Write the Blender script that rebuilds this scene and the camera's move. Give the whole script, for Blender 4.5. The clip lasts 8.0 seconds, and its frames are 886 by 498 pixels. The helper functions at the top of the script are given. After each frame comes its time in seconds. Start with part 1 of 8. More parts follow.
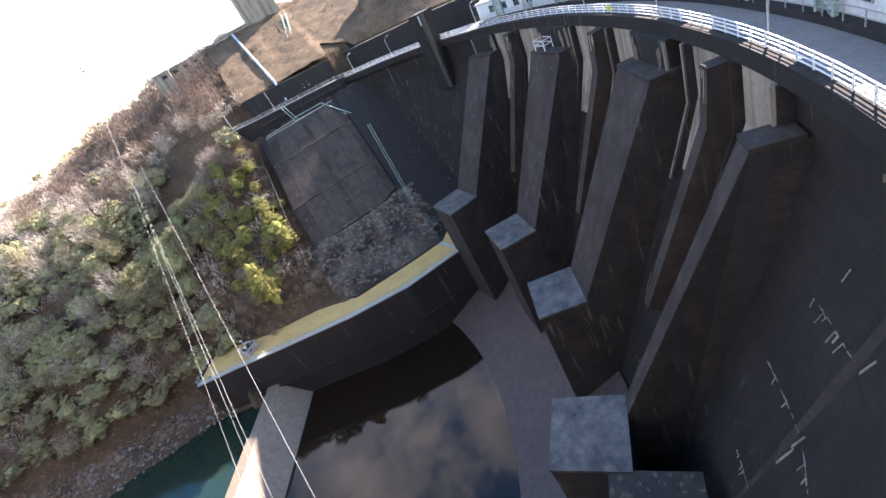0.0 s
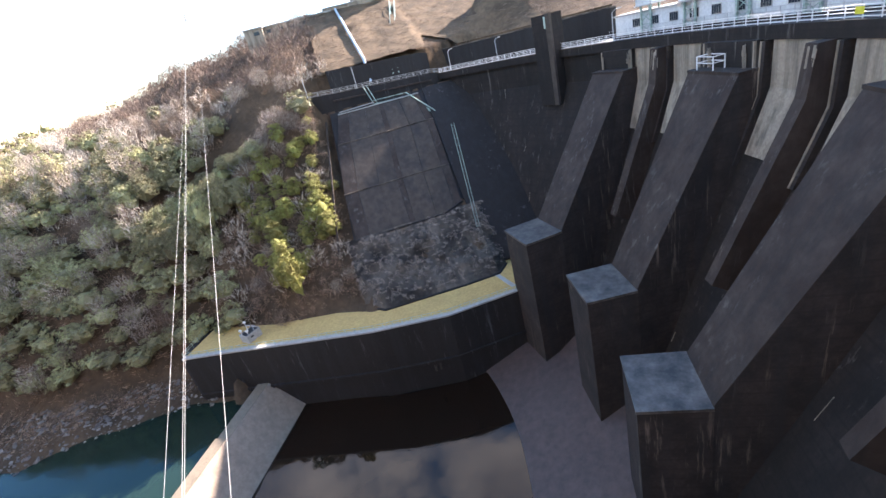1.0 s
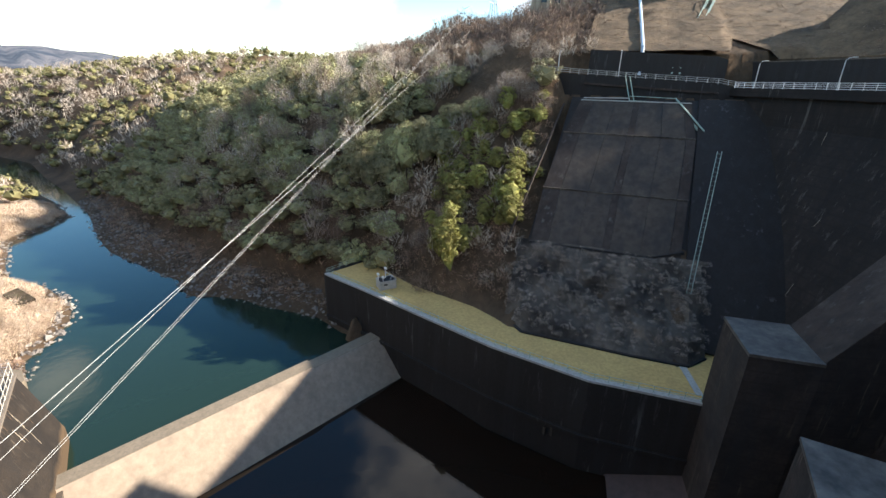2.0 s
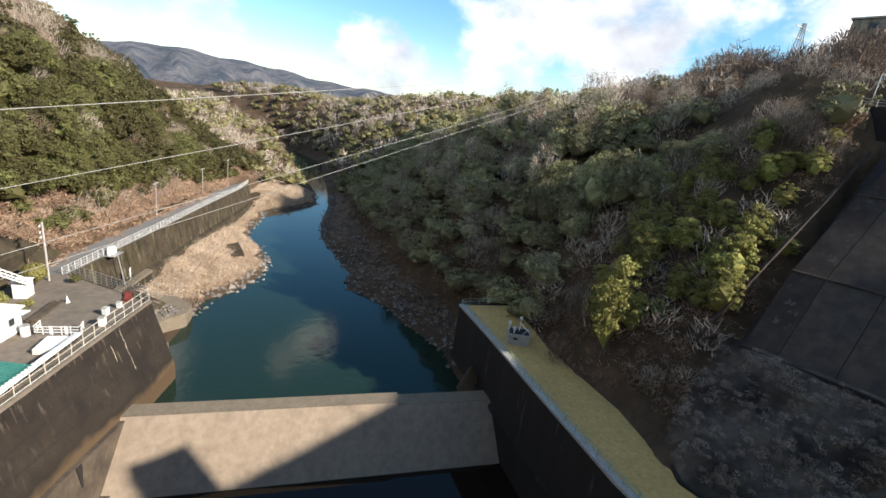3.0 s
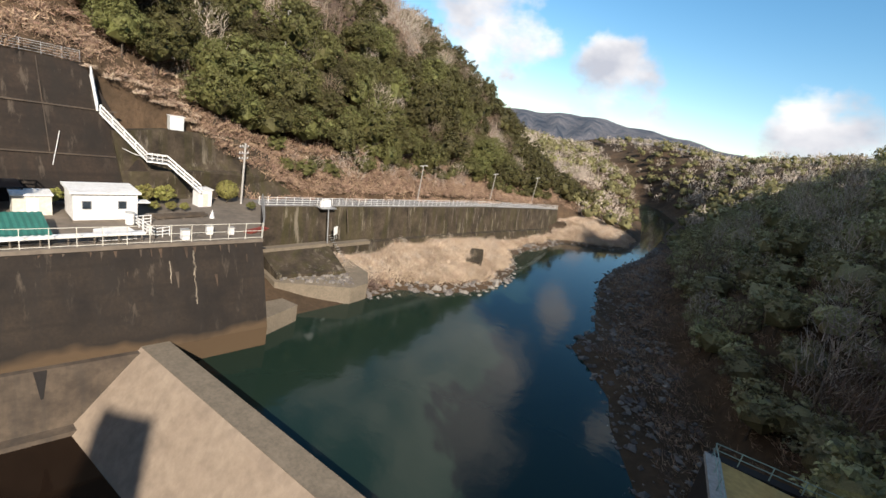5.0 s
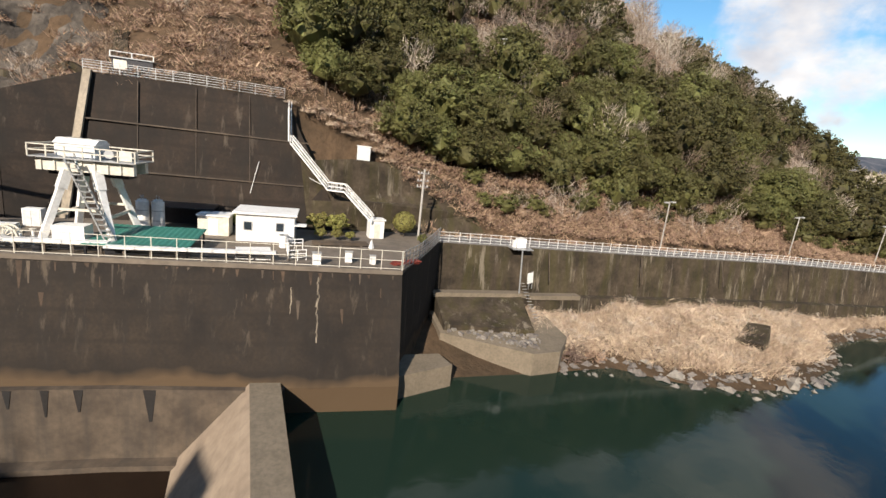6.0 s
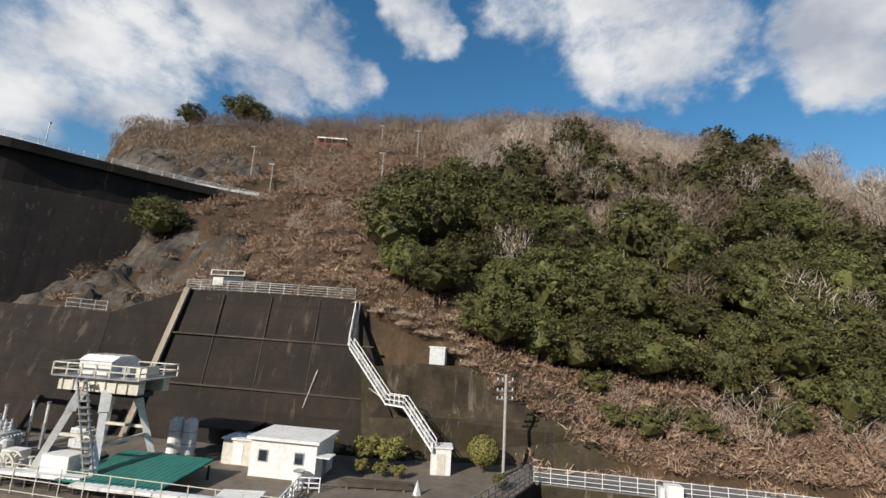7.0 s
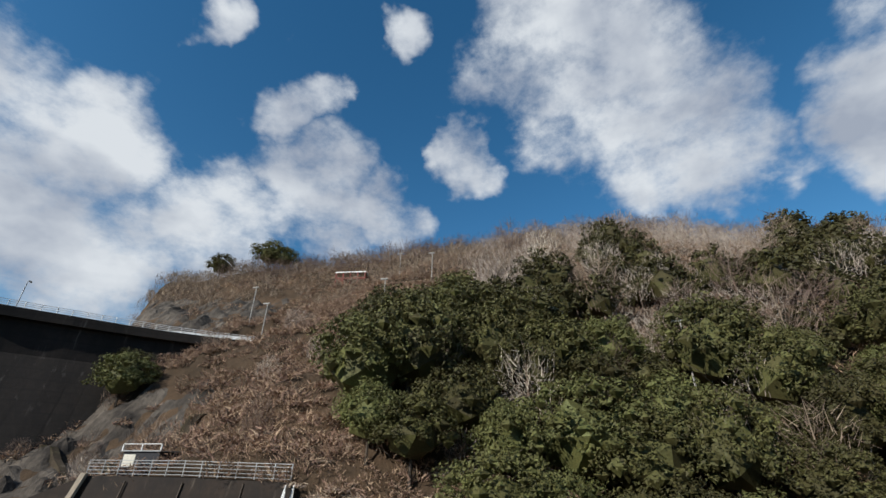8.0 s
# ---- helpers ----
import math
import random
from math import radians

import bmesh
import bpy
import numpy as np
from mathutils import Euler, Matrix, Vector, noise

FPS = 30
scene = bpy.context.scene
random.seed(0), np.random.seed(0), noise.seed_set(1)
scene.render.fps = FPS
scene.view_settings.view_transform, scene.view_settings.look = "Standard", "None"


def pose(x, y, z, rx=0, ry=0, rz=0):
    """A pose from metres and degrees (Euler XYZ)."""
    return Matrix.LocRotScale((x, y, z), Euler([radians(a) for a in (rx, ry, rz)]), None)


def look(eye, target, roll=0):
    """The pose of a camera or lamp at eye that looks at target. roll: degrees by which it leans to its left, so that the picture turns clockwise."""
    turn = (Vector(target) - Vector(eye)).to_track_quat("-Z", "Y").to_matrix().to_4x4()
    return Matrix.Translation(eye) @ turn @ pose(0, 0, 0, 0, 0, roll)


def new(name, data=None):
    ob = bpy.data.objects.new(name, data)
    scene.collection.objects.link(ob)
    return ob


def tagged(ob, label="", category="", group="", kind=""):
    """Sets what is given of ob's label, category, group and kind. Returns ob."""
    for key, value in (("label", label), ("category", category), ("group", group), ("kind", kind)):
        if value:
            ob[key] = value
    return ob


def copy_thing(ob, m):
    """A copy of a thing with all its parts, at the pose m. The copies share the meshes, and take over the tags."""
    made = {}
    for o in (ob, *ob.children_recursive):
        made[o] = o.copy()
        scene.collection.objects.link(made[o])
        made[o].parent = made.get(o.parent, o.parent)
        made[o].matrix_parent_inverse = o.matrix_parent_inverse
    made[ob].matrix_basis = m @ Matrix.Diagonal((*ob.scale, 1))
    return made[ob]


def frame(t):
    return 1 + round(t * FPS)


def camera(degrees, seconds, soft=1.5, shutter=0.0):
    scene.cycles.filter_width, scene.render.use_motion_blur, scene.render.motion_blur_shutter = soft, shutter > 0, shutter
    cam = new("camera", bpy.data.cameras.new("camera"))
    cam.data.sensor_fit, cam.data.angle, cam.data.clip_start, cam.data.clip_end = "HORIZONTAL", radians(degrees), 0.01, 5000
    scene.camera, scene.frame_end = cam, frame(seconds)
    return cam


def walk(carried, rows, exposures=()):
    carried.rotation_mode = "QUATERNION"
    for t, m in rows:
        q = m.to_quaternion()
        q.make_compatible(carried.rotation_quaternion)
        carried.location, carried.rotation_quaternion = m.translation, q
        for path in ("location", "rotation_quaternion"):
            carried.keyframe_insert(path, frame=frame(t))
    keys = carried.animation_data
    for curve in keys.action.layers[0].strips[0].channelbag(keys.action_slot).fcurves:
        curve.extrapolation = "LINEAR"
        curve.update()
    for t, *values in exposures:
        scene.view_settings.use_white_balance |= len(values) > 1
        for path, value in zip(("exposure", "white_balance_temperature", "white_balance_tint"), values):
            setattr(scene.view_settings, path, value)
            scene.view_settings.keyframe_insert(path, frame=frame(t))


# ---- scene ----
cam = camera(90.4, 8.0)
PATH = [
    (0, (-41.94, -85.17, 67.14), (-25.73, -79.02, 57.18), -29.32),
    (0.5, (-35.6, -78.86, 61.63), (-18.3, -74.65, 52.52), -23.79),
    (1, (-30.36, -74.09, 59.42), (-13.59, -66.91, 51.22), -14.83),
    (1.2, (-26.69, -73.09, 56.96), (-10.48, -64.19, 49.33), -10.55),
    (2.3, (-8.9, -68.3, 50.8), (1.11, -52.3, 44.18), 4.23),
    (2.5, (-4.3, -66.7, 48.9), (4.23, -49.64, 42.88), 5.93),
    (3, (4.51, -61.2, 45.41), (7.86, -42.29, 39.83), 7.68),
    (3.5, (11.65, -53.18, 41.96), (10.8, -33.88, 36.77), 11.69),
    (4, (17.01, -44.72, 38.87), (13.77, -25.71, 33.57), 13.87),
    (4.2, (18.84, -41.05, 37.55), (14.49, -22.29, 32.15), 13.99),
    (5.3, (22.15, -15.11, 29.77), (7.69, -2.51, 24.09), 10.33),
    (5.5, (19.69, -10.91, 28.35), (3.64, -0.56, 22.39), 8.73),
    (6, (13.75, -3.26, 25.71), (-4.83, 2.69, 21.31), 6.53),
    (6.5, (8.21, 3.24, 25.11), (-11.68, 5.26, 25.36), 5.72),
    (7, (1.73, 9.26, 26.84), (-17.84, 7.21, 30.46), 3.51),
    (7.5, (-6.49, 13.4, 29.06), (-25.34, 10.13, 34.91), 1.33),
    (8, (-13.81, 15.91, 30.64), (-31.06, 11.45, 39.72), 0.83),
]
EXPOSURES = ((0.0, 2.65, 6500, 23), (0.6, 2.79, 6500, 23), (1.2, 2.53, 6500, 21), (2.3, 1.45, 6500, 10), (3.0, 1.02, 6500, 10), (4.2, 0.80, 6500, 11), (5.3, 0.68, 6600, 12), (6.4, 0.62, 6700, 12),
             (7.0, 0.20, 6300, 10), (7.5, 0.18, 6100, 9), (8.0, 0.02, 5950, 8))
walk(cam, [(t, look(eye, target, roll)) for t, eye, target, roll in PATH], EXPOSURES)
SKY, SUN_POWER, CLOUD_LIGHT, CLOUD_SHIFT = 0.108, 5.0, 6.8, (0.3, 0.2, 0.0)

# ---------------------------------------------------------------- world and sun
SUN_AZ, SUN_EL = 60.0, 29.5          # degrees from -y towards +x; height
sun_dir = Vector((math.sin(radians(SUN_AZ)) * math.cos(radians(SUN_EL)), -math.cos(radians(SUN_AZ)) * math.cos(radians(SUN_EL)), math.sin(radians(SUN_EL))))
world = bpy.data.worlds.new("sky")
scene.world = world
world.use_nodes = True
wn, wl = world.node_tree.nodes, world.node_tree.links
wn.clear()
w_out, w_bg = wn.new("ShaderNodeOutputWorld"), wn.new("ShaderNodeBackground")
w_sky = wn.new("ShaderNodeTexSky")
w_sky.sky_type, w_sky.sun_disc = "NISHITA", False
w_sky.sun_elevation, w_sky.sun_rotation = radians(SUN_EL), math.atan2(sun_dir.x, sun_dir.y)
w_sky.air_density, w_sky.dust_density, w_sky.ozone_density = 1.0, 0.3, 1.2
w_tc, w_sep = wn.new("ShaderNodeTexCoord"), wn.new("ShaderNodeSeparateXYZ")
wl.new(w_tc.outputs["Generated"], w_sep.inputs[0])


def wmath(op, a, b=None, clamp=False):
    n = wn.new("ShaderNodeMath")
    n.operation, n.use_clamp = op, clamp
    for i, v in enumerate((a, b)):
        if v is None:
            continue
        if isinstance(v, (int, float)):
            n.inputs[i].default_value = v
        else:
            wl.new(v, n.inputs[i])
    return n.outputs[0]


# cumulus: soft heaps at the places of the day's clouds and at added unseen spots, torn by noise
# some of the last heaps lie out of view and brighten the water's reflections
CLOUDS = ((-0.33, -0.82, 0.46, 10), (-0.44, -0.72, 0.54, 7), (-0.48, -0.8, 0.37, 10), (-0.63, -0.63, 0.45, 8), (-0.72, -0.46, 0.52, 8), (-0.8, -0.32, 0.51, 5), (-0.62, 0.03, 0.78, 9), (-0.69, 0.15, 0.7, 11), (-0.74, 0.27, 0.61, 10), (-0.77, 0.35, 0.53, 6),
          (-0.66, 0.57, 0.5, 7), (-0.43, 0.68, 0.58, 11), (-0.6, -0.45, 0.66, 4), (-0.76, -0.13, 0.63, 4), (-0.39, -0.54, 0.75, 3), (-0.55, -0.23, 0.8, 3), (-0.37, 0.92, 0.14, 5), (-0.29, 0.95, 0.09, 3), (0.25, 0.95, 0.2, 8), (0.4, 0.89, 0.25, 9), (0.53, 0.8, 0.28, 8),
          (-0.03, 1.0, 0.08, 4), (-0.54, 0.83, 0.15, 4), (0.62, 0.71, 0.34, 6), (0.01, 1.0, 0.07, 4), (0.46, 0.87, 0.15, 7), (0.74, 0.64, 0.21, 6), (-0.7, 0.55, 0.46, 4), (-0.59, 0.71, 0.39, 7), (-0.59, 0.77, 0.26, 6), (-0.58, 0.8, 0.17, 4), (-0.37, 0.91, 0.17, 4), (0.12, -0.85, 0.51, 20), (0.5, 0.5, 0.72, 12), (0.57, 0.28, 0.77, 7), (-0.1, 0.88, 0.48, 3), (-0.33, 0.86, 0.37, 3), (0.1, 0.3, 0.95, 5))
w_nrm = wn.new("ShaderNodeVectorMath")
w_nrm.operation = "NORMALIZE"
wl.new(w_tc.outputs["Generated"], w_nrm.inputs[0])
w_n3, w_off, w_mul, w_warp = wn.new("ShaderNodeTexNoise"), wn.new("ShaderNodeVectorMath"), wn.new("ShaderNodeVectorMath"), wn.new("ShaderNodeVectorMath")
w_n3.inputs["Scale"].default_value, w_n3.inputs["Detail"].default_value, w_n3.inputs["Roughness"].default_value = 4.0, 5.0, 0.55
wl.new(w_nrm.outputs[0], w_n3.inputs["Vector"])
w_off.operation, w_mul.operation, w_warp.operation = "SUBTRACT", "SCALE", "ADD"
w_off.inputs[1].default_value, w_mul.inputs["Scale"].default_value = (0.5, 0.5, 0.5), 0.30
wl.new(w_n3.outputs["Color"], w_off.inputs[0])
wl.new(w_off.outputs[0], w_mul.inputs[0])
wl.new(w_nrm.outputs[0], w_warp.inputs[0])
wl.new(w_mul.outputs[0], w_warp.inputs[1])
w_dir = wn.new("ShaderNodeVectorMath")
w_dir.operation = "NORMALIZE"
wl.new(w_warp.outputs[0], w_dir.inputs[0])
w_sum = None
for cx_, cy_, cz_, half in CLOUDS:
    dot = wn.new("ShaderNodeVectorMath")
    dot.operation = "DOT_PRODUCT"
    wl.new(w_dir.outputs[0], dot.inputs[0])
    dot.inputs[1].default_value = Vector((cx_, cy_, cz_)).normalized()
    heap = wn.new("ShaderNodeMapRange")
    heap.interpolation_type = "SMOOTHSTEP"
    heap.inputs["From Min"].default_value, heap.inputs["From Max"].default_value = math.cos(radians(half * 1.42)), math.cos(radians(half * 0.1))
    wl.new(dot.outputs["Value"], heap.inputs["Value"])
    w_sum = heap.outputs[0] if w_sum is None else wmath("MAXIMUM", w_sum, heap.outputs[0])
w_map = wn.new("ShaderNodeMapping")
w_map.inputs["Location"].default_value, w_map.inputs["Scale"].default_value = CLOUD_SHIFT, (1, 1, 1.5)
wl.new(w_nrm.outputs[0], w_map.inputs[0])
w_n1, w_n2 = wn.new("ShaderNodeTexNoise"), wn.new("ShaderNodeTexNoise")
for n_, sc_, de_, rg_ in ((w_n1, 6.5, 10.0, 0.62), (w_n2, 5.0, 5.0, 0.5)):
    n_.inputs["Scale"].default_value, n_.inputs["Detail"].default_value, n_.inputs["Roughness"].default_value = sc_, de_, rg_
    wl.new(w_map.outputs[0], n_.inputs["Vector"])
w_mask = wn.new("ShaderNodeMapRange")
w_mask.interpolation_type = "SMOOTHSTEP"
w_mask.inputs["From Min"].default_value, w_mask.inputs["From Max"].default_value = 0.58, 0.93
wl.new(wmath("ADD", wmath("MULTIPLY", w_n1.outputs["Fac"], 0.9), wmath("MULTIPLY", w_sum, 0.42)), w_mask.inputs["Value"])
w_tone = wn.new("ShaderNodeValToRGB")
w_tone.color_ramp.elements[0].position, w_tone.color_ramp.elements[0].color = 0.34, (0.50, 0.53, 0.60, 1)
w_tone.color_ramp.elements[1].position, w_tone.color_ramp.elements[1].color = 0.60, (1.0, 0.99, 0.97, 1)
wl.new(w_n2.outputs["Fac"], w_tone.inputs[0])
w_cloud = wn.new("ShaderNodeMix")
w_cloud.data_type = "RGBA"
w_scale = wn.new("ShaderNodeVectorMath")
w_scale.operation = "SCALE"
w_scale.inputs["Scale"].default_value = CLOUD_LIGHT
wl.new(w_tone.outputs[0], w_scale.inputs[0])
wl.new(w_mask.outputs[0], w_cloud.inputs["Factor"])
w_hue = wn.new("ShaderNodeHueSaturation")
w_hue.inputs["Saturation"].default_value, w_hue.inputs["Hue"].default_value = 1.32, 0.492
wl.new(w_sky.outputs[0], w_hue.inputs["Color"])
wl.new(w_hue.outputs[0], w_cloud.inputs["A"])
wl.new(w_scale.outputs[0], w_cloud.inputs["B"])
wl.new(w_cloud.outputs["Result"], w_bg.inputs["Color"])
w_bg.inputs["Strength"].default_value = SKY
wl.new(w_bg.outputs[0], w_out.inputs[0])

sun = new("sun", bpy.data.lights.new("sun", "SUN"))
sun.data.energy, sun.data.angle, sun.data.color = SUN_POWER, radians(0.6), (1.0, 0.92, 0.80)
sun.matrix_world = look(tuple(sun_dir * 300), (0, 0, 0))

# ---------------------------------------------------------------- materials


def material(name, base, rough=0.8, metal=0.0, dark=None, spots=0.5, scale=0.3, fine=3.0, bump=0.3, bump_scale=2.0, streaks=0.0, streak_dark=(0.02, 0.02, 0.02), streak_scale=0.6,
             light=None, light_amount=0.0, per_object=0.0, per_island=0.0, translucent=0.0, courses=0.0, tide=None, light_cover=0.0):
    """A weathered surface: two scales of noise between base and dark, vertical streaks, pale runs, and a fine relief, in metres."""
    m = bpy.data.materials.new(name)
    m.use_nodes = True
    nd, ln = m.node_tree.nodes, m.node_tree.links
    bsdf = nd["Principled BSDF"]
    bsdf.inputs["Specular IOR Level"].default_value = 0.2 if translucent or rough > 0.9 else 0.4
    bsdf.inputs["Roughness"].default_value, bsdf.inputs["Metallic"].default_value = rough, metal
    geo = nd.new("ShaderNodeNewGeometry")

    def noise_at(sc, detail=6.0, stretch=None, rg=0.6):
        mp = nd.new("ShaderNodeMapping")
        mp.inputs["Scale"].default_value = stretch or (1, 1, 1)
        ln.new(geo.outputs["Position"], mp.inputs[0])
        t = nd.new("ShaderNodeTexNoise")
        t.inputs["Scale"].default_value, t.inputs["Detail"].default_value, t.inputs["Roughness"].default_value = sc, detail, rg
        ln.new(mp.outputs[0], t.inputs["Vector"])
        return t.outputs["Fac"]

    def ramp(v, lo, hi):
        r = nd.new("ShaderNodeMapRange")
        r.inputs["From Min"].default_value, r.inputs["From Max"].default_value = lo, hi
        ln.new(v, r.inputs["Value"])
        return r.outputs[0]

    def mix(fac, a, b, amount=1.0):
        x = nd.new("ShaderNodeMix")
        x.data_type = "RGBA"
        if amount != 1.0:
            k = nd.new("ShaderNodeMath")
            k.operation, k.use_clamp = "MULTIPLY", True
            ln.new(fac, k.inputs[0])
            k.inputs[1].default_value = amount
            fac = k.outputs[0]
        ln.new(fac, x.inputs["Factor"])
        for s, v in (("A", a), ("B", b)):
            if isinstance(v, tuple):
                x.inputs[s].default_value = (*v, 1)
            else:
                ln.new(v, x.inputs[s])
        return x.outputs["Result"]

    dark = dark or tuple(c * 0.55 for c in base)
    col = mix(ramp(noise_at(scale), 0.35, 0.65), base, dark, spots)
    col = mix(ramp(noise_at(fine, 4.0), 0.35, 0.7), col, tuple(c * 0.6 for c in dark), 0.45)
    if courses:
        wv = nd.new("ShaderNodeTexWave")
        wv.bands_direction = "Z"
        wv.inputs["Scale"].default_value, wv.inputs["Distortion"].default_value, wv.inputs["Detail"].default_value = 0.314 / courses, 0.25, 3.0
        ln.new(geo.outputs["Position"], wv.inputs["Vector"])
        col = mix(ramp(wv.outputs["Fac"], 0.90, 1.0), col, tuple(c * 0.4 for c in base), 0.55)
    if streaks:
        col = mix(ramp(noise_at(streak_scale, 7.0, (1, 1, 0.06)), 0.46, 0.64), col, streak_dark, streaks)
    if light:
        a = nd.new("ShaderNodeMath")
        a.operation = "MULTIPLY"
        ln.new(ramp(noise_at(0.9, 8.0, (1, 1, 0.10), 0.7), 0.58 - light_cover * 0.5, 0.66 - light_cover * 0.3), a.inputs[0])
        ln.new(ramp(noise_at(0.06, 3.0), 0.45 - light_cover, 0.6 - light_cover), a.inputs[1])
        col = mix(a.outputs[0], col, light, light_amount)
    if tide:
        sz, ad_, mu_ = nd.new("ShaderNodeSeparateXYZ"), nd.new("ShaderNodeMath"), nd.new("ShaderNodeMath")
        ln.new(geo.outputs["Position"], sz.inputs[0])
        mu_.operation, ad_.operation = "MULTIPLY", "ADD"
        ln.new(noise_at(0.12, 3.0), mu_.inputs[0])
        mu_.inputs[1].default_value = 5.0
        ln.new(sz.outputs["Z"], ad_.inputs[0])
        ln.new(mu_.outputs[0], ad_.inputs[1])
        band = ramp(ad_.outputs[0], tide[0] + 0.5, tide[0] - 0.4)
        edge = ramp(ad_.outputs[0], tide[0] + 2.0, tide[0])
        col = mix(edge, col, tuple(c * 0.35 for c in base), 0.7)
        col = mix(band, col, tide[1], 0.85)
    for amount, source in ((per_object, "object"), (per_island, "island")):
        if amount:
            rnd = nd.new("ShaderNodeObjectInfo").outputs["Random"] if source == "object" else geo.outputs["Random Per Island"]
            hs = nd.new("ShaderNodeHueSaturation")
            hs.inputs["Saturation"].default_value = 1.0
            mr = nd.new("ShaderNodeMapRange")
            mr.inputs["To Min"].default_value, mr.inputs["To Max"].default_value = 1 - amount, 1 + amount
            ln.new(rnd, mr.inputs["Value"])
            ln.new(mr.outputs[0], hs.inputs["Value"])
            mh = nd.new("ShaderNodeMapRange")
            mh.inputs["To Min"].default_value, mh.inputs["To Max"].default_value = 0.5 - 0.06 * amount, 0.5 + 0.04 * amount
            ln.new(rnd, mh.inputs["Value"])
            ln.new(mh.outputs[0], hs.inputs["Hue"])
            ln.new(col, hs.inputs["Color"])
            col = hs.outputs[0]
    ln.new(col, bsdf.inputs["Base Color"])
    if bump:
        b = nd.new("ShaderNodeBump")
        b.inputs["Strength"].default_value, b.inputs["Distance"].default_value = bump, 0.25 / bump_scale
        ln.new(noise_at(bump_scale, 8.0), b.inputs["Height"])
        ln.new(b.outputs[0], bsdf.inputs["Normal"])
    if translucent:
        tr, ad = nd.new("ShaderNodeBsdfTranslucent"), nd.new("ShaderNodeMixShader")
        ln.new(col, tr.inputs["Color"])
        ad.inputs[0].default_value = translucent
        ln.new(bsdf.outputs[0], ad.inputs[1])
        ln.new(tr.outputs[0], ad.inputs[2])
        ln.new(ad.outputs[0], nd["Material Output"].inputs[0])
    return m


def water_material(name, base, ripple, rough=0.02):
    m = bpy.data.materials.new(name)
    m.use_nodes = True
    nd, ln = m.node_tree.nodes, m.node_tree.links
    b = nd["Principled BSDF"]
    b.inputs["Base Color"].default_value, b.inputs["Roughness"].default_value, b.inputs["IOR"].default_value = (*base, 1), rough, 1.333
    g, t, u = nd.new("ShaderNodeNewGeometry"), nd.new("ShaderNodeTexNoise"), nd.new("ShaderNodeBump")
    t.inputs["Scale"].default_value, t.inputs["Detail"].default_value = 0.5, 5.0
    ln.new(g.outputs["Position"], t.inputs["Vector"])
    ln.new(t.outputs["Fac"], u.inputs["Height"])
    u.inputs["Strength"].default_value, u.inputs["Distance"].default_value = ripple, 0.3
    ln.new(u.outputs[0], b.inputs["Normal"])
    return m


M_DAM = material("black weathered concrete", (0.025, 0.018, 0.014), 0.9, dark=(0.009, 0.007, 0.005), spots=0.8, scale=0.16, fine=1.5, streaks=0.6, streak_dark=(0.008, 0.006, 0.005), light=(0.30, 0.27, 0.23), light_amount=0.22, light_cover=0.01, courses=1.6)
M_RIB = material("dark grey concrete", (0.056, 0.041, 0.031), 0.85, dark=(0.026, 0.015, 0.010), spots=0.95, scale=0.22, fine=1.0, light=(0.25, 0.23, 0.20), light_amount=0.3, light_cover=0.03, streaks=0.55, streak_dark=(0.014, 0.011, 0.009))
M_RIBSIDE = material("stained pier concrete", (0.050, 0.036, 0.029), 0.8, dark=(0.015, 0.012, 0.010), spots=0.9, scale=0.4, fine=2.2, streaks=0.6, light=(0.26, 0.20, 0.15), light_amount=0.5, light_cover=0.02, courses=1.5)
M_CHUTE = material("pale chute concrete", (0.34, 0.285, 0.21), 0.75, dark=(0.24, 0.20, 0.15), scale=0.5, spots=0.7, streaks=0.65, streak_dark=(0.07, 0.055, 0.04), streak_scale=0.9)
M_BLOCK = material("wet pitted concrete cap", (0.140, 0.120, 0.100), 0.5, dark=(0.030, 0.026, 0.022), spots=0.95, scale=0.45, fine=1.6, bump=0.12)
M_APRON = material("apron concrete", (0.096, 0.066, 0.056), 0.6, dark=(0.062, 0.043, 0.038), scale=0.1, fine=0.8, streaks=0.2)
M_WEIR = material("tan weir concrete", (0.30, 0.235, 0.172), 0.8, dark=(0.24, 0.18, 0.13), scale=0.15, fine=1.0, streaks=0.25, streak_dark=(0.12, 0.09, 0.07))
M_WEIRTOP = material("mossy weir cap", (0.20, 0.16, 0.115), 0.85, dark=(0.12, 0.10, 0.07), scale=0.6)
# tide: a real stain band, its colour darkened further for shade and lens falloff
M_LWALL = material("brown stained wall", (0.032, 0.022, 0.014), 0.85, dark=(0.010, 0.007, 0.005), spots=0.95, light_cover=0.04, scale=0.22, fine=3.2, streaks=0.75, streak_scale=0.9, streak_dark=(0.016, 0.012, 0.009), light=(0.22, 0.17, 0.12), light_amount=0.28, courses=2.6, tide=(5.7, (0.080, 0.050, 0.025)))
M_LTIDE = material("tide stained wall foot", (0.115, 0.086, 0.060), 0.8, dark=(0.050, 0.037, 0.027), spots=0.9, scale=0.3, fine=1.5, streaks=0.4)
M_HWALL = material("brown retaining wall", (0.034, 0.022, 0.014), 0.9, dark=(0.011, 0.008, 0.006), spots=0.9, light_cover=0.02, scale=0.25, fine=3.2, streaks=0.6, streak_dark=(0.014, 0.011, 0.008), light=(0.24, 0.19, 0.14), light_amount=0.22, courses=3.0)
M_MOSSWALL = material("mossy retaining wall", (0.082, 0.062, 0.042), 0.95, dark=(0.028, 0.022, 0.016), spots=0.95, scale=0.35, fine=2.0, light_cover=0.05, bump=0.6, streaks=0.45, streak_dark=(0.045, 0.042, 0.012), light=(0.26, 0.22, 0.17), light_amount=0.5)
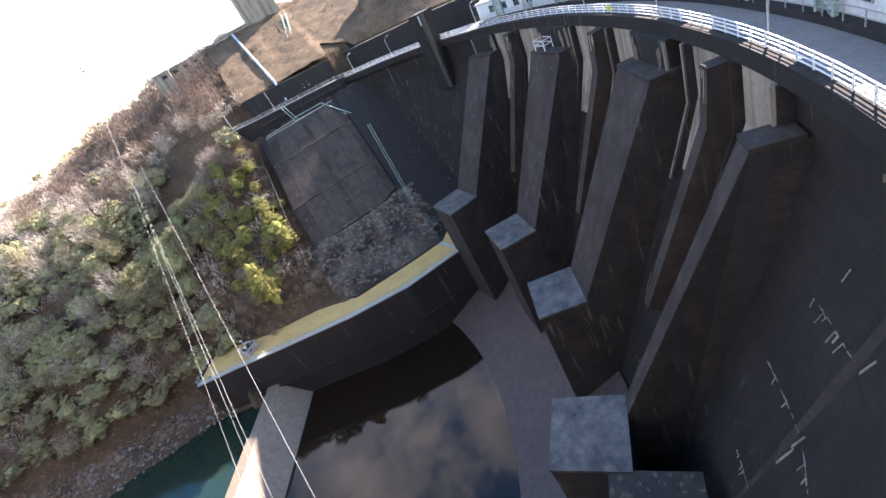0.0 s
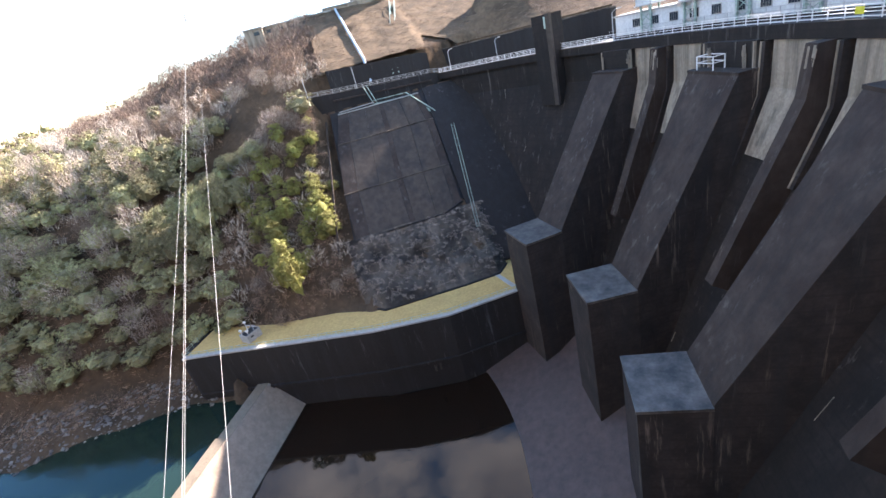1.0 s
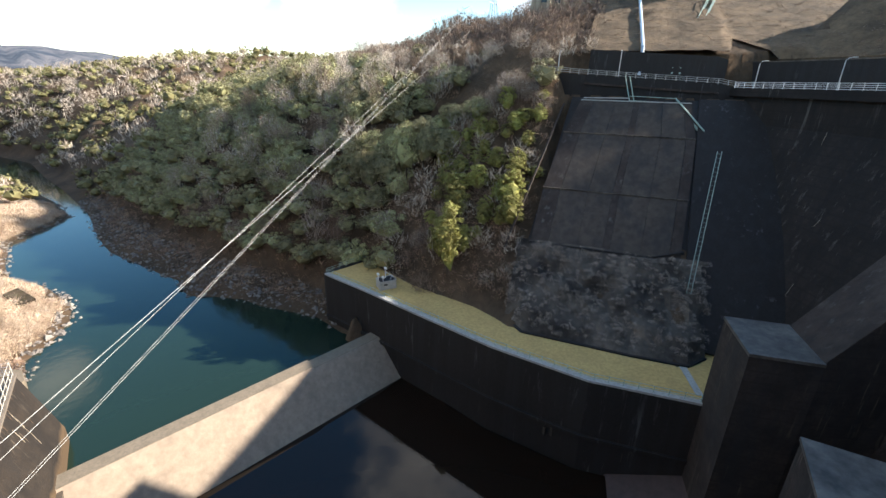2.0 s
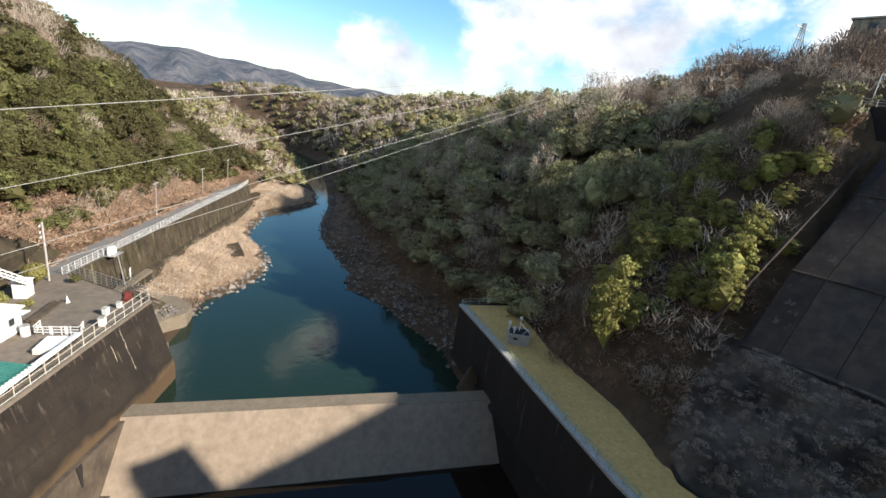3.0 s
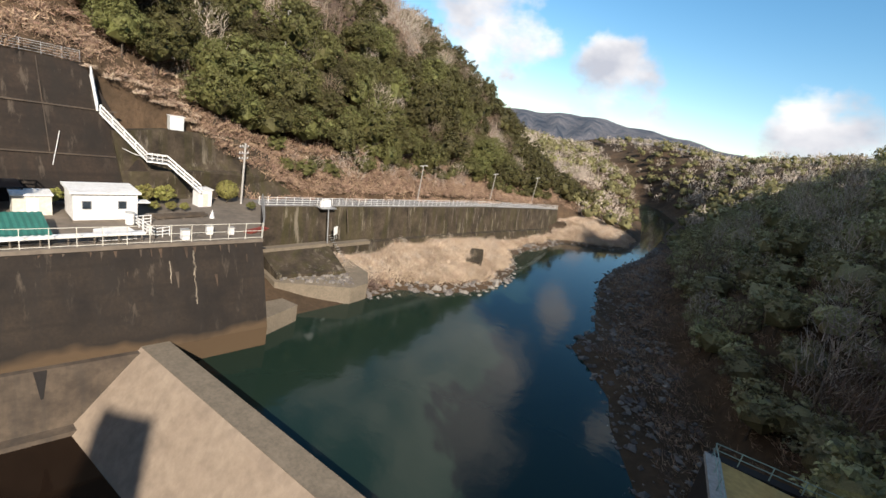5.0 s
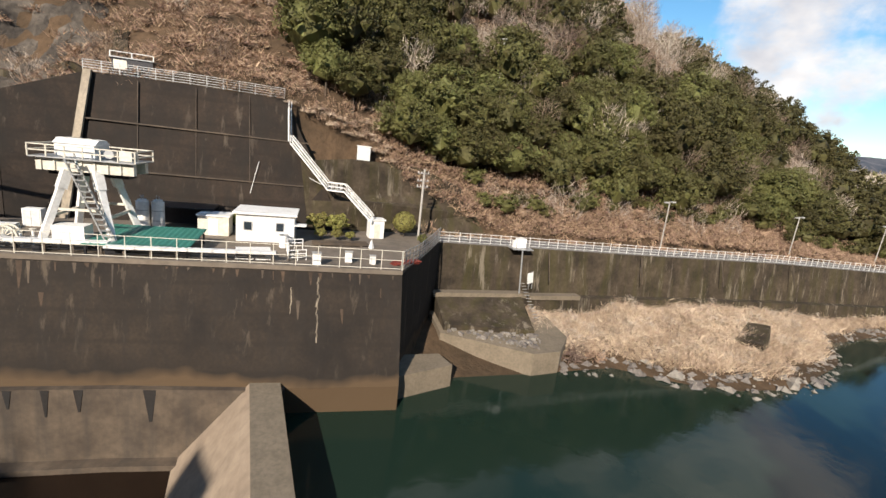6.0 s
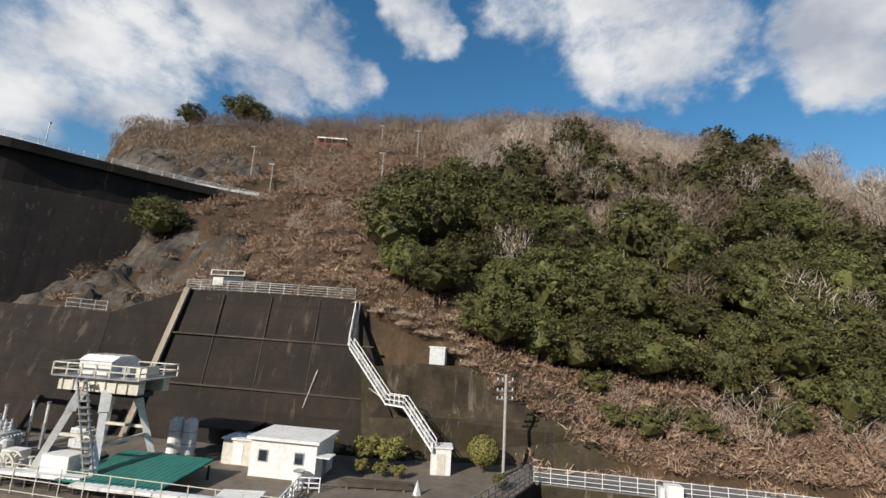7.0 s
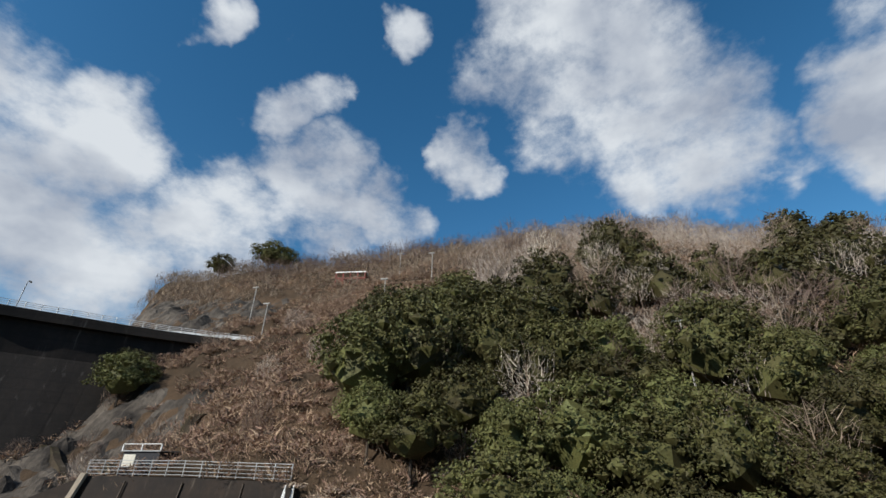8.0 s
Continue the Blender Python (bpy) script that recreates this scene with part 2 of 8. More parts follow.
M_SLAB = material("grey slope facing", (0.082, 0.066, 0.053), 0.95, dark=(0.044, 0.035, 0.028), scale=0.1, fine=0.8, streaks=0.65, streak_scale=0.35, streak_dark=(0.03, 0.03, 0.03))
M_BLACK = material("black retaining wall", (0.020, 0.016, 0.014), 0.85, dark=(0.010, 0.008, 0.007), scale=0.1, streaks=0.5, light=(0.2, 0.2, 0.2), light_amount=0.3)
M_ROCKY = material("dark rock face", (0.150, 0.125, 0.100), 0.95, dark=(0.022, 0.019, 0.017), spots=0.95, scale=0.18, fine=1.2, bump=1.0, bump_scale=0.8)
M_BERM = material("yellow winter turf", (0.56, 0.38, 0.14), 0.95, dark=(0.40, 0.26, 0.10), scale=0.25, fine=2.0, bump=0.6)
M_PATH = material("pale kerb concrete", (0.42, 0.41, 0.38), 0.85, scale=0.8, spots=0.4)
M_YARD = material("dirty yard concrete", (0.19, 0.155, 0.12), 0.85, dark=(0.095, 0.078, 0.062), scale=0.2, fine=1.0)
M_ROAD = material("grey asphalt", (0.19, 0.182, 0.172), 0.9, dark=(0.12, 0.115, 0.11), scale=0.4)
M_WHITE = material("white painted metal", (0.82, 0.81, 0.78), 0.5, dark=(0.72, 0.70, 0.66), scale=0.7, spots=0.3, streaks=0.15, streak_dark=(0.35, 0.3, 0.25), bump=0.05)
M_CREAM = material("cream painted steel", (0.70, 0.66, 0.56), 0.5, dark=(0.5, 0.46, 0.38), scale=1.2, spots=0.5, bump=0.05)
M_GREY = material("galvanised steel", (0.48, 0.49, 0.49), 0.45, 0.6, dark=(0.34, 0.34, 0.34), scale=2.0, bump=0.0)
M_PALE = material("pale grey plaster", (0.66, 0.67, 0.65), 0.8, dark=(0.48, 0.50, 0.49), scale=0.5, streaks=0.2, streak_dark=(0.25, 0.27, 0.27))
M_GREEN = material("pale green painted steel", (0.36, 0.47, 0.40), 0.6, scale=1.5, bump=0.0)
M_TEAL = material("teal sheet roof", (0.045, 0.20, 0.16), 0.45, dark=(0.03, 0.14, 0.11), scale=0.6, bump=0.0)
M_DARKSTEEL = material("dark steel", (0.045, 0.045, 0.05), 0.5, 0.5, bump=0.0)
M_RED = material("red roof frame", (0.25, 0.05, 0.035), 0.7, bump=0.0)
M_BLUE = material("pale blue pipe", (0.40, 0.50, 0.60), 0.5, bump=0.0)
M_GLASS = material("dark window glass", (0.03, 0.04, 0.05), 0.08, bump=0.0)
M_WOOD = material("grey pole concrete", (0.46, 0.43, 0.39), 0.9, scale=2.0, bump=0.1)
M_BARK = material("bark", (0.10, 0.080, 0.062), 0.95, scale=2.0)
M_WATER = water_material("river water", (0.011, 0.023, 0.016), 0.07, 0.07)
M_POOL = water_material("pool water", (0.014, 0.008, 0.005), 0.02)
M_SOIL = material("winter hillside", (0.115, 0.073, 0.043), 1.0, dark=(0.045, 0.032, 0.020), spots=0.95, scale=0.09, fine=0.9, bump=1.0, bump_scale=0.7)
M_STONES = material("grey shore stones", (0.23, 0.205, 0.18), 0.9, dark=(0.09, 0.078, 0.066), scale=0.6, per_island=0.35)
M_LEAF = material("evergreen leaves", (0.132, 0.127, 0.043), 0.6, dark=(0.030, 0.031, 0.013), scale=0.25, fine=6.0, bump=1.0, bump_scale=5.0, per_object=0.35, per_island=0.3, translucent=0.08)
M_LEAF_Y = material("yellow green leaves", (0.31, 0.30, 0.085), 0.6, dark=(0.12, 0.112, 0.036), scale=0.3, fine=6.0, bump=1.0, bump_scale=5.0, per_object=0.25, per_island=0.3, translucent=0.12)
# right bank leaves: colour raised to stand in for sunlight that misses them
M_LEAF_LIT = material("grey green leaves brightened for sun", (0.330, 0.310, 0.155), 0.55, dark=(0.110, 0.105, 0.052), scale=0.25, fine=6.0, bump=1.0, bump_scale=5.0, per_object=0.3, per_island=0.3, translucent=0.08)
M_LEAF_F = material("far olive leaves", (0.215, 0.195, 0.085), 0.8, dark=(0.125, 0.115, 0.055), scale=0.05, fine=0.3, bump=0.0, per_object=0.0, per_island=0.35, translucent=0.18)
M_TWIG = material("bare winter twigs", (0.235, 0.175, 0.130), 1.0, dark=(0.15, 0.11, 0.085), scale=0.08, bump=0.0, per_object=0.22, per_island=0.3)
M_TWIG_G = material("pale bare twigs", (0.50, 0.425, 0.345), 1.0, dark=(0.32, 0.262, 0.212), scale=0.08, bump=0.0, per_object=0.2, per_island=0.3)
M_SCRUB = material("russet dry scrub", (0.42, 0.290, 0.200), 1.0, dark=(0.17, 0.110, 0.075), scale=0.12, bump=0.0, per_island=0.4)
M_REED = material("dry reeds", (0.70, 0.56, 0.42), 1.0, dark=(0.38, 0.28, 0.195), spots=0.9, scale=0.22, bump=0.0, per_island=0.35)
M_BRACKEN = material("brown grass slope", (0.155, 0.106, 0.062), 1.0, dark=(0.060, 0.043, 0.027), spots=0.9, scale=0.15, fine=1.0, bump=1.0)
# the blue-grey stands in for air haze over the distant woods
M_FAR = material("far wooded mountain tinted for haze", (0.145, 0.140, 0.150), 1.0, dark=(0.028, 0.042, 0.062), spots=0.95, scale=0.014, fine=0.07, bump=0.0)
M_RUST = material("rusty lime stain", (0.085, 0.055, 0.035), 0.85, dark=(0.035, 0.023, 0.015), spots=0.9, scale=0.8, fine=3.0)
M_YELLOW = material("yellow sign", (0.75, 0.70, 0.05), 0.6, bump=0.0)

# ---------------------------------------------------------------- mesh helpers


def meshed(name, verts, faces, mat, smooth=False):
    me = bpy.data.meshes.new(name)
    me.from_pydata([tuple(v) for v in verts], [], [tuple(f) for f in faces])
    me.update()
    me.materials.append(mat)
    if smooth:
        me.polygons.foreach_set("use_smooth", [True] * len(me.polygons))
    return me


class Shape:
    """Vertices and faces that grow box by box; afterwards one mesh."""

    def __init__(self):
        self.v, self.f = [], []

    def add(self, verts, faces):
        n = len(self.v)
        self.v += [tuple(p) for p in verts]
        self.f += [tuple(i + n for i in f) for f in faces]
        return self

    def box(self, x0, y0, z0, x1, y1, z1, m=None):
        p = [(x, y, z) for z in (z0, z1) for x, y in ((x0, y0), (x1, y0), (x1, y1), (x0, y1))]
        if m is not None:
            p = [tuple(m @ Vector(q)) for q in p]
        return self.add(p, [(3, 2, 1, 0), (4, 5, 6, 7), (0, 1, 5, 4), (1, 2, 6, 5), (2, 3, 7, 6), (3, 0, 4, 7)])

    def bar(self, a, b, w, h=None, sides=4):
        """A straight bar from a to b: square, or round with more sides."""
        a, b = Vector(a), Vector(b)
        d = b - a
        if d.length < 1e-6:
            return self
        q = d.to_track_quat("Z", "Y").to_matrix()
        ring = []
        for i in range(sides):
            t = 2 * math.pi * (i + 0.5) / sides
            k = 1 / math.cos(math.pi / sides) if sides == 4 else 1.0
            ring.append(q @ Vector((math.cos(t) * w / 2 * k, math.sin(t) * (h or w) / 2 * k, 0)))
        n = sides
        return self.add([a + r for r in ring] + [b + r for r in ring], [tuple(range(n))[::-1], tuple(range(n, 2 * n))] + [(i, (i + 1) % n, n + (i + 1) % n, n + i) for i in range(n)])

    def prism(self, poly, z0, z1):
        """An upright prism; z0 and z1 are heights, or lists of a height a corner."""
        n = len(poly)
        lo = z0 if isinstance(z0, (list, tuple)) else [z0] * n
        hi = z1 if isinstance(z1, (list, tuple)) else [z1] * n
        area = sum(poly[i][0] * poly[(i + 1) % n][1] - poly[(i + 1) % n][0] * poly[i][1] for i in range(n))
        if area < 0:
            poly, lo, hi = poly[::-1], lo[::-1], hi[::-1]
        return self.add([(x, y, z) for (x, y), z in zip(poly, lo)] + [(x, y, z) for (x, y), z in zip(poly, hi)],
                        [tuple(range(n))[::-1], tuple(range(n, 2 * n))] + [(i, (i + 1) % n, n + (i + 1) % n, n + i) for i in range(n)])

    def mesh(self, name, mat, smooth=False):
        return meshed(name, self.v, self.f, mat, smooth)


def part(name, shape, mat, parent=None, label="", smooth=False):
    ob = new(name, shape.mesh(name, mat, smooth))
    if parent is not None:
        ob.parent = parent
    return tagged(ob, label)


def thing(name, label, category, kind="", group="", at=None):
    ob = new(name)
    if at is not None:
        ob.matrix_basis = at
    return tagged(ob, label, category, group, kind)


def polar(r, az, z=0.0):
    return (r * math.cos(radians(az)), r * math.sin(radians(az)), z)


def sw(s, w, z=0.0):
    """The right bank's own axes: s uphill, w along the bank towards the dam."""
    return (s * 0.857 + w * 0.514, s * 0.514 - w * 0.857, z)


def poly_at(pts, step):
    """Points every step metres along a polyline."""
    out, carry = [], 0.0
    for a, b in zip(pts[:-1], pts[1:]):
        a, b = Vector(a), Vector(b)
        L = (b - a).length
        t = carry
        while t < L:
            out.append(a + (b - a) * (t / L))
            t += step
        carry = t - L
    out.append(Vector(pts[-1]))
    return out


def railing(name, pts, label, height=1.1, step=2.0, rails=(0.55, 1.05), mat=None, size=0.07, kind="structure"):
    """Posts and rails along a polyline that lies on the ground."""
    top = thing(name, label, "railing", kind)
    mat = mat or M_GREY
    post = Shape().box(-size / 2, -size / 2, -0.05, size / 2, size / 2, height).mesh("post", mat)
    for p in poly_at(pts, step):
        o = new("post", post)
        o.parent, o.location = top, p
    for h in rails:
        s = Shape()
        for a, b in zip(pts[:-1], pts[1:]):
            s.bar(Vector(a) + Vector((0, 0, h)), Vector(b) + Vector((0, 0, h)), size * 0.8)
        part("rail", s, mat, top)
    return top

# ---------------------------------------------------------------- the ground: one sheet with the valley in it


def smooth01(v, a, b):
    t = np.clip((v - a) / (b - a), 0, 1)
    return t * t * (3 - 2 * t)


def left_shore(y):
    return np.interp(y, [-60, 10, 25, 36, 43, 50, 60, 68, 77, 86, 97, 124, 134, 148, 180, 245, 330, 420, 600], [-30, -30, -30, -30.5, -26, -23.4, -22.8, -25.5, -28.5, -35, -36.8, -37.5, -30, -21, -26, -44, -80, -150, -330])


def right_shore(y):
    return np.interp(y, [-60, 0, 18, 24, 32, 38, 44, 48, 53, 60, 66, 75, 86, 95, 112, 150, 206, 242, 300, 360, 420, 600], [26, 24, 21.5, 18, 12.8, 10.5, 5, 0.3, -0.5, 0, -2.5, -5.5, -9.5, -12.5, -14.5, -15.5, -23, -29.5, -37, -62, -100, -270])


def right_hill(y):
    """Foot line of the wooded right side, behind its stony bank."""
    return np.interp(y, [-60, 0, 20, 36, 50, 65, 85, 111, 150, 206, 242, 300, 360, 420, 600], [26, 24, 22, 16.5, 10, 5, 0, -7, -13, -23, -29.5, -37, -62, -100, -270])


def wobble(x, y, size, seed):
    """Cheap smooth noise between -1 and 1 from sines, on arrays."""
    rs = np.random.RandomState(seed)
    out = np.zeros_like(x, dtype=float)
    for k in range(7):
        a, ph, f = rs.uniform(0, 6.28), rs.uniform(0, 6.28), rs.uniform(0.6, 2.0) * 6.28 / size
        out += np.sin((x * math.cos(a) + y * math.sin(a)) * f + ph) / 7 * 1.6
    return out


SECTION_Y = (-100, -45, -12, 30, 75, 130, 190, 260)
SECTION_U = (0, 5, 13, 20, 26, 32, 37, 55, 80, 100, 150)
SECTIONS = ((23, 26, 31, 36, 42, 46, 51.1, 68.5, 88.9, 99, 105),
            (23, 26, 31, 37, 45, 50, 54, 65.5, 86.3, 99, 105),
            (30, 34, 39, 44, 48, 53, 56.8, 68.8, 89, 99.5, 103.5),
            (13, 18, 30, 40, 46, 51, 55.6, 72, 91.6, 101, 104),
            (13, 16, 25, 34, 41, 47, 53, 68.2, 84.8, 92.5, 96.5),
            (10, 12, 18, 25, 30, 35, 39.8, 51.8, 63, 68.5, 71.5),
            (4, 6, 9, 12, 14, 16, 18.4, 23.5, 30.7, 35, 39),
            (4, 6, 9, 12, 14, 16, 18, 22, 28, 32, 36))


def sections(y, u):
    rows_ = np.stack([np.interp(u, SECTION_U, row) for row in SECTIONS])
    t = np.clip(np.interp(y, SECTION_Y, range(len(SECTION_Y))), 0, len(SECTION_Y) - 1.001)
    k = t.astype(int)
    f = t - k
    f = f * f * (3 - 2 * f)
    return np.take_along_axis(rows_, k[None], 0)[0] * (1 - f) + np.take_along_axis(rows_, k[None] + 1, 0)[0] * f


def ground(x, y):
    x, y = np.asarray(x, float), np.asarray(y, float)
    s, w = x * 0.857 + y * 0.514, x * 0.514 - y * 0.857
    rad = np.hypot(x, y)
    az = np.degrees(np.arctan2(y, x))
    # left bank: heights over the distance behind the foot of the hill, valley section by valley section
    u = -(x + 50)
    hill = sections(y, np.maximum(u, 0)) + wobble(x, y, 60, 3) * np.clip(u / 25, 0, 1) * 2.0 + wobble(x, y, 22, 4) * np.clip(u / 10, 0, 1) * 1.2
    d = left_shore(y) - x
    bank = np.where(d < 0, np.maximum(-3.0, 0.25 * d), np.interp(d, [0, 3, 10, 20], [0, 0.8, 2.6, 4.2])) + wobble(x, y, 14, 5) * np.clip(d / 6, 0, 1) * 0.7
    road_x = np.interp(y, [12, 112, 138, 170, 220], [-44.5, -45, -49.5, -55, -64])
    road = np.where(x < road_x, np.interp(y, [12, 79, 112, 138, 165, 200], [12.4, 11.7, 10.4, 8.4, 6, 4]), bank)
    yard_end = 3.8 - (x + 26.5) * 0.4826
    left = np.where(u > 0.5, hill, np.where(y > yard_end, np.maximum(road, bank), 12.7))
    # right bank further down the valley
    r = x - right_shore(y)
    top = np.interp(y, [0, 60, 110, 170, 240, 330], [88, 80, 69, 62, 50, 66])
    nat = np.where(r < 0, np.maximum(-3.0, 0.3 * r), np.interp(r, [0, 4, 9, 18], [0, 1.2, 2.8, 4.6]) + top * (1 - np.exp(-np.maximum(x - right_hill(y) - 7, 0) / 55))) + wobble(x, y, 40, 8) * np.clip((r - 6) / 20, 0, 1) * 3.5
    # right bank beside the basin
    foot = np.interp(w, [10, 34, 41, 70, 74], [30, 27, 20, 18.5, 27])
    sl = 11.7 + np.maximum(s - foot, 0) * np.interp(w, [30, 42], [0.98, 0.80])
    sl = np.where((w > 41) & (w < 71), np.minimum(sl, 23.2 + np.maximum(s - 33.5, 0)), sl)
    sl = np.minimum(sl, 50)
    # the wooded slope beside the facing, up to the bank road
    base_s = np.interp(w, [4, 18, 33, 38], [38, 30.5, 26, 24.5])
    wood = np.minimum(11.7 + np.maximum(s - base_s, 0) * 1.9, np.interp(w, [5, 14, 21, 32, 40], [8, 13, 19.0, 20.4, 20.8]) + (s - 33.5) * 0.98)
    shelf = np.interp(w, [4, 22, 36, 46], [52.5, 54.0, 54.8, 54.0])
    wood = np.minimum(np.maximum(wood, shelf - (60.5 - s) * 1.5), shelf)
    wood = np.where(s > 68, shelf + (s - 68) * 0.9, wood)
    up = np.where(s < 60, sl, np.where(s < 71, 50.5, 59.0 + (s - 71) * np.interp(w, [26, 46], [0.56, 0.42])))
    up = np.where((w < 41.5) & (s > 24), np.where(s < 76, wood, np.maximum(up, wood * 0 + 60)), up)
    up = np.minimum(up, np.interp(w, [26, 46], [90, 80]))
    right = np.where(w > 18, up, up * smooth01(w, 0, 18) + nat * (1 - smooth01(w, 0, 18)))
    right = np.where(y > 16, nat * smooth01(y, 16, 30) + right * (1 - smooth01(y, 16, 30)), right)
    # hollow added in unseen ground so the sun can reach the spur trees
    right = right - 11.0 * np.exp(-((x - 59) / 11) ** 2 - ((y - 18) / 11) ** 2)
    # the basin and the river bed
    mid = np.full_like(x, -9.0)
    z = np.where(y > 3, np.where(d > 0, left, np.where(r > 0, right, np.maximum(np.maximum(-3.0, 0.3 * np.minimum(r, 0)), 0.25 * np.minimum(d, 0)))), np.where(x < -33.5, left, np.where((x > np.interp(y, [-70, -56, -43, -28, -10, 4], [55, 48.5, 40.5, 35.5, 31.5, 29])), right, mid)))
    # upstream of the dam, between the banks
    behind = (rad > 101) & (az < -18) & (az > -158)
    hl = 36 + (np.where(u > 20, hill, 36.0) - 36) * smooth01((y - 9) - 1.05 * (x - 2), -14, 16)
    hr = np.where(az > -52, np.minimum(52.2 + np.maximum(rad - 109, 0) * np.interp(-az, [18, 22, 25, 29, 36, 44], [0.8, 0.76, 0.6, 0.5, 0.33, 0.2]), 80) * smooth01(az, -52, -44) + 36 * (1 - smooth01(az, -52, -44)), 36.0)
    hr = np.maximum(hr, np.where((s > 73) & (az > -40), up, 36.0))
    z = np.where(behind, np.maximum(np.maximum(36.0, hl), hr), z)
    z = np.where((rad > 84) & (rad <= 101) & (az < -36) & (az > -118), -9.0, z)
    z = np.where((rad > 90) & (rad <= 110) & (az < -18) & (az > -42), np.minimum(z, 51.5), z)
    z = np.where((rad > 80) & (rad <= 101) & (az < -120) & (az > -160), np.minimum(z, np.interp(-az, [120, 130, 135, 140, 147, 155, 160], [26, 31, 36, 45, 49.5, 51, 56])), z)
    # far country
    far = np.hypot(x + 20, y - 40)
    z = np.where(far > 330, z * (1 - smooth01(far, 330, 520)) + (38 + wobble(x, y, 320, 21) * 26) * smooth01(far, 330, 520), z)
    mound = np.where((x < -55) & (y < 4) & (rad < 135), 1.0, 0.25)
    return z + (wobble(x, y, 9, 12) + np.where(mound > 0.5, 0.6 * wobble(x, y, 4.5, 13), 0)) * mound * np.clip((z - 0.5) / 5, 0, 1) * np.where((s > 58) & (s < 75) & (w > 15) & (w < 90), 0, 1) * np.where((x > -50.5) & (x < -27) & (y < 14), 0, 1)


def sheet(xs, ys, fn):
    gx, gy = np.meshgrid(xs, ys)
    gz = fn(gx, gy)
    nx, ny = len(xs), len(ys)
    v = np.stack([gx, gy, gz], -1).reshape(-1, 3)
    i = (np.arange(ny - 1)[:, None] * nx + np.arange(nx - 1)[None, :]).ravel()
    return v.tolist(), np.stack([i, i + 1, i + nx + 1, i + nx], 1).tolist()


def spaced(lo, hi, step, reach):
    core = list(np.arange(lo, hi + 0.1, step))
    out, g, a, b = [], step, lo, hi
    left_, right_ = [], []
    while a > -reach:
        g *= 1.22
        a -= g
        b += g
        left_.append(a)
        right_.append(b)
    return np.array(left_[::-1] + core + right_)


gv, gf = sheet(spaced(-190, 150, 2.0, 3600), spaced(-150, 330, 2.0, 3600), ground)
g_ob = tagged(new("ground", meshed("ground", gv, gf, M_SOIL, True)), "brown winter hillside soil of a wooded river valley", "ground", kind="structure")

# the river below the weir, and the shallow pool in the basin
s = Shape().add([(-60, -5.4, 0), (-26, -5.4, 0), (24, 1.0, 0), (60, 1.0, 0), (60, 300, 0), (-60, 300, 0), (-400, 700, 0), (-400, 300, 0)], [(0, 1, 2, 3, 4, 5), (5, 4, 6, 7)])
tagged(part("water", s, M_WATER), "still dark blue-green river reflecting sky and hills", "water", kind="structure")
s = Shape().prism([(-26, -12.5), (28, -5.0), (31, -28), (36, -43), (44, -55), (44, -75), (-40, -85), (-31, -60)], -7.0, -4.4)
tagged(part("pool", s, M_POOL), "shallow reddish pool standing in the stilling basin", "water", kind="structure")

# ---------------------------------------------------------------- the dam
AZ0, AZ1 = -18.0, -156.0


def bulge(az):
    """How far the dam leaves its circle, by azimuth."""
    return float(np.interp(-az, [18, 42, 58, 74, 87, 96, 104, 112, 118, 124, 131, 138, 145, 151, 156], [0, 0.8, 0.3, 0.3, 1.2, 2.2, 3.2, 1.5, -4.5, -9.0, -10.5, -9.0, -6.5, -4.5, -3.0]))


def ring(profile, a0, a1, step=1.5):
    """A closed profile of (radius, height) swept round the dam's centre."""
    n = max(2, int(abs(a1 - a0) / step) + 1)
    k = len(profile)
    sh = Shape()
    v, f = [], []
    for i in range(n):
        a = a0 + (a1 - a0) * i / (n - 1)
        v += [polar(r + bulge(a), a, z) for r, z in profile]
    for i in range(n - 1):
        for j in range(k):
            q = (i * k + j, i * k + (j + 1) % k, (i + 1) * k + (j + 1) % k, (i + 1) * k + j)
            f.append(q)
    f += [tuple(range(k))[::-1], tuple((n - 1) * k + j for j in range(k))]
    sh.add(v, f)
    return sh


def face_r(z):
    return 99.0 - max(0.0, 46.0 - z) * 0.40


dam = thing("dam", "tall curved concrete gravity dam, black with weathering", "dam", "structure")
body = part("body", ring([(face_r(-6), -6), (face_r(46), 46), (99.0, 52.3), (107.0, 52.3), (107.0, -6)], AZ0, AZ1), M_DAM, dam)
part("crest_road", ring([(99.3, 52.302), (99.3, 52.42), (106.6, 52.42), (106.6, 52.302)], AZ0, AZ1), M_ROAD, dam, "pale grey crest roadway")
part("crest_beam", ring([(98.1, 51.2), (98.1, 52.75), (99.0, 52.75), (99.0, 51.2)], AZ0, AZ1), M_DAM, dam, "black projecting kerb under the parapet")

part("abutment_wall", ring([(109.0, 50.0), (109.0, 58.0), (110.4, 58.0), (110.4, 50.0)], -15, -45), M_BLACK, dam, "black retaining wall behind the crest road")
part("wall_coping", ring([(108.9, 58.0), (108.9, 58.25), (110.5, 58.25), (110.5, 58.0)], -15, -45), M_ROCKY, dam, "weathered coping of the wall")

RIBS = (-54.2, -68.4, -82.7, -99.6)         # azimuth of each pier foot
RIB_TOPS = (-52.2, -66.7, -82.6, -97.8)
TOP_HALF = (4.0, 4.9, 4.6, 4.2)
CAPZ = (25.4, 23.0, 21.6, 21.5)
FOOT_R = (71.0, 73.7, 75.0, 75.6)


def radial(az):
    return pose(*polar(bulge(az), az), 0, 0, az)


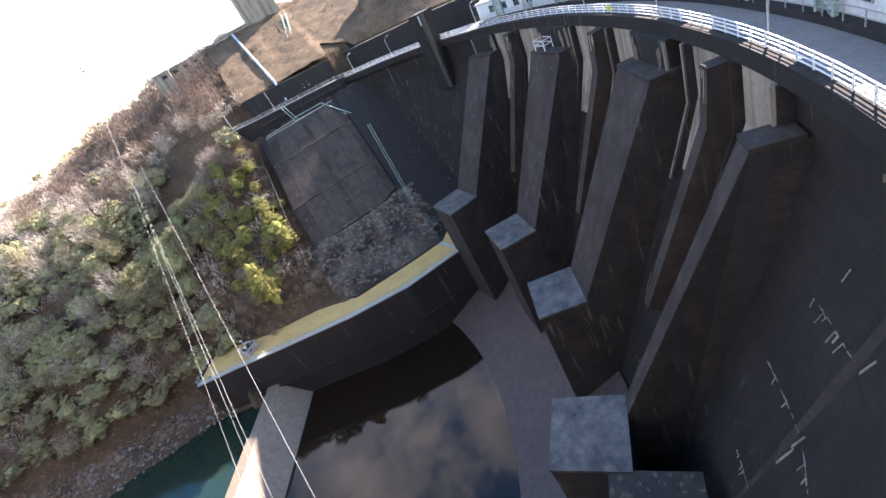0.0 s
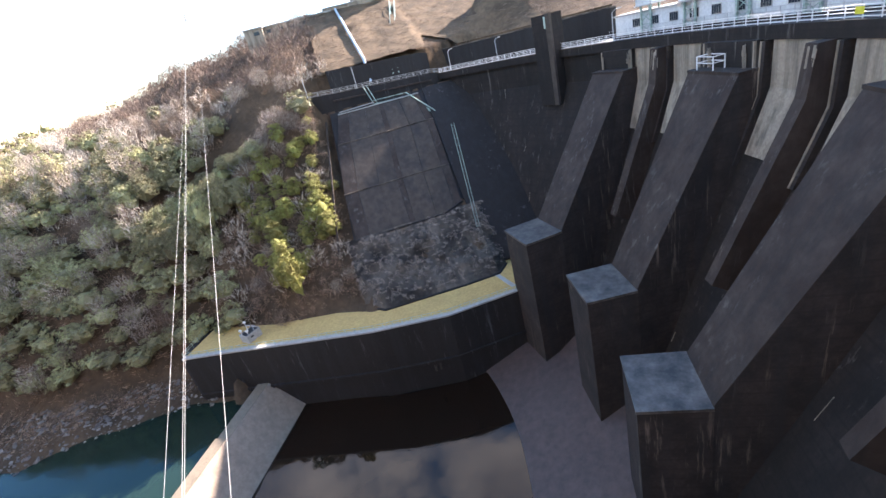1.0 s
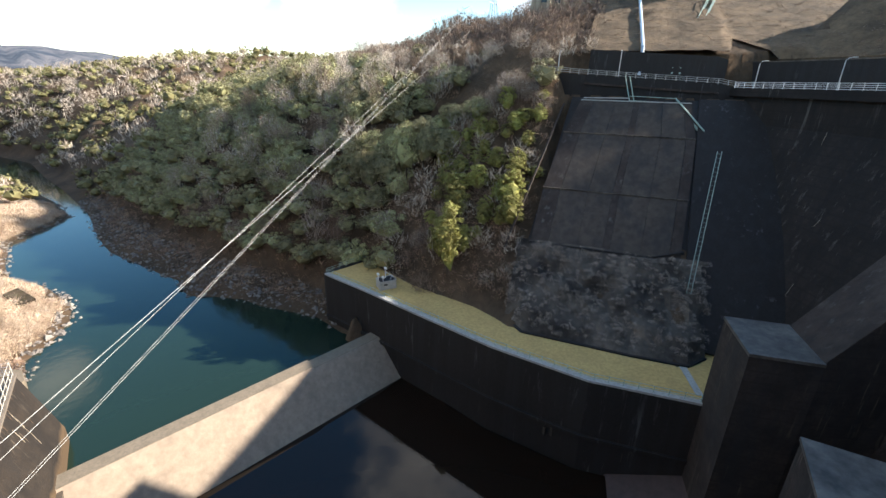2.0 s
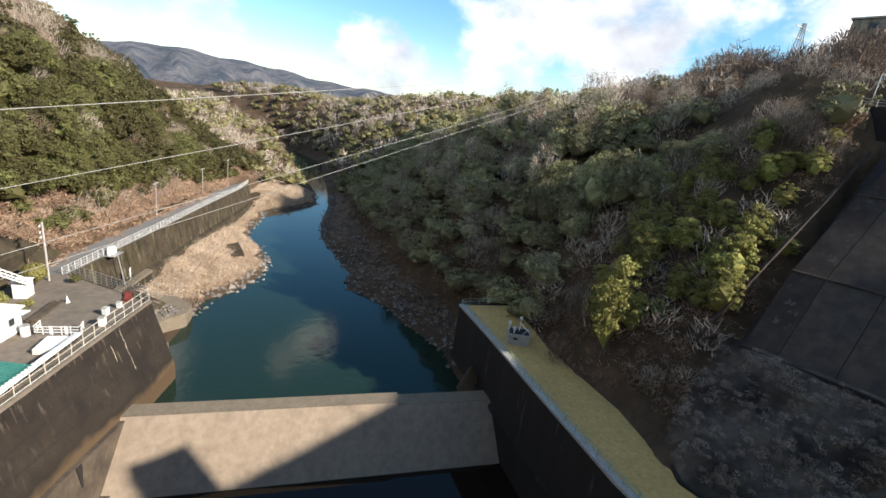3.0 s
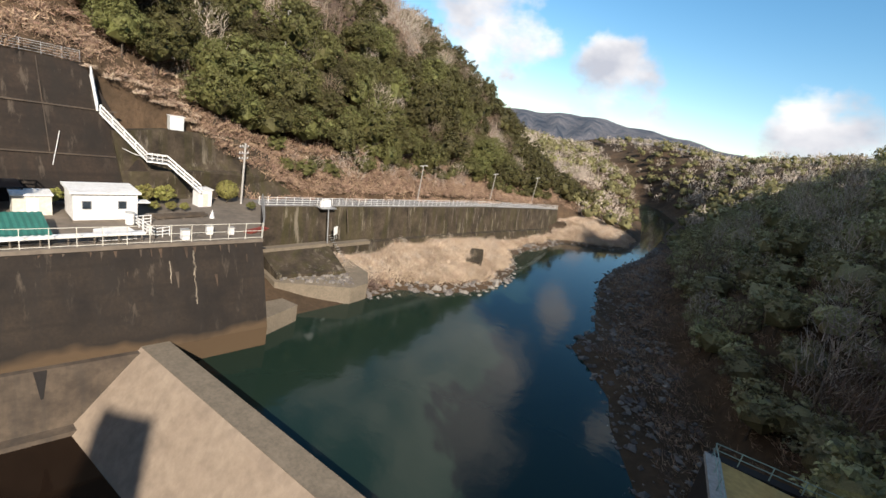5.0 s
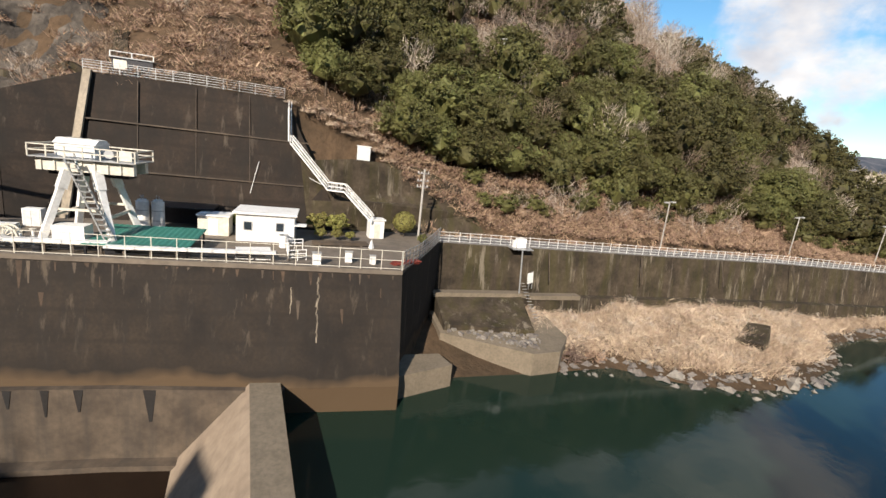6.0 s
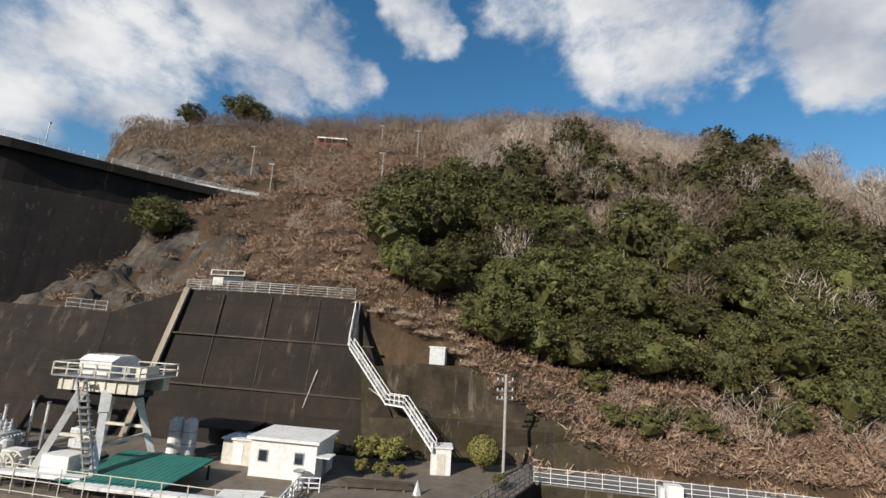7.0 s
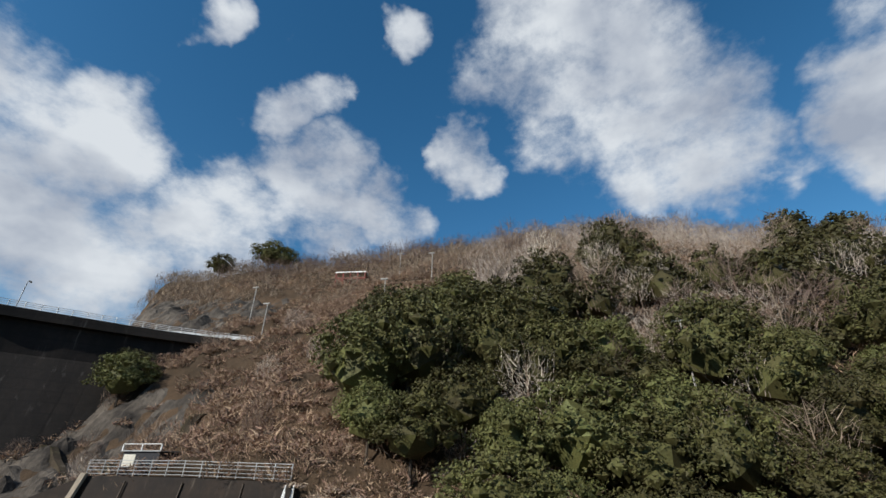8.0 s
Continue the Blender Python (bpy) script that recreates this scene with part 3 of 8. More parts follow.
def loft(a, b):
    """A closed solid between two outlines of equal length."""
    k = len(a)
    return Shape().add(list(a) + list(b), [tuple(range(k)), tuple(range(k, 2 * k))[::-1]] + [(j, j + k, (j + 1) % k + k, (j + 1) % k) for j in range(k)])


for az, ta, th, cz, fr in zip(RIBS, RIB_TOPS, TOP_HALF, CAPZ, FOOT_R):
    m, mt = pose(0, 0, 0, 0, 0, az), radial(ta)
    br = fr + (8.4 if az < -95 else 7.3)
    lo_, hi_ = (1.7, 1.7) if az < -95 else (-th, -4.1)      # the last pier is narrow
    sides = []
    for yt, yb in ((lo_, hi_), (th, 4.1)):
        sides.append([mt @ Vector((99.5, yt, 47.9)), mt @ Vector((95.3, yt, 47.9)), m @ Vector((br, yb, cz - 0.02)), m @ Vector((br, yb, -3)), m @ Vector((97, yb, -3))])
    part("pier", loft(*sides), M_RIBSIDE, dam, "stained sloping pier on the dam face")
    front, deep = [], []
    for q, dz in ((front, 0.0), (deep, -0.45)):
        q += [mt @ Vector((95.22, lo_ + 0.02, 47.93 + dz)), mt @ Vector((95.22, th - 0.02, 47.93 + dz)), m @ Vector((br - 0.08, 4.08, cz + dz)), m @ Vector((br - 0.08, hi_ + 0.02, cz + dz))]
    part("pier_slope", loft(front, deep), M_RIB, dam, "smooth dark grey sloping face of a pier")
    part("pier_top", Shape().box(95.15, lo_ - 0.1, 47.9, 98.5, th + 0.1, 48.25, mt), M_RIB, dam, "flat head of a pier")
    part("pier_foot", Shape().box(fr + 0.12, -4.2, -4.0, br, 4.2, cz - 0.35, m), M_RIBSIDE, dam, "stained square pier foot")
    part("foot_cap", Shape().box(fr, -4.35, cz - 0.35, br - 0.02, 4.35, cz + 0.03, m), M_BLOCK, dam, "wet pitted grey cap slab of a pier foot")
    up_ = Shape().box(97.3, (0.9 if az < -95 else -th) + 0.3, 48.2, 99.2, th - 0.3, 51.3, mt)
    if az > -95:
        part("gate_pier", up_, M_DAM, dam, "black upper gate pier")
    for sg in (1,) if az < -95 else (-1, 1):
        part("corner_stain", Shape().box(97.2, sg * (th - 0.45), 46.0, 97.5, sg * (th - 0.25), 51.25, mt), M_CHUTE, dam, "pale lime run down a pier corner")
FINS = (-58.5, -75.2, -91.0)
for az in FINS:
    m = radial(az)
    pr = [(99.4, 51.2), (96.4, 51.2), (95.8, 46.0), (87.2, 26.0), (face_r(24) + 0.5, 24.0), (99.0, 40.0)]
    part("fin", loft([m @ Vector((r, -0.85, z)) for r, z in pr], [m @ Vector((r, 0.85, z)) for r, z in pr]), M_RIB, dam, "thin dark pier between two chutes")
CHUTES = ((-53.9, -57.2), (-59.6, -62.9), (-70.4, -73.9), (-76.7, -80.1), (-87.2, -90.1), (-92.1, -95.0))
for a0, a1 in CHUTES:
    outer, back = [], []
    for r, z in ((98.4, 51.15), (98.3, 46.0), (face_r(38.5) - 0.35, 38.5)):
        for aa in (a0, a1):
            outer.append(Vector(polar(r + bulge(aa), aa, z)))
            back.append(Vector(polar(r + 0.8 + bulge(aa), aa, z)))
    part("chute", Shape().add(outer + back, [(0, 1, 3, 2), (2, 3, 5, 4), (6, 8, 9, 7), (8, 10, 11, 9), (0, 2, 8, 6), (2, 4, 10, 8), (1, 7, 9, 3), (3, 9, 11, 5), (4, 5, 11, 10), (0, 6, 7, 1)]), M_CHUTE, dam, "pale concrete spillway chute below a gate")
    for aa in (a0 + 0.55, a1 - 0.55):
        mm = radial(aa)
        part("slot_wall", loft([mm @ Vector((r, -0.25, z)) for r, z in ((99.3, 51.1), (97.9, 51.1), (97.7, 45.0), (face_r(37) - 0.75, 37.0), (99, 37))], [mm @ Vector((r, 0.25, z)) for r, z in ((99.3, 51.1), (97.9, 51.1), (97.7, 45.0), (face_r(37) - 0.75, 37.0), (99, 37))]), M_RIBSIDE, dam, "black guide wall beside a chute")
        edge_ = ((99.0, 51.1), (97.85, 51.1), (97.65, 45.0), (face_r(37) - 0.8, 37.0), (98.6, 37))
        part("edge_strip", loft([mm @ Vector((r, 0.27, z)) for r, z in edge_], [mm @ Vector((r, 0.55, z)) for r, z in edge_]), M_CHUTE, dam, "pale worn edge beside a guide wall")

# the stair tower on the face, by the right abutment
tow = thing("stair_tower", "black concrete stair tower with pale weathered corners", "tower", "structure")
m = radial(-41.2)
part("shaft", Shape().box(96.2, -2.6, 42.0, 99.6, 2.6, 60.0, m), M_DAM, tow)
part("corner", Shape().box(96.1, -2.7, 42.0, 96.7, -1.5, 60.1, m), M_SLAB, tow, "pale weathered corner strip")
part("lantern", Shape().box(96.4, -2.2, 57.4, 96.15, -0.9, 59.6, m), M_GREEN, tow, "pale green window frame")

# apron round the foot of the dam
part_ap = part("apron", ring([(face_r(4), 5.0), (74, 0.2), (60.5, -4.3), (59.0, -7.0), (90, -7.0)], -40, -130), M_APRON)
tagged(part_ap, "smooth brown-grey concrete apron curving round the dam foot", "apron", kind="structure")

# ---------------------------------------------------------------- weir and basin walls
weir = thing("weir", "tan concrete end weir with a sloping inner face", "weir", "structure")


def weir_y(x):
    return -5.0 + (x + 25) * 0.1235


for x0, x1, zt, mat in ((-27.0, 11.0, 3.1, M_WEIR), (11.0, 29.0, 2.7, M_WEIR)):
    sh = Shape()
    k = 6
    v = []
    for x in (x0, x1):
        yo = weir_y(x)
        v += [(x, yo, -6), (x, yo, zt - 0.06), (x, yo - 2.6, zt - 0.06), (x, yo - 3.3, zt - 0.7), (x, yo - 8.9, -4.4), (x, yo - 9.4, -7)]
    sh.add(v, [tuple(range(k)), tuple(range(k, 2 * k))[::-1]] + [(j, j + k, (j + 1) % k + k, (j + 1) % k) for j in range(k)])
    part("wall", sh, mat, weir)
    sh = Shape()
    sh.add([(x0, weir_y(x0) + 0.05, zt), (x1, weir_y(x1) + 0.05, zt), (x1, weir_y(x1) - 2.6, zt), (x0, weir_y(x0) - 2.6, zt), (x0, weir_y(x0) + 0.05, zt - 0.3), (x1, weir_y(x1) + 0.05, zt - 0.3), (x1, weir_y(x1) - 2.6, zt - 0.3), (x0, weir_y(x0) - 2.6, zt - 0.3)],
           [(0, 1, 2, 3), (7, 6, 5, 4), (0, 4, 5, 1), (2, 6, 7, 3), (1, 5, 6, 2), (0, 3, 7, 4)])
    part("cap", sh, M_WEIRTOP, weir, "brown mossy flat weir cap")

BERM_OUT = [(22.7, 15.0), (25.6, 2.0), (27.9, -10.0), (31.6, -28.0), (36.6, -43.0), (44.5, -55.5), (50.5, -62.0)]
BERM_IN = [(34.0, 16.2), (34.8, -0.7), (38.6, -16.0), (39.0, -24.7), (45.0, -39.0), (51.2, -49.6), (60.5, -49.0), (66.0, -56.0)]
rw = thing("training_wall_right", "black stained concrete basin wall below a grassed berm", "retaining wall", "structure")
inner = [(x + 1.0, y + 0.1) for x, y in BERM_OUT]
part("wall", Shape().add([(x, y, 12.0) for x, y in BERM_OUT] + [(x, y, -8.0) for x, y in BERM_OUT] + [(x, y, 12.0) for x, y in inner] + [(x, y, -8.0) for x, y in inner],
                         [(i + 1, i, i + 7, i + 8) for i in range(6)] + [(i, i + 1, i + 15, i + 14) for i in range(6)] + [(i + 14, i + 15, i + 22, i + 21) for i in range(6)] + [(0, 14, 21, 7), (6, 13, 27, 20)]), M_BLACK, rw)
part("kerb", Shape().add([(x - 0.15, y, z) for z in (12.25, 11.9) for x, y in BERM_OUT] + [(x + 0.9, y + 0.1, z) for z in (12.25, 11.9) for x, y in BERM_OUT],
                         [(i + 1, i, i + 7, i + 8) for i in range(6)] + [(i, i + 1, i + 15, i + 14) for i in range(6)] + [(i + 14, i + 15, i + 22, i + 21) for i in range(6)]), M_PATH, rw, "pale concrete kerb")
part("end_wall", Shape().prism([(22.7, 15.0), (22.8, 15.9), (46, 21.0), (46, 20)], -4, 12.0), M_BLACK, rw)
sh = Shape().prism([(x + 0.9, y) for x, y in BERM_OUT] + BERM_IN[::-1], 10.8, 12.1)
tagged(part("berm", sh, M_BERM), "flat berm of yellow winter turf above the basin", "lawn", kind="structure")
railing("berm_railing", [(x + 0.3, y, 12.25) for x, y in [(34.2, 17.4)] + BERM_OUT], "pale steel railing along the berm edge", mat=M_GREEN, step=2.0)

# left side: the power station wall and yard
LW_TOP = [(-33.5, -85.0), (-31.5, -60.0), (-30.0, -35.0), (-28.9, -18.8), (-28.3, -7.5), (-27.4, 6.0)]
lw = thing("station_wall", "tall brown streaked concrete wall below the power station yard", "retaining wall", "structure")


def batter(y):
    """How far the wall leans out a metre of height."""
    return float(np.interp(y, [-18.8, -7.5], [0.2076, 0.283]))


lo = [(x + 10.6 * batter(y), y) for x, y in LW_TOP]
n = len(LW_TOP)
back = [(x - 1.5, y) for x, y in LW_TOP]
part("wall", Shape().add([(x, y, 13.2) for x, y in LW_TOP] + [(x, y, 2.6) for x, y in lo] + [(x, y, 13.2) for x, y in back] + [(x, y, -4) for x, y in back] + [(x, y, -4) for x, y in lo],
                         [(i, i + 1, i + n + 1, i + n) for i in range(n - 1)] + [(i + n, i + n + 1, i + 4 * n + 1, i + 4 * n) for i in range(n - 1)] + [(i + 1, i, i + 2 * n, i + 2 * n + 1) for i in range(n - 1)] + [(n - 1, 3 * n - 1, 4 * n - 1, 5 * n - 1, 2 * n - 1)]), M_LWALL, lw)
t_ = (-4.6 - lo[-2][1]) / (lo[-1][1] - lo[-2][1])
to_weir = lo[:-1] + [(lo[-2][0] + t_ * (lo[-1][0] - lo[-2][0]), -4.6)]
part("foot", Shape().add([(x + 0.6, y, 2.75) for x, y in to_weir] + [(x + 0.95, y, -6) for x, y in to_weir] + [(x - 0.3, y, 2.75) for x, y in to_weir], [(i, i + 1, i + n + 1, i + n) for i in range(n - 1)] + [(i + 1, i, i + 2 * n, i + 2 * n + 1) for i in range(n - 1)] + [(n - 1, 3 * n - 1, 2 * n - 1)]), M_LTIDE, lw, "pale tide-stained lower wall with a ledge")
part("plinth", Shape().add([(x + 1.9, y, -3.9) for x, y in lo] + [(x + 2.0, y, -6) for x, y in lo] + [(x + 0.4, y, -3.8) for x, y in lo], [(i, i + 1, i + n + 1, i + n) for i in range(n - 2)] + [(i + 1, i, i + 2 * n, i + 2 * n + 1) for i in range(n - 2)]), M_LTIDE, lw, "low pale plinth at the wall foot")
for y_, L_, w_ in ((-15.6, 3.0, 0.5), (-21.0, 2.0, 0.35), (-23.4, 2.4, 0.3), (-26.0, 1.6, 0.3)):
    x_ = float(np.interp(y_, [p[1] for p in lo], [p[0] for p in lo]))
    part("drip", loft([Vector((x_ + 0.66, y_ - w_, 2.7)), Vector((x_ + 0.66, y_ + w_, 2.7)), Vector((x_ + 0.66 + 0.04 * L_, y_ + w_ * 0.2, 2.7 - L_)), Vector((x_ + 0.66 + 0.04 * L_, y_ - w_ * 0.2, 2.7 - L_))], [Vector((x_ + 0.5, y_ - w_, 2.7)), Vector((x_ + 0.5, y_ + w_, 2.7)), Vector((x_ + 0.5 + 0.04 * L_, y_ + w_ * 0.2, 2.7 - L_)), Vector((x_ + 0.5 + 0.04 * L_, y_ - w_ * 0.2, 2.7 - L_))]), M_BLACK, lw, "black drip stain below the ledge")
wr = random.Random(12)
for y_, z0_, z1_ in ((-2.0, 12.6, 6.8), (-4.4, 11.6, 9.6)):
    z_, yy_ = z0_, y_
    while z_ > z1_:
        h_, w_ = wr.uniform(0.25, 0.6), wr.uniform(0.05, 0.17) * (1.0 if y_ > -3 else 0.5)
        x_ = float(np.interp(yy_, [p[1] for p in LW_TOP], [p[0] for p in LW_TOP])) + (13.2 - z_) * batter(y_)
        part("lime_crack", Shape().bar((x_ + 0.02, yy_, z_), (x_ + 0.02 + h_ * batter(y_), yy_ + wr.uniform(-0.12, 0.12), z_ - h_), w_, 0.06), M_CHUTE, lw, "white lime run from a crack")
        z_ -= h_ * 0.9
        yy_ += wr.uniform(-0.05, 0.06)
wr = random.Random(77)
for i in range(58):
    y_ = -52 + i + wr.uniform(-0.4, 0.4)
    L_, w_, z_ = wr.uniform(0.5, 2.4) * wr.random() + 0.3, wr.uniform(0.06, 0.3), 13.0 if i % 4 else wr.uniform(8.5, 12)
    x_ = float(np.interp(y_, [p[1] for p in LW_TOP], [p[0] for p in LW_TOP])) + (13.2 - z_) * batter(y_)
    q = [Vector((x_, y_ - w_, z_)), Vector((x_, y_ + w_ * wr.random(), z_)), Vector((x_ + batter(y_) * L_, y_ + 0.04, z_ - L_)), Vector((x_ + batter(y_) * L_, y_ - 0.04, z_ - L_))]
    part("rust_run", loft([v + Vector((0.012, 0, 0)) for v in q], [v + Vector((-0.1, 0, 0)) for v in q]), M_RUST if i % 3 else M_LTIDE, lw, "rusty stain run below the wall top")
part("end_wall", Shape().prism([(-27.4, 6.0), (-43.7, 14.6), (-44.5, 13.0), (-28.9, 5.2)], -4, 13.2), M_LWALL, lw)
part("coping", Shape().add([(x + 0.15, y, z) for z in (13.55, 13.15) for x, y in LW_TOP] + [(x - 0.6, y, z) for z in (13.55, 13.15) for x, y in LW_TOP], [(i, i + 1, i + n + 1, i + n) for i in range(n - 1)] + [(i + 1, i, i + 2 * n, i + 2 * n + 1) for i in range(n - 1)] + [(i + 2 * n + 1, i + 2 * n, i + 3 * n, i + 3 * n + 1) for i in range(n - 1)] + [(n - 1, 3 * n - 1, 4 * n - 1, 2 * n - 1)]), M_YARD, lw, "pale chipped coping")
sh = Shape().prism([(x - 0.6, y) for x, y in LW_TOP] + [(-43.7, 14.4), (-50.5, 14.5), (-50.5, -85)], 12.0, 13.25)
tagged(part("yard", sh, M_YARD), "dirty concrete yard of a small power station", "yard", kind="structure")

# ---------------------------------------------------------------- crest: parapet, lamps, gatehouse


def arc(r, a0, a1, z, step=1.0):
    n = max(2, int(abs(a1 - a0) / step) + 1)
    return [polar(r + bulge(a0 + (a1 - a0) * i / (n - 1)), a0 + (a1 - a0) * i / (n - 1), z) for i in range(n)]


railing("crest_railing", arc(98.75, -20, -155.5, 52.75, 1.2), "pale steel railing with close rails along the dam crest", 1.15, 2.0, (0.15, 0.5, 0.8, 1.1), M_WHITE, 0.09)
railing("crest_railing", arc(102.7, -48, -111, 53.0, 1.2), "pale steel railing in front of the gatehouse", 1.1, 2.2, (0.55, 1.05), M_GREY, 0.07)
gh = thing("gatehouse", "long pale blue-grey gatehouse with dark windows on the dam crest", "building", "structure")
part("wall", ring([(103.4, 52.43), (103.4, 56.2), (107.8, 56.2), (107.8, 52.43)], -48.6, -112, 2.0), M_PALE, gh)
part("roof", ring([(103.1, 56.2), (103.1, 56.5), (108.1, 56.5), (108.1, 56.2)], -48.5, -112.1, 2.0), M_PATH, gh, "flat grey roof slab")
part("plinth", ring([(102.6, 52.43), (102.6, 53.0), (103.4, 53.0), (103.4, 52.43)], -48.6, -112, 2.0), M_BLACK, gh, "dark stained kerb and plinth")
gw_frame = Shape().box(-0.06, -0.95, -0.7, 0.06, 0.95, 0.7).mesh("window", M_PATH)
gw_pane = Shape().box(-0.08, -0.85, -0.6, -0.065, -0.48, 0.6).box(-0.08, -0.42, -0.6, -0.065, -0.03, 0.6).box(-0.08, 0.03, -0.6, -0.065, 0.42, 0.6).box(-0.08, 0.48, -0.6, -0.065, 0.85, 0.6).mesh("pane", M_GLASS)
for i in range(25):
    az = -51.5 - i * 2.4
    wdw = new("window", gw_frame)
    wdw.parent = gh
    wdw.matrix_basis = radial(az) @ Matrix.Translation((103.36, 0, 54.75))
    pn = new("pane", gw_pane)
    pn.parent = wdw
hoist = thing("gate_hoist", "pale green steel gate hoist with a machine house on top", "hoist", group="gate hoists")
for y in (-1.1, 1.1):
    for x in (-0.9, 0.9):
        part("leg", Shape().bar((x, y, 0), (x, y, 5.6), 0.3), M_GREEN, hoist)
machine = part("machine_house", Shape().box(-1.4, -1.8, 5.8, 1.4, 1.8, 7.0), M_PALE, hoist, "pale machine house on top of the frame")
part("roof", Shape().box(-1.6, -2.0, 7.0, 1.6, 2.0, 7.15), M_PATH, machine)
part("platform", Shape().box(-1.6, -2.0, 5.6, 1.6, 2.0, 5.8), M_GREY, hoist)
for z in (2.2, 4.4):
    part("brace", Shape().bar((-0.9, -1.1, z - 1.8), (-0.9, 1.1, z), 0.1).bar((-0.9, 1.1, z - 1.8), (-0.9, -1.1, z), 0.1), M_GREEN, hoist)
    part("tie", Shape().bar((-0.9, -1.1, z), (-0.9, 1.1, z), 0.14).bar((0.9, -1.1, z), (0.9, 1.1, z), 0.14), M_GREEN, hoist)
first = True
for az in (-53.0, -58.4, -64.0, -70.0, -75.6, -81.4, -87.0, -93.0, -99.0):
    m = radial(az) @ Matrix.Translation((103.9, 0, 52.42)) @ Matrix.Diagonal((1, 1, 0.86, 1))
    if first:
        hoist.matrix_basis = m
        first = False
    else:
        copy_thing(hoist, m)


def lamp_post(at, height, toward, label="slim grey street lamp with a curved arm"):
    o = thing("street_lamp", label, "lamp post", group="street lamps", at=at)
    part("pole", Shape().bar((0, 0, -0.1), (0, 0, height), 0.16, None, 8), M_GREY, o)
    a = toward
    part("arm", Shape().bar((0, 0, height), (0.55 * a, 0, height + 0.45), 0.1, None, 6).bar((0.55 * a, 0, height + 0.45), (1.5 * a, 0, height + 0.55), 0.1, None, 6), M_GREY, o)
    part("lamp_head", Shape().box(min(1.3 * a, 2.0 * a), -0.14, height + 0.48, max(1.3 * a, 2.0 * a), 0.14, height + 0.66), M_PATH, o)
    return o


post = lamp_post(radial(-50.5) @ Matrix.Translation((99.6, 0, 52.5)), 4.8, 1)
for az in (-31, -22, -61, -71.5, -82, -93, -110, -121, -133):
    copy_thing(post, radial(az) @ Matrix.Translation((99.6, 0, 52.5)))
ysign = thing("road_sign", "small yellow sign on the crest railing", "sign", at=radial(-76.5) @ Matrix.Translation((98.6, 0, 53.1)))
part("panel", Shape().box(-0.05, -0.5, 0, 0.0, 0.5, 0.65), M_YELLOW, ysign)
part("bracket", Shape().box(0, -0.1, 0.1, 0.14, 0.1, 0.5), M_GREY, ysign)

cage = thing("steel_cage", "small white steel cage on a pier head", "cage", at=radial(-65.6) @ Matrix.Translation((96.4, 0, 48.25)))
for x in (-0.8, 0.8):
    for y in (-1.6, 1.6):
        part("post", Shape().bar((x, y, 0), (x, y, 1.7), 0.12), M_WHITE, cage)
for z in (0.9, 1.7):
    part("rail", Shape().bar((-0.8, -1.6, z), (-0.8, 1.6, z), 0.1).bar((0.8, -1.6, z), (0.8, 1.6, z), 0.1).bar((-0.8, -1.6, z), (0.8, -1.6, z), 0.1).bar((-0.8, 1.6, z), (0.8, 1.6, z), 0.1), M_WHITE, cage)

lad = thing("steel_ladder", "pale steel ladder beside a pier foot", "ladder")
mm = pose(0, 0, 0, 0, 0, -101.5) @ Matrix.Translation((86.3, -6.6, 0))
for y in (-0.45, 0.45):
    part("stile", Shape().bar(mm @ Vector((0, y, 5)), mm @ Vector((-0.2, y, 21.4)), 0.12), M_GREEN, lad)
for i in range(18):
    part("rung", Shape().bar(mm @ Vector((0, -0.45, 6 + i * 0.85)), mm @ Vector((0, 0.45, 6 + i * 0.85)), 0.09), M_GREEN, lad)
ledge = Shape().box(81.6, -12, 18.5, 90, -4.1, 21.3, pose(0, 0, 0, 0, 0, -99.6))
part("pier_ledge", ledge, M_RIBSIDE, dam, "rough dark ledge beside a pier foot")

# lime runs and raised joints on the plain face
rs = random.Random(5)
for a0, z0, a1, z1, wd in ((-103.5, 46, -103.9, 14, 0.9), (-109.0, 46, -109.2, 16, 0.5), (-114.2, 46, -114.4, 18, 0.5)):
    sh = Shape()
    pts = []
    for i in range(13):
        t = i / 12
        a, z = a0 + (a1 - a0) * t, z0 + (z1 - z0) * t
        pts.append(polar(face_r(z) + bulge(a) - 0.02, a, z))
    for p, q in zip(pts[:-1], pts[1:]):
        sh.bar(p, q, wd * rs.uniform(0.5, 1.0), 0.1)
    part("joint", sh, M_RIB, dam, "raised sealed joint down the face")
# white lime along the lift joints, hanging down in short drips
for a0, a1, z in ((-100.3, -103.4, 39.5), (-100.2, -107.2, 32.6), (-104.4, -108.8, 44.6), (-105.5, -108.5, 26.0), (-108.0, -110.5, 40.3), (-101.5, -103.5, 24.0)):
    a = a0
    while a > a1:
        da = rs.uniform(0.12, 0.4)
        if rs.random() < 0.8:
            part("lime_line", Shape().bar(polar(face_r(z) + bulge(a) - 0.02, a, z), polar(face_r(z) + bulge(a - da) - 0.02, a - da, z + rs.uniform(-0.1, 0.1)), rs.uniform(0.04, 0.14), 0.05), M_CHUTE, dam, "white lime along a lift joint")
        if rs.random() < 0.3:
            L = rs.uniform(0.3, 1.4)
            part("lime_run", Shape().bar(polar(face_r(z) + bulge(a) - 0.02, a, z), polar(face_r(z - L) + bulge(a) - 0.02, a + rs.uniform(-0.1, 0.1), z - L), rs.uniform(0.05, 0.16), 0.05), M_CHUTE, dam, "short white lime run")
        a -= da
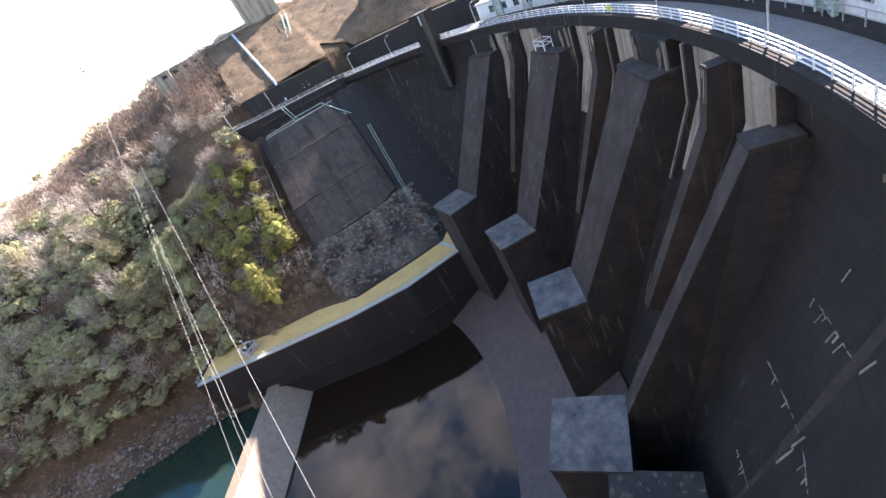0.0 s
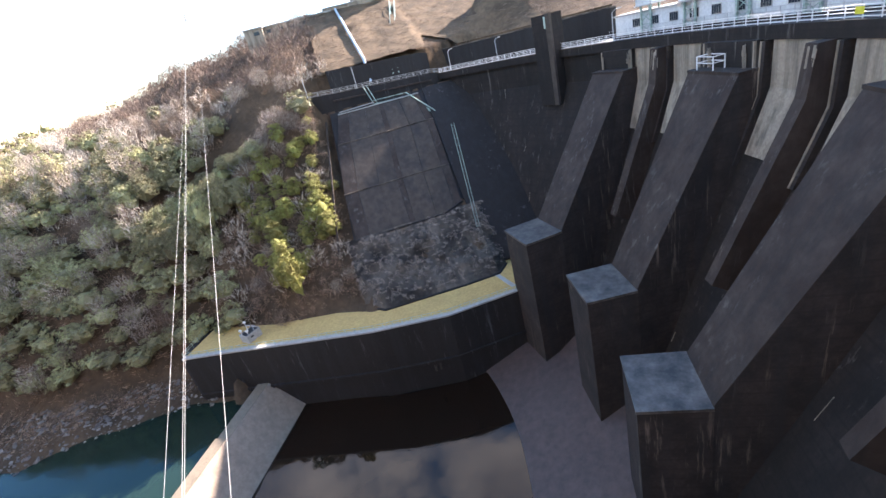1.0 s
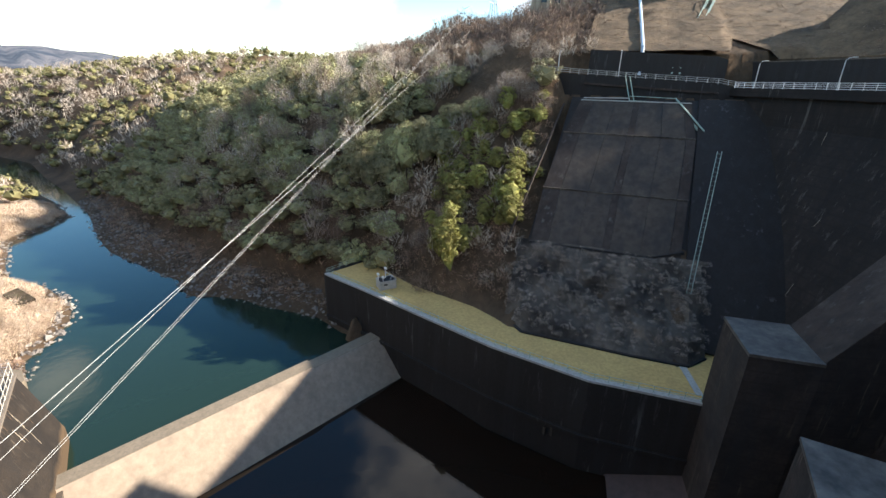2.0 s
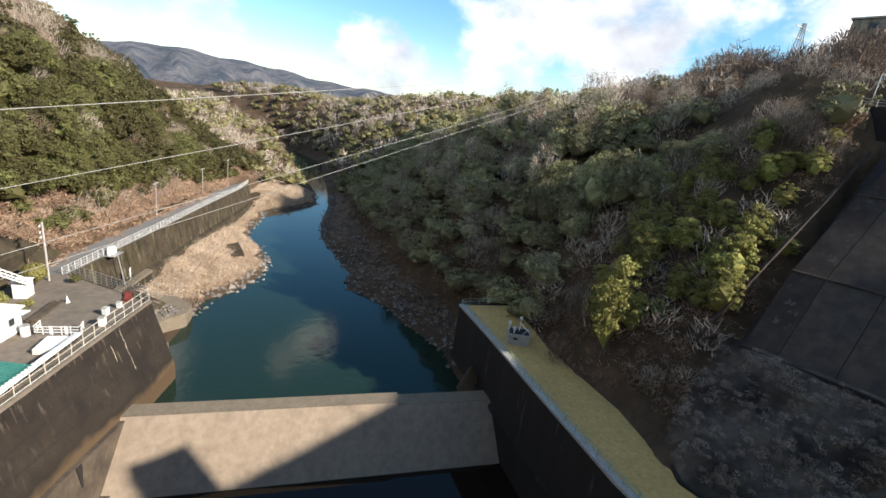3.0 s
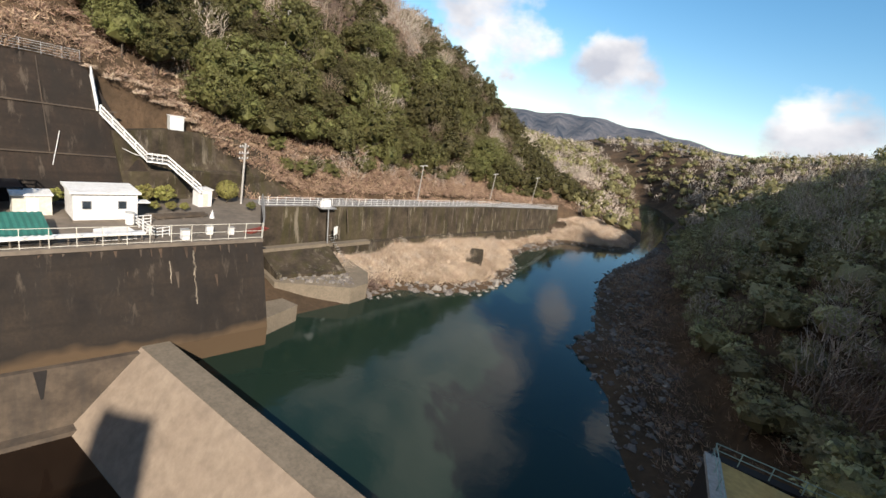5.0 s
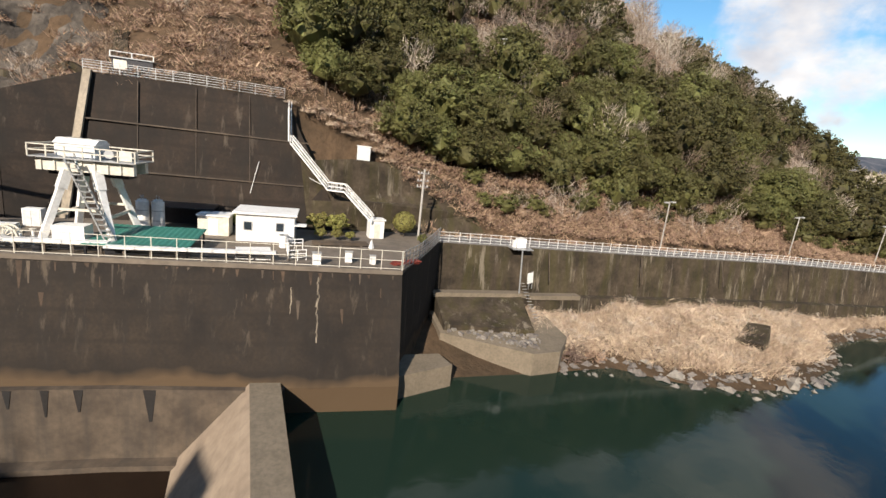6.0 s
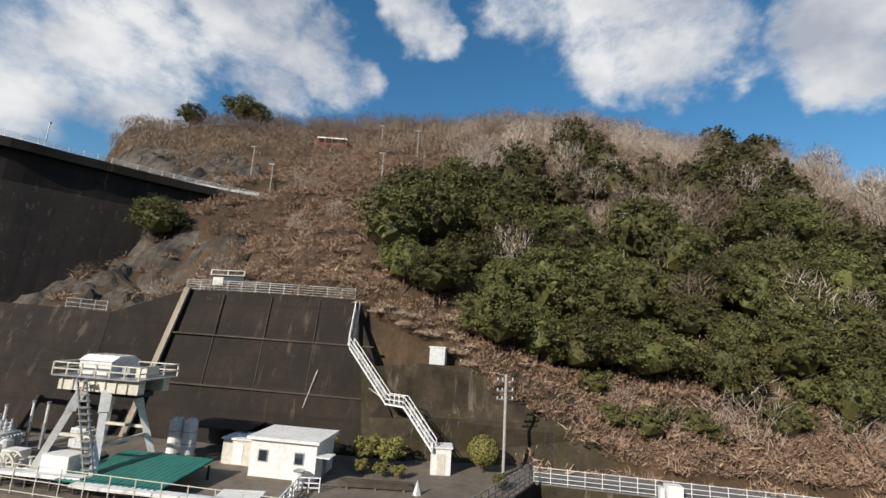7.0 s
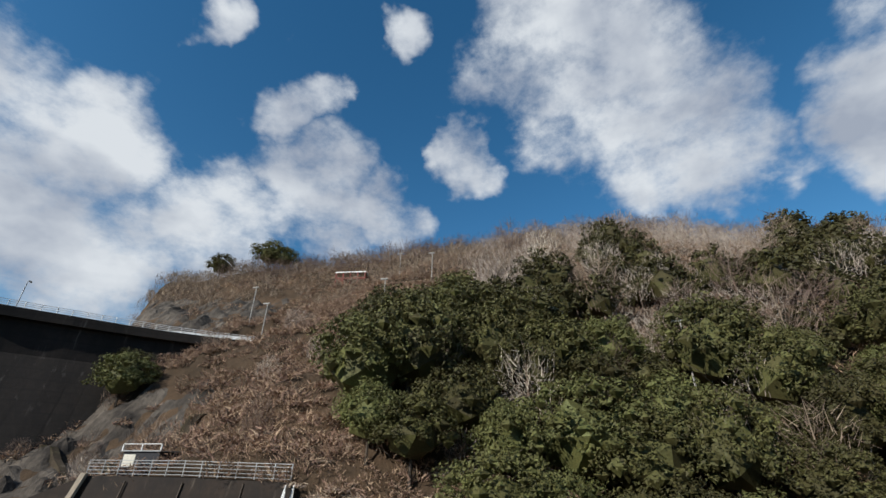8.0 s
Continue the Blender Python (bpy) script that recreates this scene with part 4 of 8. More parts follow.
for k in range(70):
    a = rs.uniform(-100.5, -121)
    z, L = rs.uniform(49.0, 51.0) if k % 3 else rs.uniform(42, 49), rs.uniform(0.3, 1.5)
    part("lime_run", Shape().bar(polar(face_r(z) + bulge(a) - 0.02, a, z), polar(face_r(z - L) + bulge(a) - 0.02, a + rs.uniform(-0.06, 0.06), z - L), rs.uniform(0.05, 0.22), 0.05), M_CHUTE, dam, "short white lime run")
for z0, z1 in ((33.2, 31.4), (31.6, 29.0), (41.0, 39.6)):
    part("lime_run", Shape().bar(polar(face_r(z0) + bulge(-104) - 0.1, -104.1, z0), polar(face_r(z1) + bulge(-104) - 0.1, -103.95, z1), 0.32, 0.06), M_CHUTE, dam, "bright white lime run on a joint")
# pale leaching below the kerb: heads of the fins and pier corners
for az, r0, half in [(a, 96.0, 0.8) for a in FINS] + [(a, 97.1, 3.6) for a in RIB_TOPS[:3]]:
    mt = radial(az)
    for k in range(14 if half < 1 else 12):
        y = rs.uniform(-half, half) if half < 1 else rs.choice((-1, 1)) * rs.uniform(half * 0.8, half)
        z, L = rs.uniform(49.6, 51.1), rs.uniform(0.6, 2.6)
        dr_ = 0.115 if half < 1 else 0.0
        part("lime_run", Shape().bar(mt @ Vector((r0 + 0.36 * (half < 1) - 0.0 * z, y, z)), mt @ Vector((r0 + 0.36 * (half < 1) - dr_ * L, y + rs.uniform(-0.1, 0.1), z - L)), rs.uniform(0.08, 0.3), 0.08), M_CHUTE, dam, "pale lime run below the kerb")
for k in range(18):
    a = rs.uniform(-56, -98) if k < 12 else rs.uniform(-24, -49)
    z = rs.uniform(10, 48)
    if a > -50:
        z = rs.uniform(22, 49)
    L = rs.uniform(0.8, 3.2)
    sh = Shape()
    w2 = rs.uniform(0.04, 0.16) * (0.6 if a > -50 else 1.0)
    pA, pB = polar(face_r(z) + bulge(a) - 0.02, a, z), polar(face_r(z - L) + bulge(a) - 0.02, a + rs.uniform(-0.25, 0.25), z - L)
    sh.bar(pA, pB, w2, 0.06)
    part("lime_run", sh, M_CHUTE, dam, "short white lime run")
# drips on the right basin wall
for k in range(14):
    t = rs.uniform(0, 1)
    x, y = 33.6 + t * 7.5, -35 - t * 14.5
    L = rs.uniform(1.2, 3.2)
    part("lime_run", Shape().bar((x - 0.25, y, 1.0 + rs.uniform(-0.8, 0.8)), (x - 0.25, y, 1.0 - L), rs.uniform(0.25, 0.6), 0.5), M_SLAB, rw, "grey lime run on the basin wall")
part("ledge", Shape().add([(x - 0.5, y, z) for z in (2.2, 1.6) for x, y in BERM_OUT] + [(x + 0.2, y, z) for z in (2.2, 1.6) for x, y in BERM_OUT],
                          [(i + 1, i, i + 7, i + 8) for i in range(6)] + [(i, i + 1, i + 15, i + 14) for i in range(6)]), M_BLACK, rw, "narrow ledge along the wall")

# ---------------------------------------------------------------- right bank
fac = thing("slope_facing", "grey concrete slope facing in three lifts with pale joints", "slope", "structure")


def on_slope(s_, w_, lift=0.0):
    x, y, _ = sw(s_ - lift * 0.7, w_)
    return (x, y, 24 + (s_ - 33.5) + lift * 0.7)


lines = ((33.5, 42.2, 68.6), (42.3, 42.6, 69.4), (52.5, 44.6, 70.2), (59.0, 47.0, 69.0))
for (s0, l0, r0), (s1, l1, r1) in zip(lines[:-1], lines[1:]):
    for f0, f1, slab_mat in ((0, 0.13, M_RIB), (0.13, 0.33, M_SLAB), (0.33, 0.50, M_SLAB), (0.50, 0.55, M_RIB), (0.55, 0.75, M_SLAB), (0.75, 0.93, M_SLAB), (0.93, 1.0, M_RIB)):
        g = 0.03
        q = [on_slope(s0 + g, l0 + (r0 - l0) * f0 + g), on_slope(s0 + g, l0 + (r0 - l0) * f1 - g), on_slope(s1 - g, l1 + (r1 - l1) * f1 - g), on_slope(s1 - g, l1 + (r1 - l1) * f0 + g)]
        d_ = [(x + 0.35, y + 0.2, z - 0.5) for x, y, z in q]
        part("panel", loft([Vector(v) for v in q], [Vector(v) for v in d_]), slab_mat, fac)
    part("joint_ledge", Shape().bar(on_slope(s1, l1, 0.1), on_slope(s1, r1, 0.1), 0.22), M_ROCKY if s1 < 55 else M_PATH, fac, "weathered ledge between two lifts")
part("toe_beam", Shape().bar(on_slope(33.3, 42, 0.1), on_slope(33.3, 64, 0.1), 0.5).bar(on_slope(33.3, 64, 0.1), on_slope(34.6, 69, 0.1), 0.5), M_BLACK, fac, "dark toe beam")
part("backing", loft([Vector(on_slope(33.2, 41.5, -0.6)), Vector(on_slope(33.2, 72.5, -0.6)), Vector(on_slope(60, 73, -0.6)), Vector(on_slope(60, 45, -0.6))], [Vector(on_slope(33.2, 41.5, -2.0)), Vector(on_slope(33.2, 72.5, -2.0)), Vector(on_slope(60, 73, -2.0)), Vector(on_slope(60, 45, -2.0))]), M_BLACK, fac, "black bedding behind the panels")
part("side_gutter", Shape().bar(on_slope(32, 37.5, 0.2), on_slope(58, 43.5, 0.2), 0.35), M_RIB, fac, "pale side gutter")
part("side_wall", loft([Vector(on_slope(22.5, 72.6, -0.2)), Vector(on_slope(32.5, 69.6, -0.2)), Vector(on_slope(60, 70.6, -0.2)), Vector(on_slope(60, 94, -0.2)), Vector(on_slope(22.5, 92, -0.2))], [Vector(on_slope(22.5, 72.6, -3)), Vector(on_slope(32.5, 69.6, -3)), Vector(on_slope(60, 70.6, -3)), Vector(on_slope(60, 94, -3)), Vector(on_slope(22.5, 92, -3))]), M_BLACK, fac, "black concrete between the facing and the dam")

# rough rock between berm and facing
nx_, ny_ = 46, 26
rv_, rf_ = [], []
for j in range(ny_):
    for i in range(nx_):
        w_ = 40 + 33 * i / (nx_ - 1)
        t = j / (ny_ - 1)
        s_lo = float(np.interp(w_, [40, 44, 62, 70, 73], [23.5, 19.2, 18.4, 18.6, 22]))
        s_ = s_lo + (33.6 - s_lo) * t
        h = 12.0 + 12.2 * t
        bumpz = noise.fractal(Vector((s_ * 0.25, w_ * 0.25, 1.7)), 1.0, 2.0, 5) * 2.0 * math.sin(math.pi * min(1, max(0, t))) ** 0.5
        x, y, _ = sw(s_ - bumpz * 0.6, w_)
        rv_.append((x, y, h + bumpz * 0.5 + 0.15))
for j in range(ny_ - 1):
    for i in range(nx_ - 1):
        k = j * nx_ + i
        rf_.append((k + 1, k, k + nx_, k + nx_ + 1))
tagged(new("rock_slope", meshed("rock_slope", rv_, rf_, M_ROCKY)), "dark rough shotcrete rock slope above the berm", "rock slope", kind="structure")
ROCK_SPOTS = rv_
kb = [sw(float(np.interp(w_, [40, 44, 62, 70, 73], [23.5, 19.2, 18.4, 18.6, 22])) - 0.2, w_, 12.1) for w_ in (40, 44, 50, 56, 62, 70, 73)]
sh = Shape()
for p, q in zip(kb[:-1], kb[1:]):
    sh.bar(p, q, 0.45, 0.6)
part("rock_kerb", sh, M_BLACK, fac, "dark kerb at the rock foot")

# bank road with its walls
RS = 62.0
road_pts = [polar(99.6, -20, 52.6), sw(RS, 74, 53.2), sw(RS, 60, 53.9), sw(RS, 47, 54.6), sw(RS + 1, 36, 55.4), sw(RS + 4, 22, 56.2), sw(RS + 10, 4, 57.0), (80, 42, 57.5), (78, 70, 57.5)]
rd = thing("bank_road", "bank road on a black retaining wall, with a pale railing", "road", "structure")
v0 = [Vector(p) for p in road_pts]
nrm = []
for i, p in enumerate(v0):
    d_ = (v0[min(i + 1, len(v0) - 1)] - v0[max(i - 1, 0)])
    nrm.append(Vector((d_.y, -d_.x, 0)).normalized())
nrm = [n_ if n_.dot(Vector((0.857, 0.514, 0))) > 0 else -n_ for n_ in nrm]
k = len(v0)


def strip(name, lo_off, hi_off, zlo, zhi, mat, label, k=k):
    sec = []
    for p, n_ in zip(v0[:k], nrm[:k]):
        a_, b_ = p + n_ * lo_off, p + n_ * hi_off
        sec.append([Vector((a_.x, a_.y, p.z + zhi)), Vector((b_.x, b_.y, p.z + zhi)), Vector((b_.x, b_.y, p.z + zlo)), Vector((a_.x, a_.y, p.z + zlo))])
    sh_ = Shape().add([q for s4 in sec for q in s4], [(4 * i + j, 4 * i + (j + 1) % 4, 4 * i + 4 + (j + 1) % 4, 4 * i + 4 + j) for i in range(k - 1) for j in range(4)] + [(0, 3, 2, 1), (4 * k - 4, 4 * k - 3, 4 * k - 2, 4 * k - 1)])
    return part(name, sh_, mat, rd, label)


strip("road_deck", 0.0, 6.5, -0.6, 0.0, M_ROAD, "grey road surface", 5)
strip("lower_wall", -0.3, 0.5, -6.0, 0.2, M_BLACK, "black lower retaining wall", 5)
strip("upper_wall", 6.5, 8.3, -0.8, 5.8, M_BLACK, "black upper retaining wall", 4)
part("beam", Shape().bar(v0[1] + Vector((-0.4, -0.2, -1.6)), v0[3] + Vector((-0.4, -0.2, -1.6)), 0.4), M_RIB, rd, "stained beam under the road")
railing("bank_railing", [tuple(p + Vector((0, 0, 0.2))) for p in v0[:5]], "pale steel railing along the bank road", 1.1, 2.0, (0.3, 0.7, 1.05), M_PATH, 0.1)
for w_ in (54, 41):
    x, y, _ = sw(RS - 0.1, w_)
    copy_thing(post, pose(x, y, 54.4, 0, 0, 30))

# grass slope above the road, with pipe and stair
nx_, ny_ = 40, 24
rv_, rf_ = [], []
for j in range(ny_):
    for i in range(nx_):
        w_ = 46 + 62 * i / (nx_ - 1)
        s_lo = 70.5 if w_ < 77.5 else math.sqrt(111.6 ** 2 - w_ ** 2)
        s_ = s_lo + (115.5 - s_lo) * j / (ny_ - 1)
        x, y, _ = sw(s_, w_)
        h = 59.6 + (s_ - 70.5) * 0.43 + noise.fractal(Vector((s_ * 0.3, w_ * 0.3, 4)), 1.0, 2.0, 4) * 0.4
        if w_ >= 77.5:
            h = max(float(ground(np.array([x]), np.array([y]))[0]), 58.0 if j == 0 else 0.0)
        rv_.append((x, y, h + 0.7))
for j in range(ny_ - 1):
    for i in range(nx_ - 1):
        q = j * nx_ + i
        rf_.append((q + 1, q, q + nx_, q + nx_ + 1))
tagged(new("grass_slope", meshed("grass_slope", rv_, rf_, M_BRACKEN, True)), "brown winter grass slope above the bank road", "grass slope", kind="structure")
GRASS_SPOTS = rv_


def upslope(s_, w_, lift=0.3):
    x, y, _ = sw(s_, w_)
    return Vector((x, y, 60.3 + (s_ - 70.5) * 0.43 + lift))


pipe = thing("drain_pipe", "pale blue drain pipe running down the grass slope", "pipe")
part("pipe", Shape().bar(sw(68.6, 58.5, 55.0), upslope(70.8, 58.5, 0.6), 0.8, None, 8).bar(upslope(70.8, 58.5, 0.6), upslope(112, 57, 0.7), 0.8, None, 8), M_BLUE, pipe, smooth=False)
gst = thing("green_stair", "pale green steel stair up the grass slope", "stair")
a_, b_ = Vector(sw(68.4, 66, 55.5)), upslope(106, 76, 0.8)
for off in (-0.8, 0.8):
    o_ = Vector((0.5, -0.85, 0)) * off
    part("stringer", Shape().bar(a_ + o_, b_ + o_, 0.3), M_GREEN, gst)
    part("handrail", Shape().bar(a_ + o_ + Vector((0, 0, 1.1)), b_ + o_ + Vector((0, 0, 1.1)), 0.14), M_GREEN, gst)
for i in range(44):
    c_ = a_ + (b_ - a_) * (i + 0.5) / 44
    part("tread", Shape().bar(c_ - Vector((0.4, -0.68, 0)), c_ + Vector((0.4, -0.68, 0)), 0.35, 0.06), M_GREEN, gst)
# green flight and walkway at the head of the facing
gf2 = thing("walkway", "pale green walkway and stair at the head of the slope facing", "stair")
p0, p1, p2, p3 = Vector(sw(59.6, 57, 50.6)), Vector(sw(59.4, 66, 50.4)), Vector(sw(53.8, 71.5, 44.6)), Vector(sw(61.6, 55.5, 54.2))
for off in (0, 1.1):
    o_ = Vector((0.43, 0.26, 0)) * off
    part("handrail", Shape().bar(p0 + o_, p1 + o_, 0.12).bar(p1 + o_, p2 + o_, 0.2), M_GREEN, gf2)
    part("stringer", Shape().bar(p0 + o_ - Vector((0, 0, 0.9)), p1 + o_ - Vector((0, 0, 0.9)), 0.15).bar(p1 + o_ - Vector((0, 0, 0.9)), p2 + o_ - Vector((0, 0, 0.9)), 0.3), M_GREEN, gf2)
part("tread_run", Shape().bar(p1 + Vector((0.2, 0.1, -0.9)), p2 + Vector((0.2, 0.1, -0.9)), 1.0, 0.1), M_GREEN, gf2)
for off in (0, 0.9):
    part("upright", Shape().bar(p0 + Vector((off * 0.5, -off * 0.85, -0.9)), p3 + Vector((off * 0.5, -off * 0.85, 0.4)), 0.14), M_GREEN, gf2)
part("pale_pipe", Shape().bar(sw(59.3, 47.5, 50.0), sw(59.5, 57, 50.2), 0.22), M_PATH, gf2, "pale drain pipe")
# long ladder in the corner
ll = thing("long_ladder", "long pale green caged ladder down the corner of the dam", "ladder")
a_, b_ = Vector((70.0, -41.6, 42.6)), Vector((57.2, -46.6, 13.4))
for off in (-0.5, 0.5):
    o_ = Vector((0.3, -0.6, 0)) * off
    part("stile", Shape().bar(a_ + o_, b_ + o_, 0.1), M_GREEN, ll)
for i in range(40):
    c_ = a_ + (b_ - a_) * (i + 0.5) / 40
    part("rung", Shape().bar(c_ - Vector((0.15, -0.3, 0)), c_ + Vector((0.15, -0.3, 0)), 0.04), M_GREEN, ll)
part("landing", Shape().bar(b_ + Vector((0, 0, -0.2)), b_ + Vector((-3.4, -1.2, -1.2)), 1.4, 0.12), M_GREEN, ll)
for off in (-0.7, 0.7):
    part("handrail", Shape().bar(b_ + Vector((0.3 * off, -off, 1.0)), b_ + Vector((-3.4 + 0.3 * off, -1.2 - off, -0.1)), 0.1), M_GREEN, ll)
part("step_path", Shape().bar((53.6, -47.9, 12.13), (46.2, -54.6, 12.13), 1.0, 0.08), M_PATH, rw, "pale stepping path across the berm")

# gauge unit at the end of the berm
gu = thing("gauge_unit", "small grey-green gauge box with instruments on the berm", "gauge box", at=pose(30.0, 1.4, 12.1, 0, 0, -12))
part("box", Shape().box(-1.75, -1.35, 0, 1.75, 1.35, 1.75), M_PATH, gu)
part("lid", Shape().box(-1.6, -1.2, 1.752, 1.6, 1.2, 1.80), M_DARKSTEEL, gu, "dark sunk top of the box")
part("rim", Shape().box(-1.78, -1.38, 1.752, 1.78, -1.2, 1.9).box(-1.78, 1.2, 1.752, 1.78, 1.38, 1.9).box(-1.78, -1.2, 1.752, -1.6, 1.2, 1.9).box(1.6, -1.2, 1.752, 1.78, 1.2, 1.9), M_PATH, gu)
part("hatch", Shape().box(-0.95, -1.40, 0.95, -0.2, -1.352, 1.3), M_DARKSTEEL, gu)
for x, y, h in ((-1.65, 0.2, 1.2), (-0.9, -0.7, 0.7), (0.1, 0.5, 2.1)):
    post_ = part("instrument_post", Shape().bar((x, y, 1.7), (x, y, 1.8 + h), 0.16, None, 8), M_WHITE, gu)
    part("camera_head", Shape().box(x - 0.2, y - 0.35, 1.75 + h, x + 0.2, y + 0.3, 2.1 + h), M_WHITE, post_)
part("arm", Shape().bar((0.1, 0.5, 3.2), (1.5, -0.4, 2.2), 0.14, None, 8), M_WHITE, gu, "white slanting stay")
part("pipe", Shape().bar((0.6, -0.8, 1.9), (1.7, 0.9, 2.05), 0.22, None, 8), M_GREY, gu)

# buildings and pylon above the slope
for cx, cy, wx, wy, h, z, rot in ((141, 2.4, 13, 9, 9.5, 80.5, 30), (132, 8, 16, 3.5, 3.0, 76.9, 30), (122, 24, 26, 4, 2.2, 76.6, 30), (112, 34, 6, 4, 3, 75.6, 30)):
    m = pose(cx, cy, z - 5, 0, 0, rot)
    ob = thing("hill_building", "flat-roofed beige building above the grass slope", "building", group="buildings above the slope", at=m)
    part("wall", Shape().box(-wy, -wx / 2, 0, wy, wx / 2, h + 5), M_CHUTE, ob)
    part("roof", Shape().box(-wy - 0.4, -wx / 2 - 0.4, h + 5, wy + 0.4, wx / 2 + 0.4, h + 5.35), M_PATH, ob)
    wn_ = Shape().box(-wy - 0.03, -0.9, 0, -wy + 0.02, 0.9, 1.1).mesh("window", M_GLASS)
    for i in range(max(1, int(wx / 4))):
        o = new("window", wn_)
        o.parent, o.location = ob, (0, -wx / 2 + 2 + i * 4, h + 5 - 2.0)
py = thing("pylon", "thin steel lattice pylon on the far ridge", "pylon", at=pose(178, 122, 66, 0, 0, 20))
for x, y in ((-3, -3), (3, -3), (3, 3), (-3, 3)):
    part("leg", Shape().bar((x, y, 0), (x * 0.15, y * 0.15, 38), 0.35), M_GREY, py)
for z in range(6, 38, 4):
    t = 1 - 0.85 * z / 38
    part("brace", Shape().bar((-3 * t, -3 * t, z), (3 * t, 3 * t, z + 3), 0.2).bar((3 * t, -3 * t, z), (-3 * t, 3 * t, z + 3), 0.2), M_GREY, py)
for z in (27, 32, 36):
    part("cross_arm", Shape().bar((-6, 0, z), (6, 0, z), 0.3), M_GREY, py)

# overhead cables across the valley


def cable_tube(sh_, pts_, rad_):
    """A round wire through the points, as one skin."""
    n_ = len(sh_.v)
    for i, p in enumerate(pts_):
        d_ = (pts_[min(i + 1, len(pts_) - 1)] - pts_[max(i - 1, 0)])
        q_ = d_.to_track_quat("Z", "Y").to_matrix()
        sh_.v += [tuple(p + q_ @ Vector((math.cos(t) * rad_, math.sin(t) * rad_, 0))) for t in (0, 1.571, 3.142, 4.712)]
    sh_.f += [(n_ + 4 * i + j, n_ + 4 * i + (j + 1) % 4, n_ + 4 * i + 4 + (j + 1) % 4, n_ + 4 * i + 4 + j) for i in range(len(pts_) - 1) for j in range(4)]


for A, B in (((105, 58.1, 79.5), (-54, -70.3, 20.2)), ((105, 60.3, 76.6), (-54, -78.0, 27.3)), ((105, 59.1, 78.5), (-54, -74.5, 22.5)), ((105, 57.3, 71.7), (-54, -84.5, 33.1))):
    A, B = Vector(A), Vector(B)
    sh = Shape()
    pts = []
    for j in range(25):
        t = j / 24
        p = A.lerp(B, t)
        p.z -= 4 * 0.5 * t * (1 - t)
        pts.append(p)
    cable_tube(sh, pts, 0.016)
    tagged(part("power_cable", sh, M_PATH), "pale overhead power cable across the valley", "cable", "power cables")

# ---------------------------------------------------------------- left bank: power station yard
YZ = 13.25


rail_pts = [(x - 0.15, y, 13.55) for x, y in LW_TOP[1:]]
railing("yard_fence", rail_pts, "rusty pale steel fence along the yard edge", 2.0, 2.0, (0.15, 1.0, 1.95), M_CREAM, 0.06)
railing("yard_fence", [(-27.5, 5.9, 13.5), (-32.0, 8.6, 13.3), (-37.5, 11.5, 13.3), (-43.2, 14.3, 13.3)], "pale mesh fence at the end of the yard", 2.0, 1.2, (0.1, 0.5, 0.9, 1.3, 1.9), M_GREY, 0.08)
duct = thing("cable_tray", "long white cable tray on short legs along the yard edge", "cable tray")
part("tray", Shape().box(-31.5, -56, YZ + 0.95, -30.7, -20, YZ + 1.2), M_WHITE, duct)
part("tray_end", Shape().box(-30.5, -20, YZ + 0.85, -29.8, -6, YZ + 1.08), M_WHITE, duct)
for i in range(25):
    y = -55.5 + i * 2.05
    x = -31.1 if y < -20 else -30.15
    part("leg", Shape().box(x - 0.06, y - 0.06, 0 + YZ, x + 0.06, y + 0.06, YZ + 0.95), M_YARD, duct)
for z in (0.35, 0.6):
    part("cable", Shape().bar((-31.2, -56, YZ + z), (-31.2, -20, YZ + z), 0.1, None, 6).bar((-30.2, -20, YZ + z), (-30.2, -7, YZ + z), 0.1, None, 6), M_DARKSTEEL, duct)

house = thing("control_hut", "white flat-roofed control hut with two small windows", "hut", at=pose(-37.4, -7.6, YZ, 0, 0, -1.5))
part("wall", Shape().box(-4.2, -3.0, 0, 0, 3.0, 3.3), M_WHITE, house)
part("roof", Shape().box(-4.5, -3.3, 3.3, 0.35, 3.3, 3.55), M_WHITE, house)
part("plinth", Shape().box(-4.25, -3.05, 0, 0.05, 3.05, 0.25), M_YARD, house)
for y in (-1.8, 1.5):
    wdw = part("window", Shape().box(-0.02, y - 0.45, 1.5, 0.05, y + 0.45, 2.5), M_GREY, house)
    part("pane", Shape().box(0.05, y - 0.36, 1.58, 0.062, y + 0.36, 2.42), M_GLASS, wdw)
part("door", Shape().box(-2.6, 3.0, 0.05, -1.6, 3.05, 2.1), M_GREY, house)
part("canopy", Shape().box(-1.2, 3.0, 2.25, 0.2, 4.3, 2.35), M_WHITE, house)
hut2 = thing("equipment_shed", "low cream equipment shed beside the control hut", "shed", at=pose(-40.6, -13.4, YZ, 0, 0, -2))
part("wall", Shape().box(-2.4, -1.6, 0, 0, 1.6, 2.2), M_CREAM, hut2)
part("roof", Shape().box(-2.6, -1.75, 2.2, 0.15, 1.75, 2.36), M_WHITE, hut2)
part("door", Shape().box(0.0, -0.5, 0.05, 0.04, 0.5, 1.9), M_WHITE, hut2)
hut3 = thing("stair_hut", "small white hut at the foot of the hillside stair", "hut", at=pose(-43.2, 5.6, YZ, 0, 0, 8))
part("wall", Shape().box(-1.6, -0.95, 0, 0, 0.95, 2.4), M_WHITE, hut3)
part("roof", Shape().box(-1.75, -1.1, 2.4, 0.15, 1.1, 2.55), M_WHITE, hut3)
part("door", Shape().box(0, -0.4, 0.05, 0.04, 0.4, 1.95), M_CREAM, hut3)

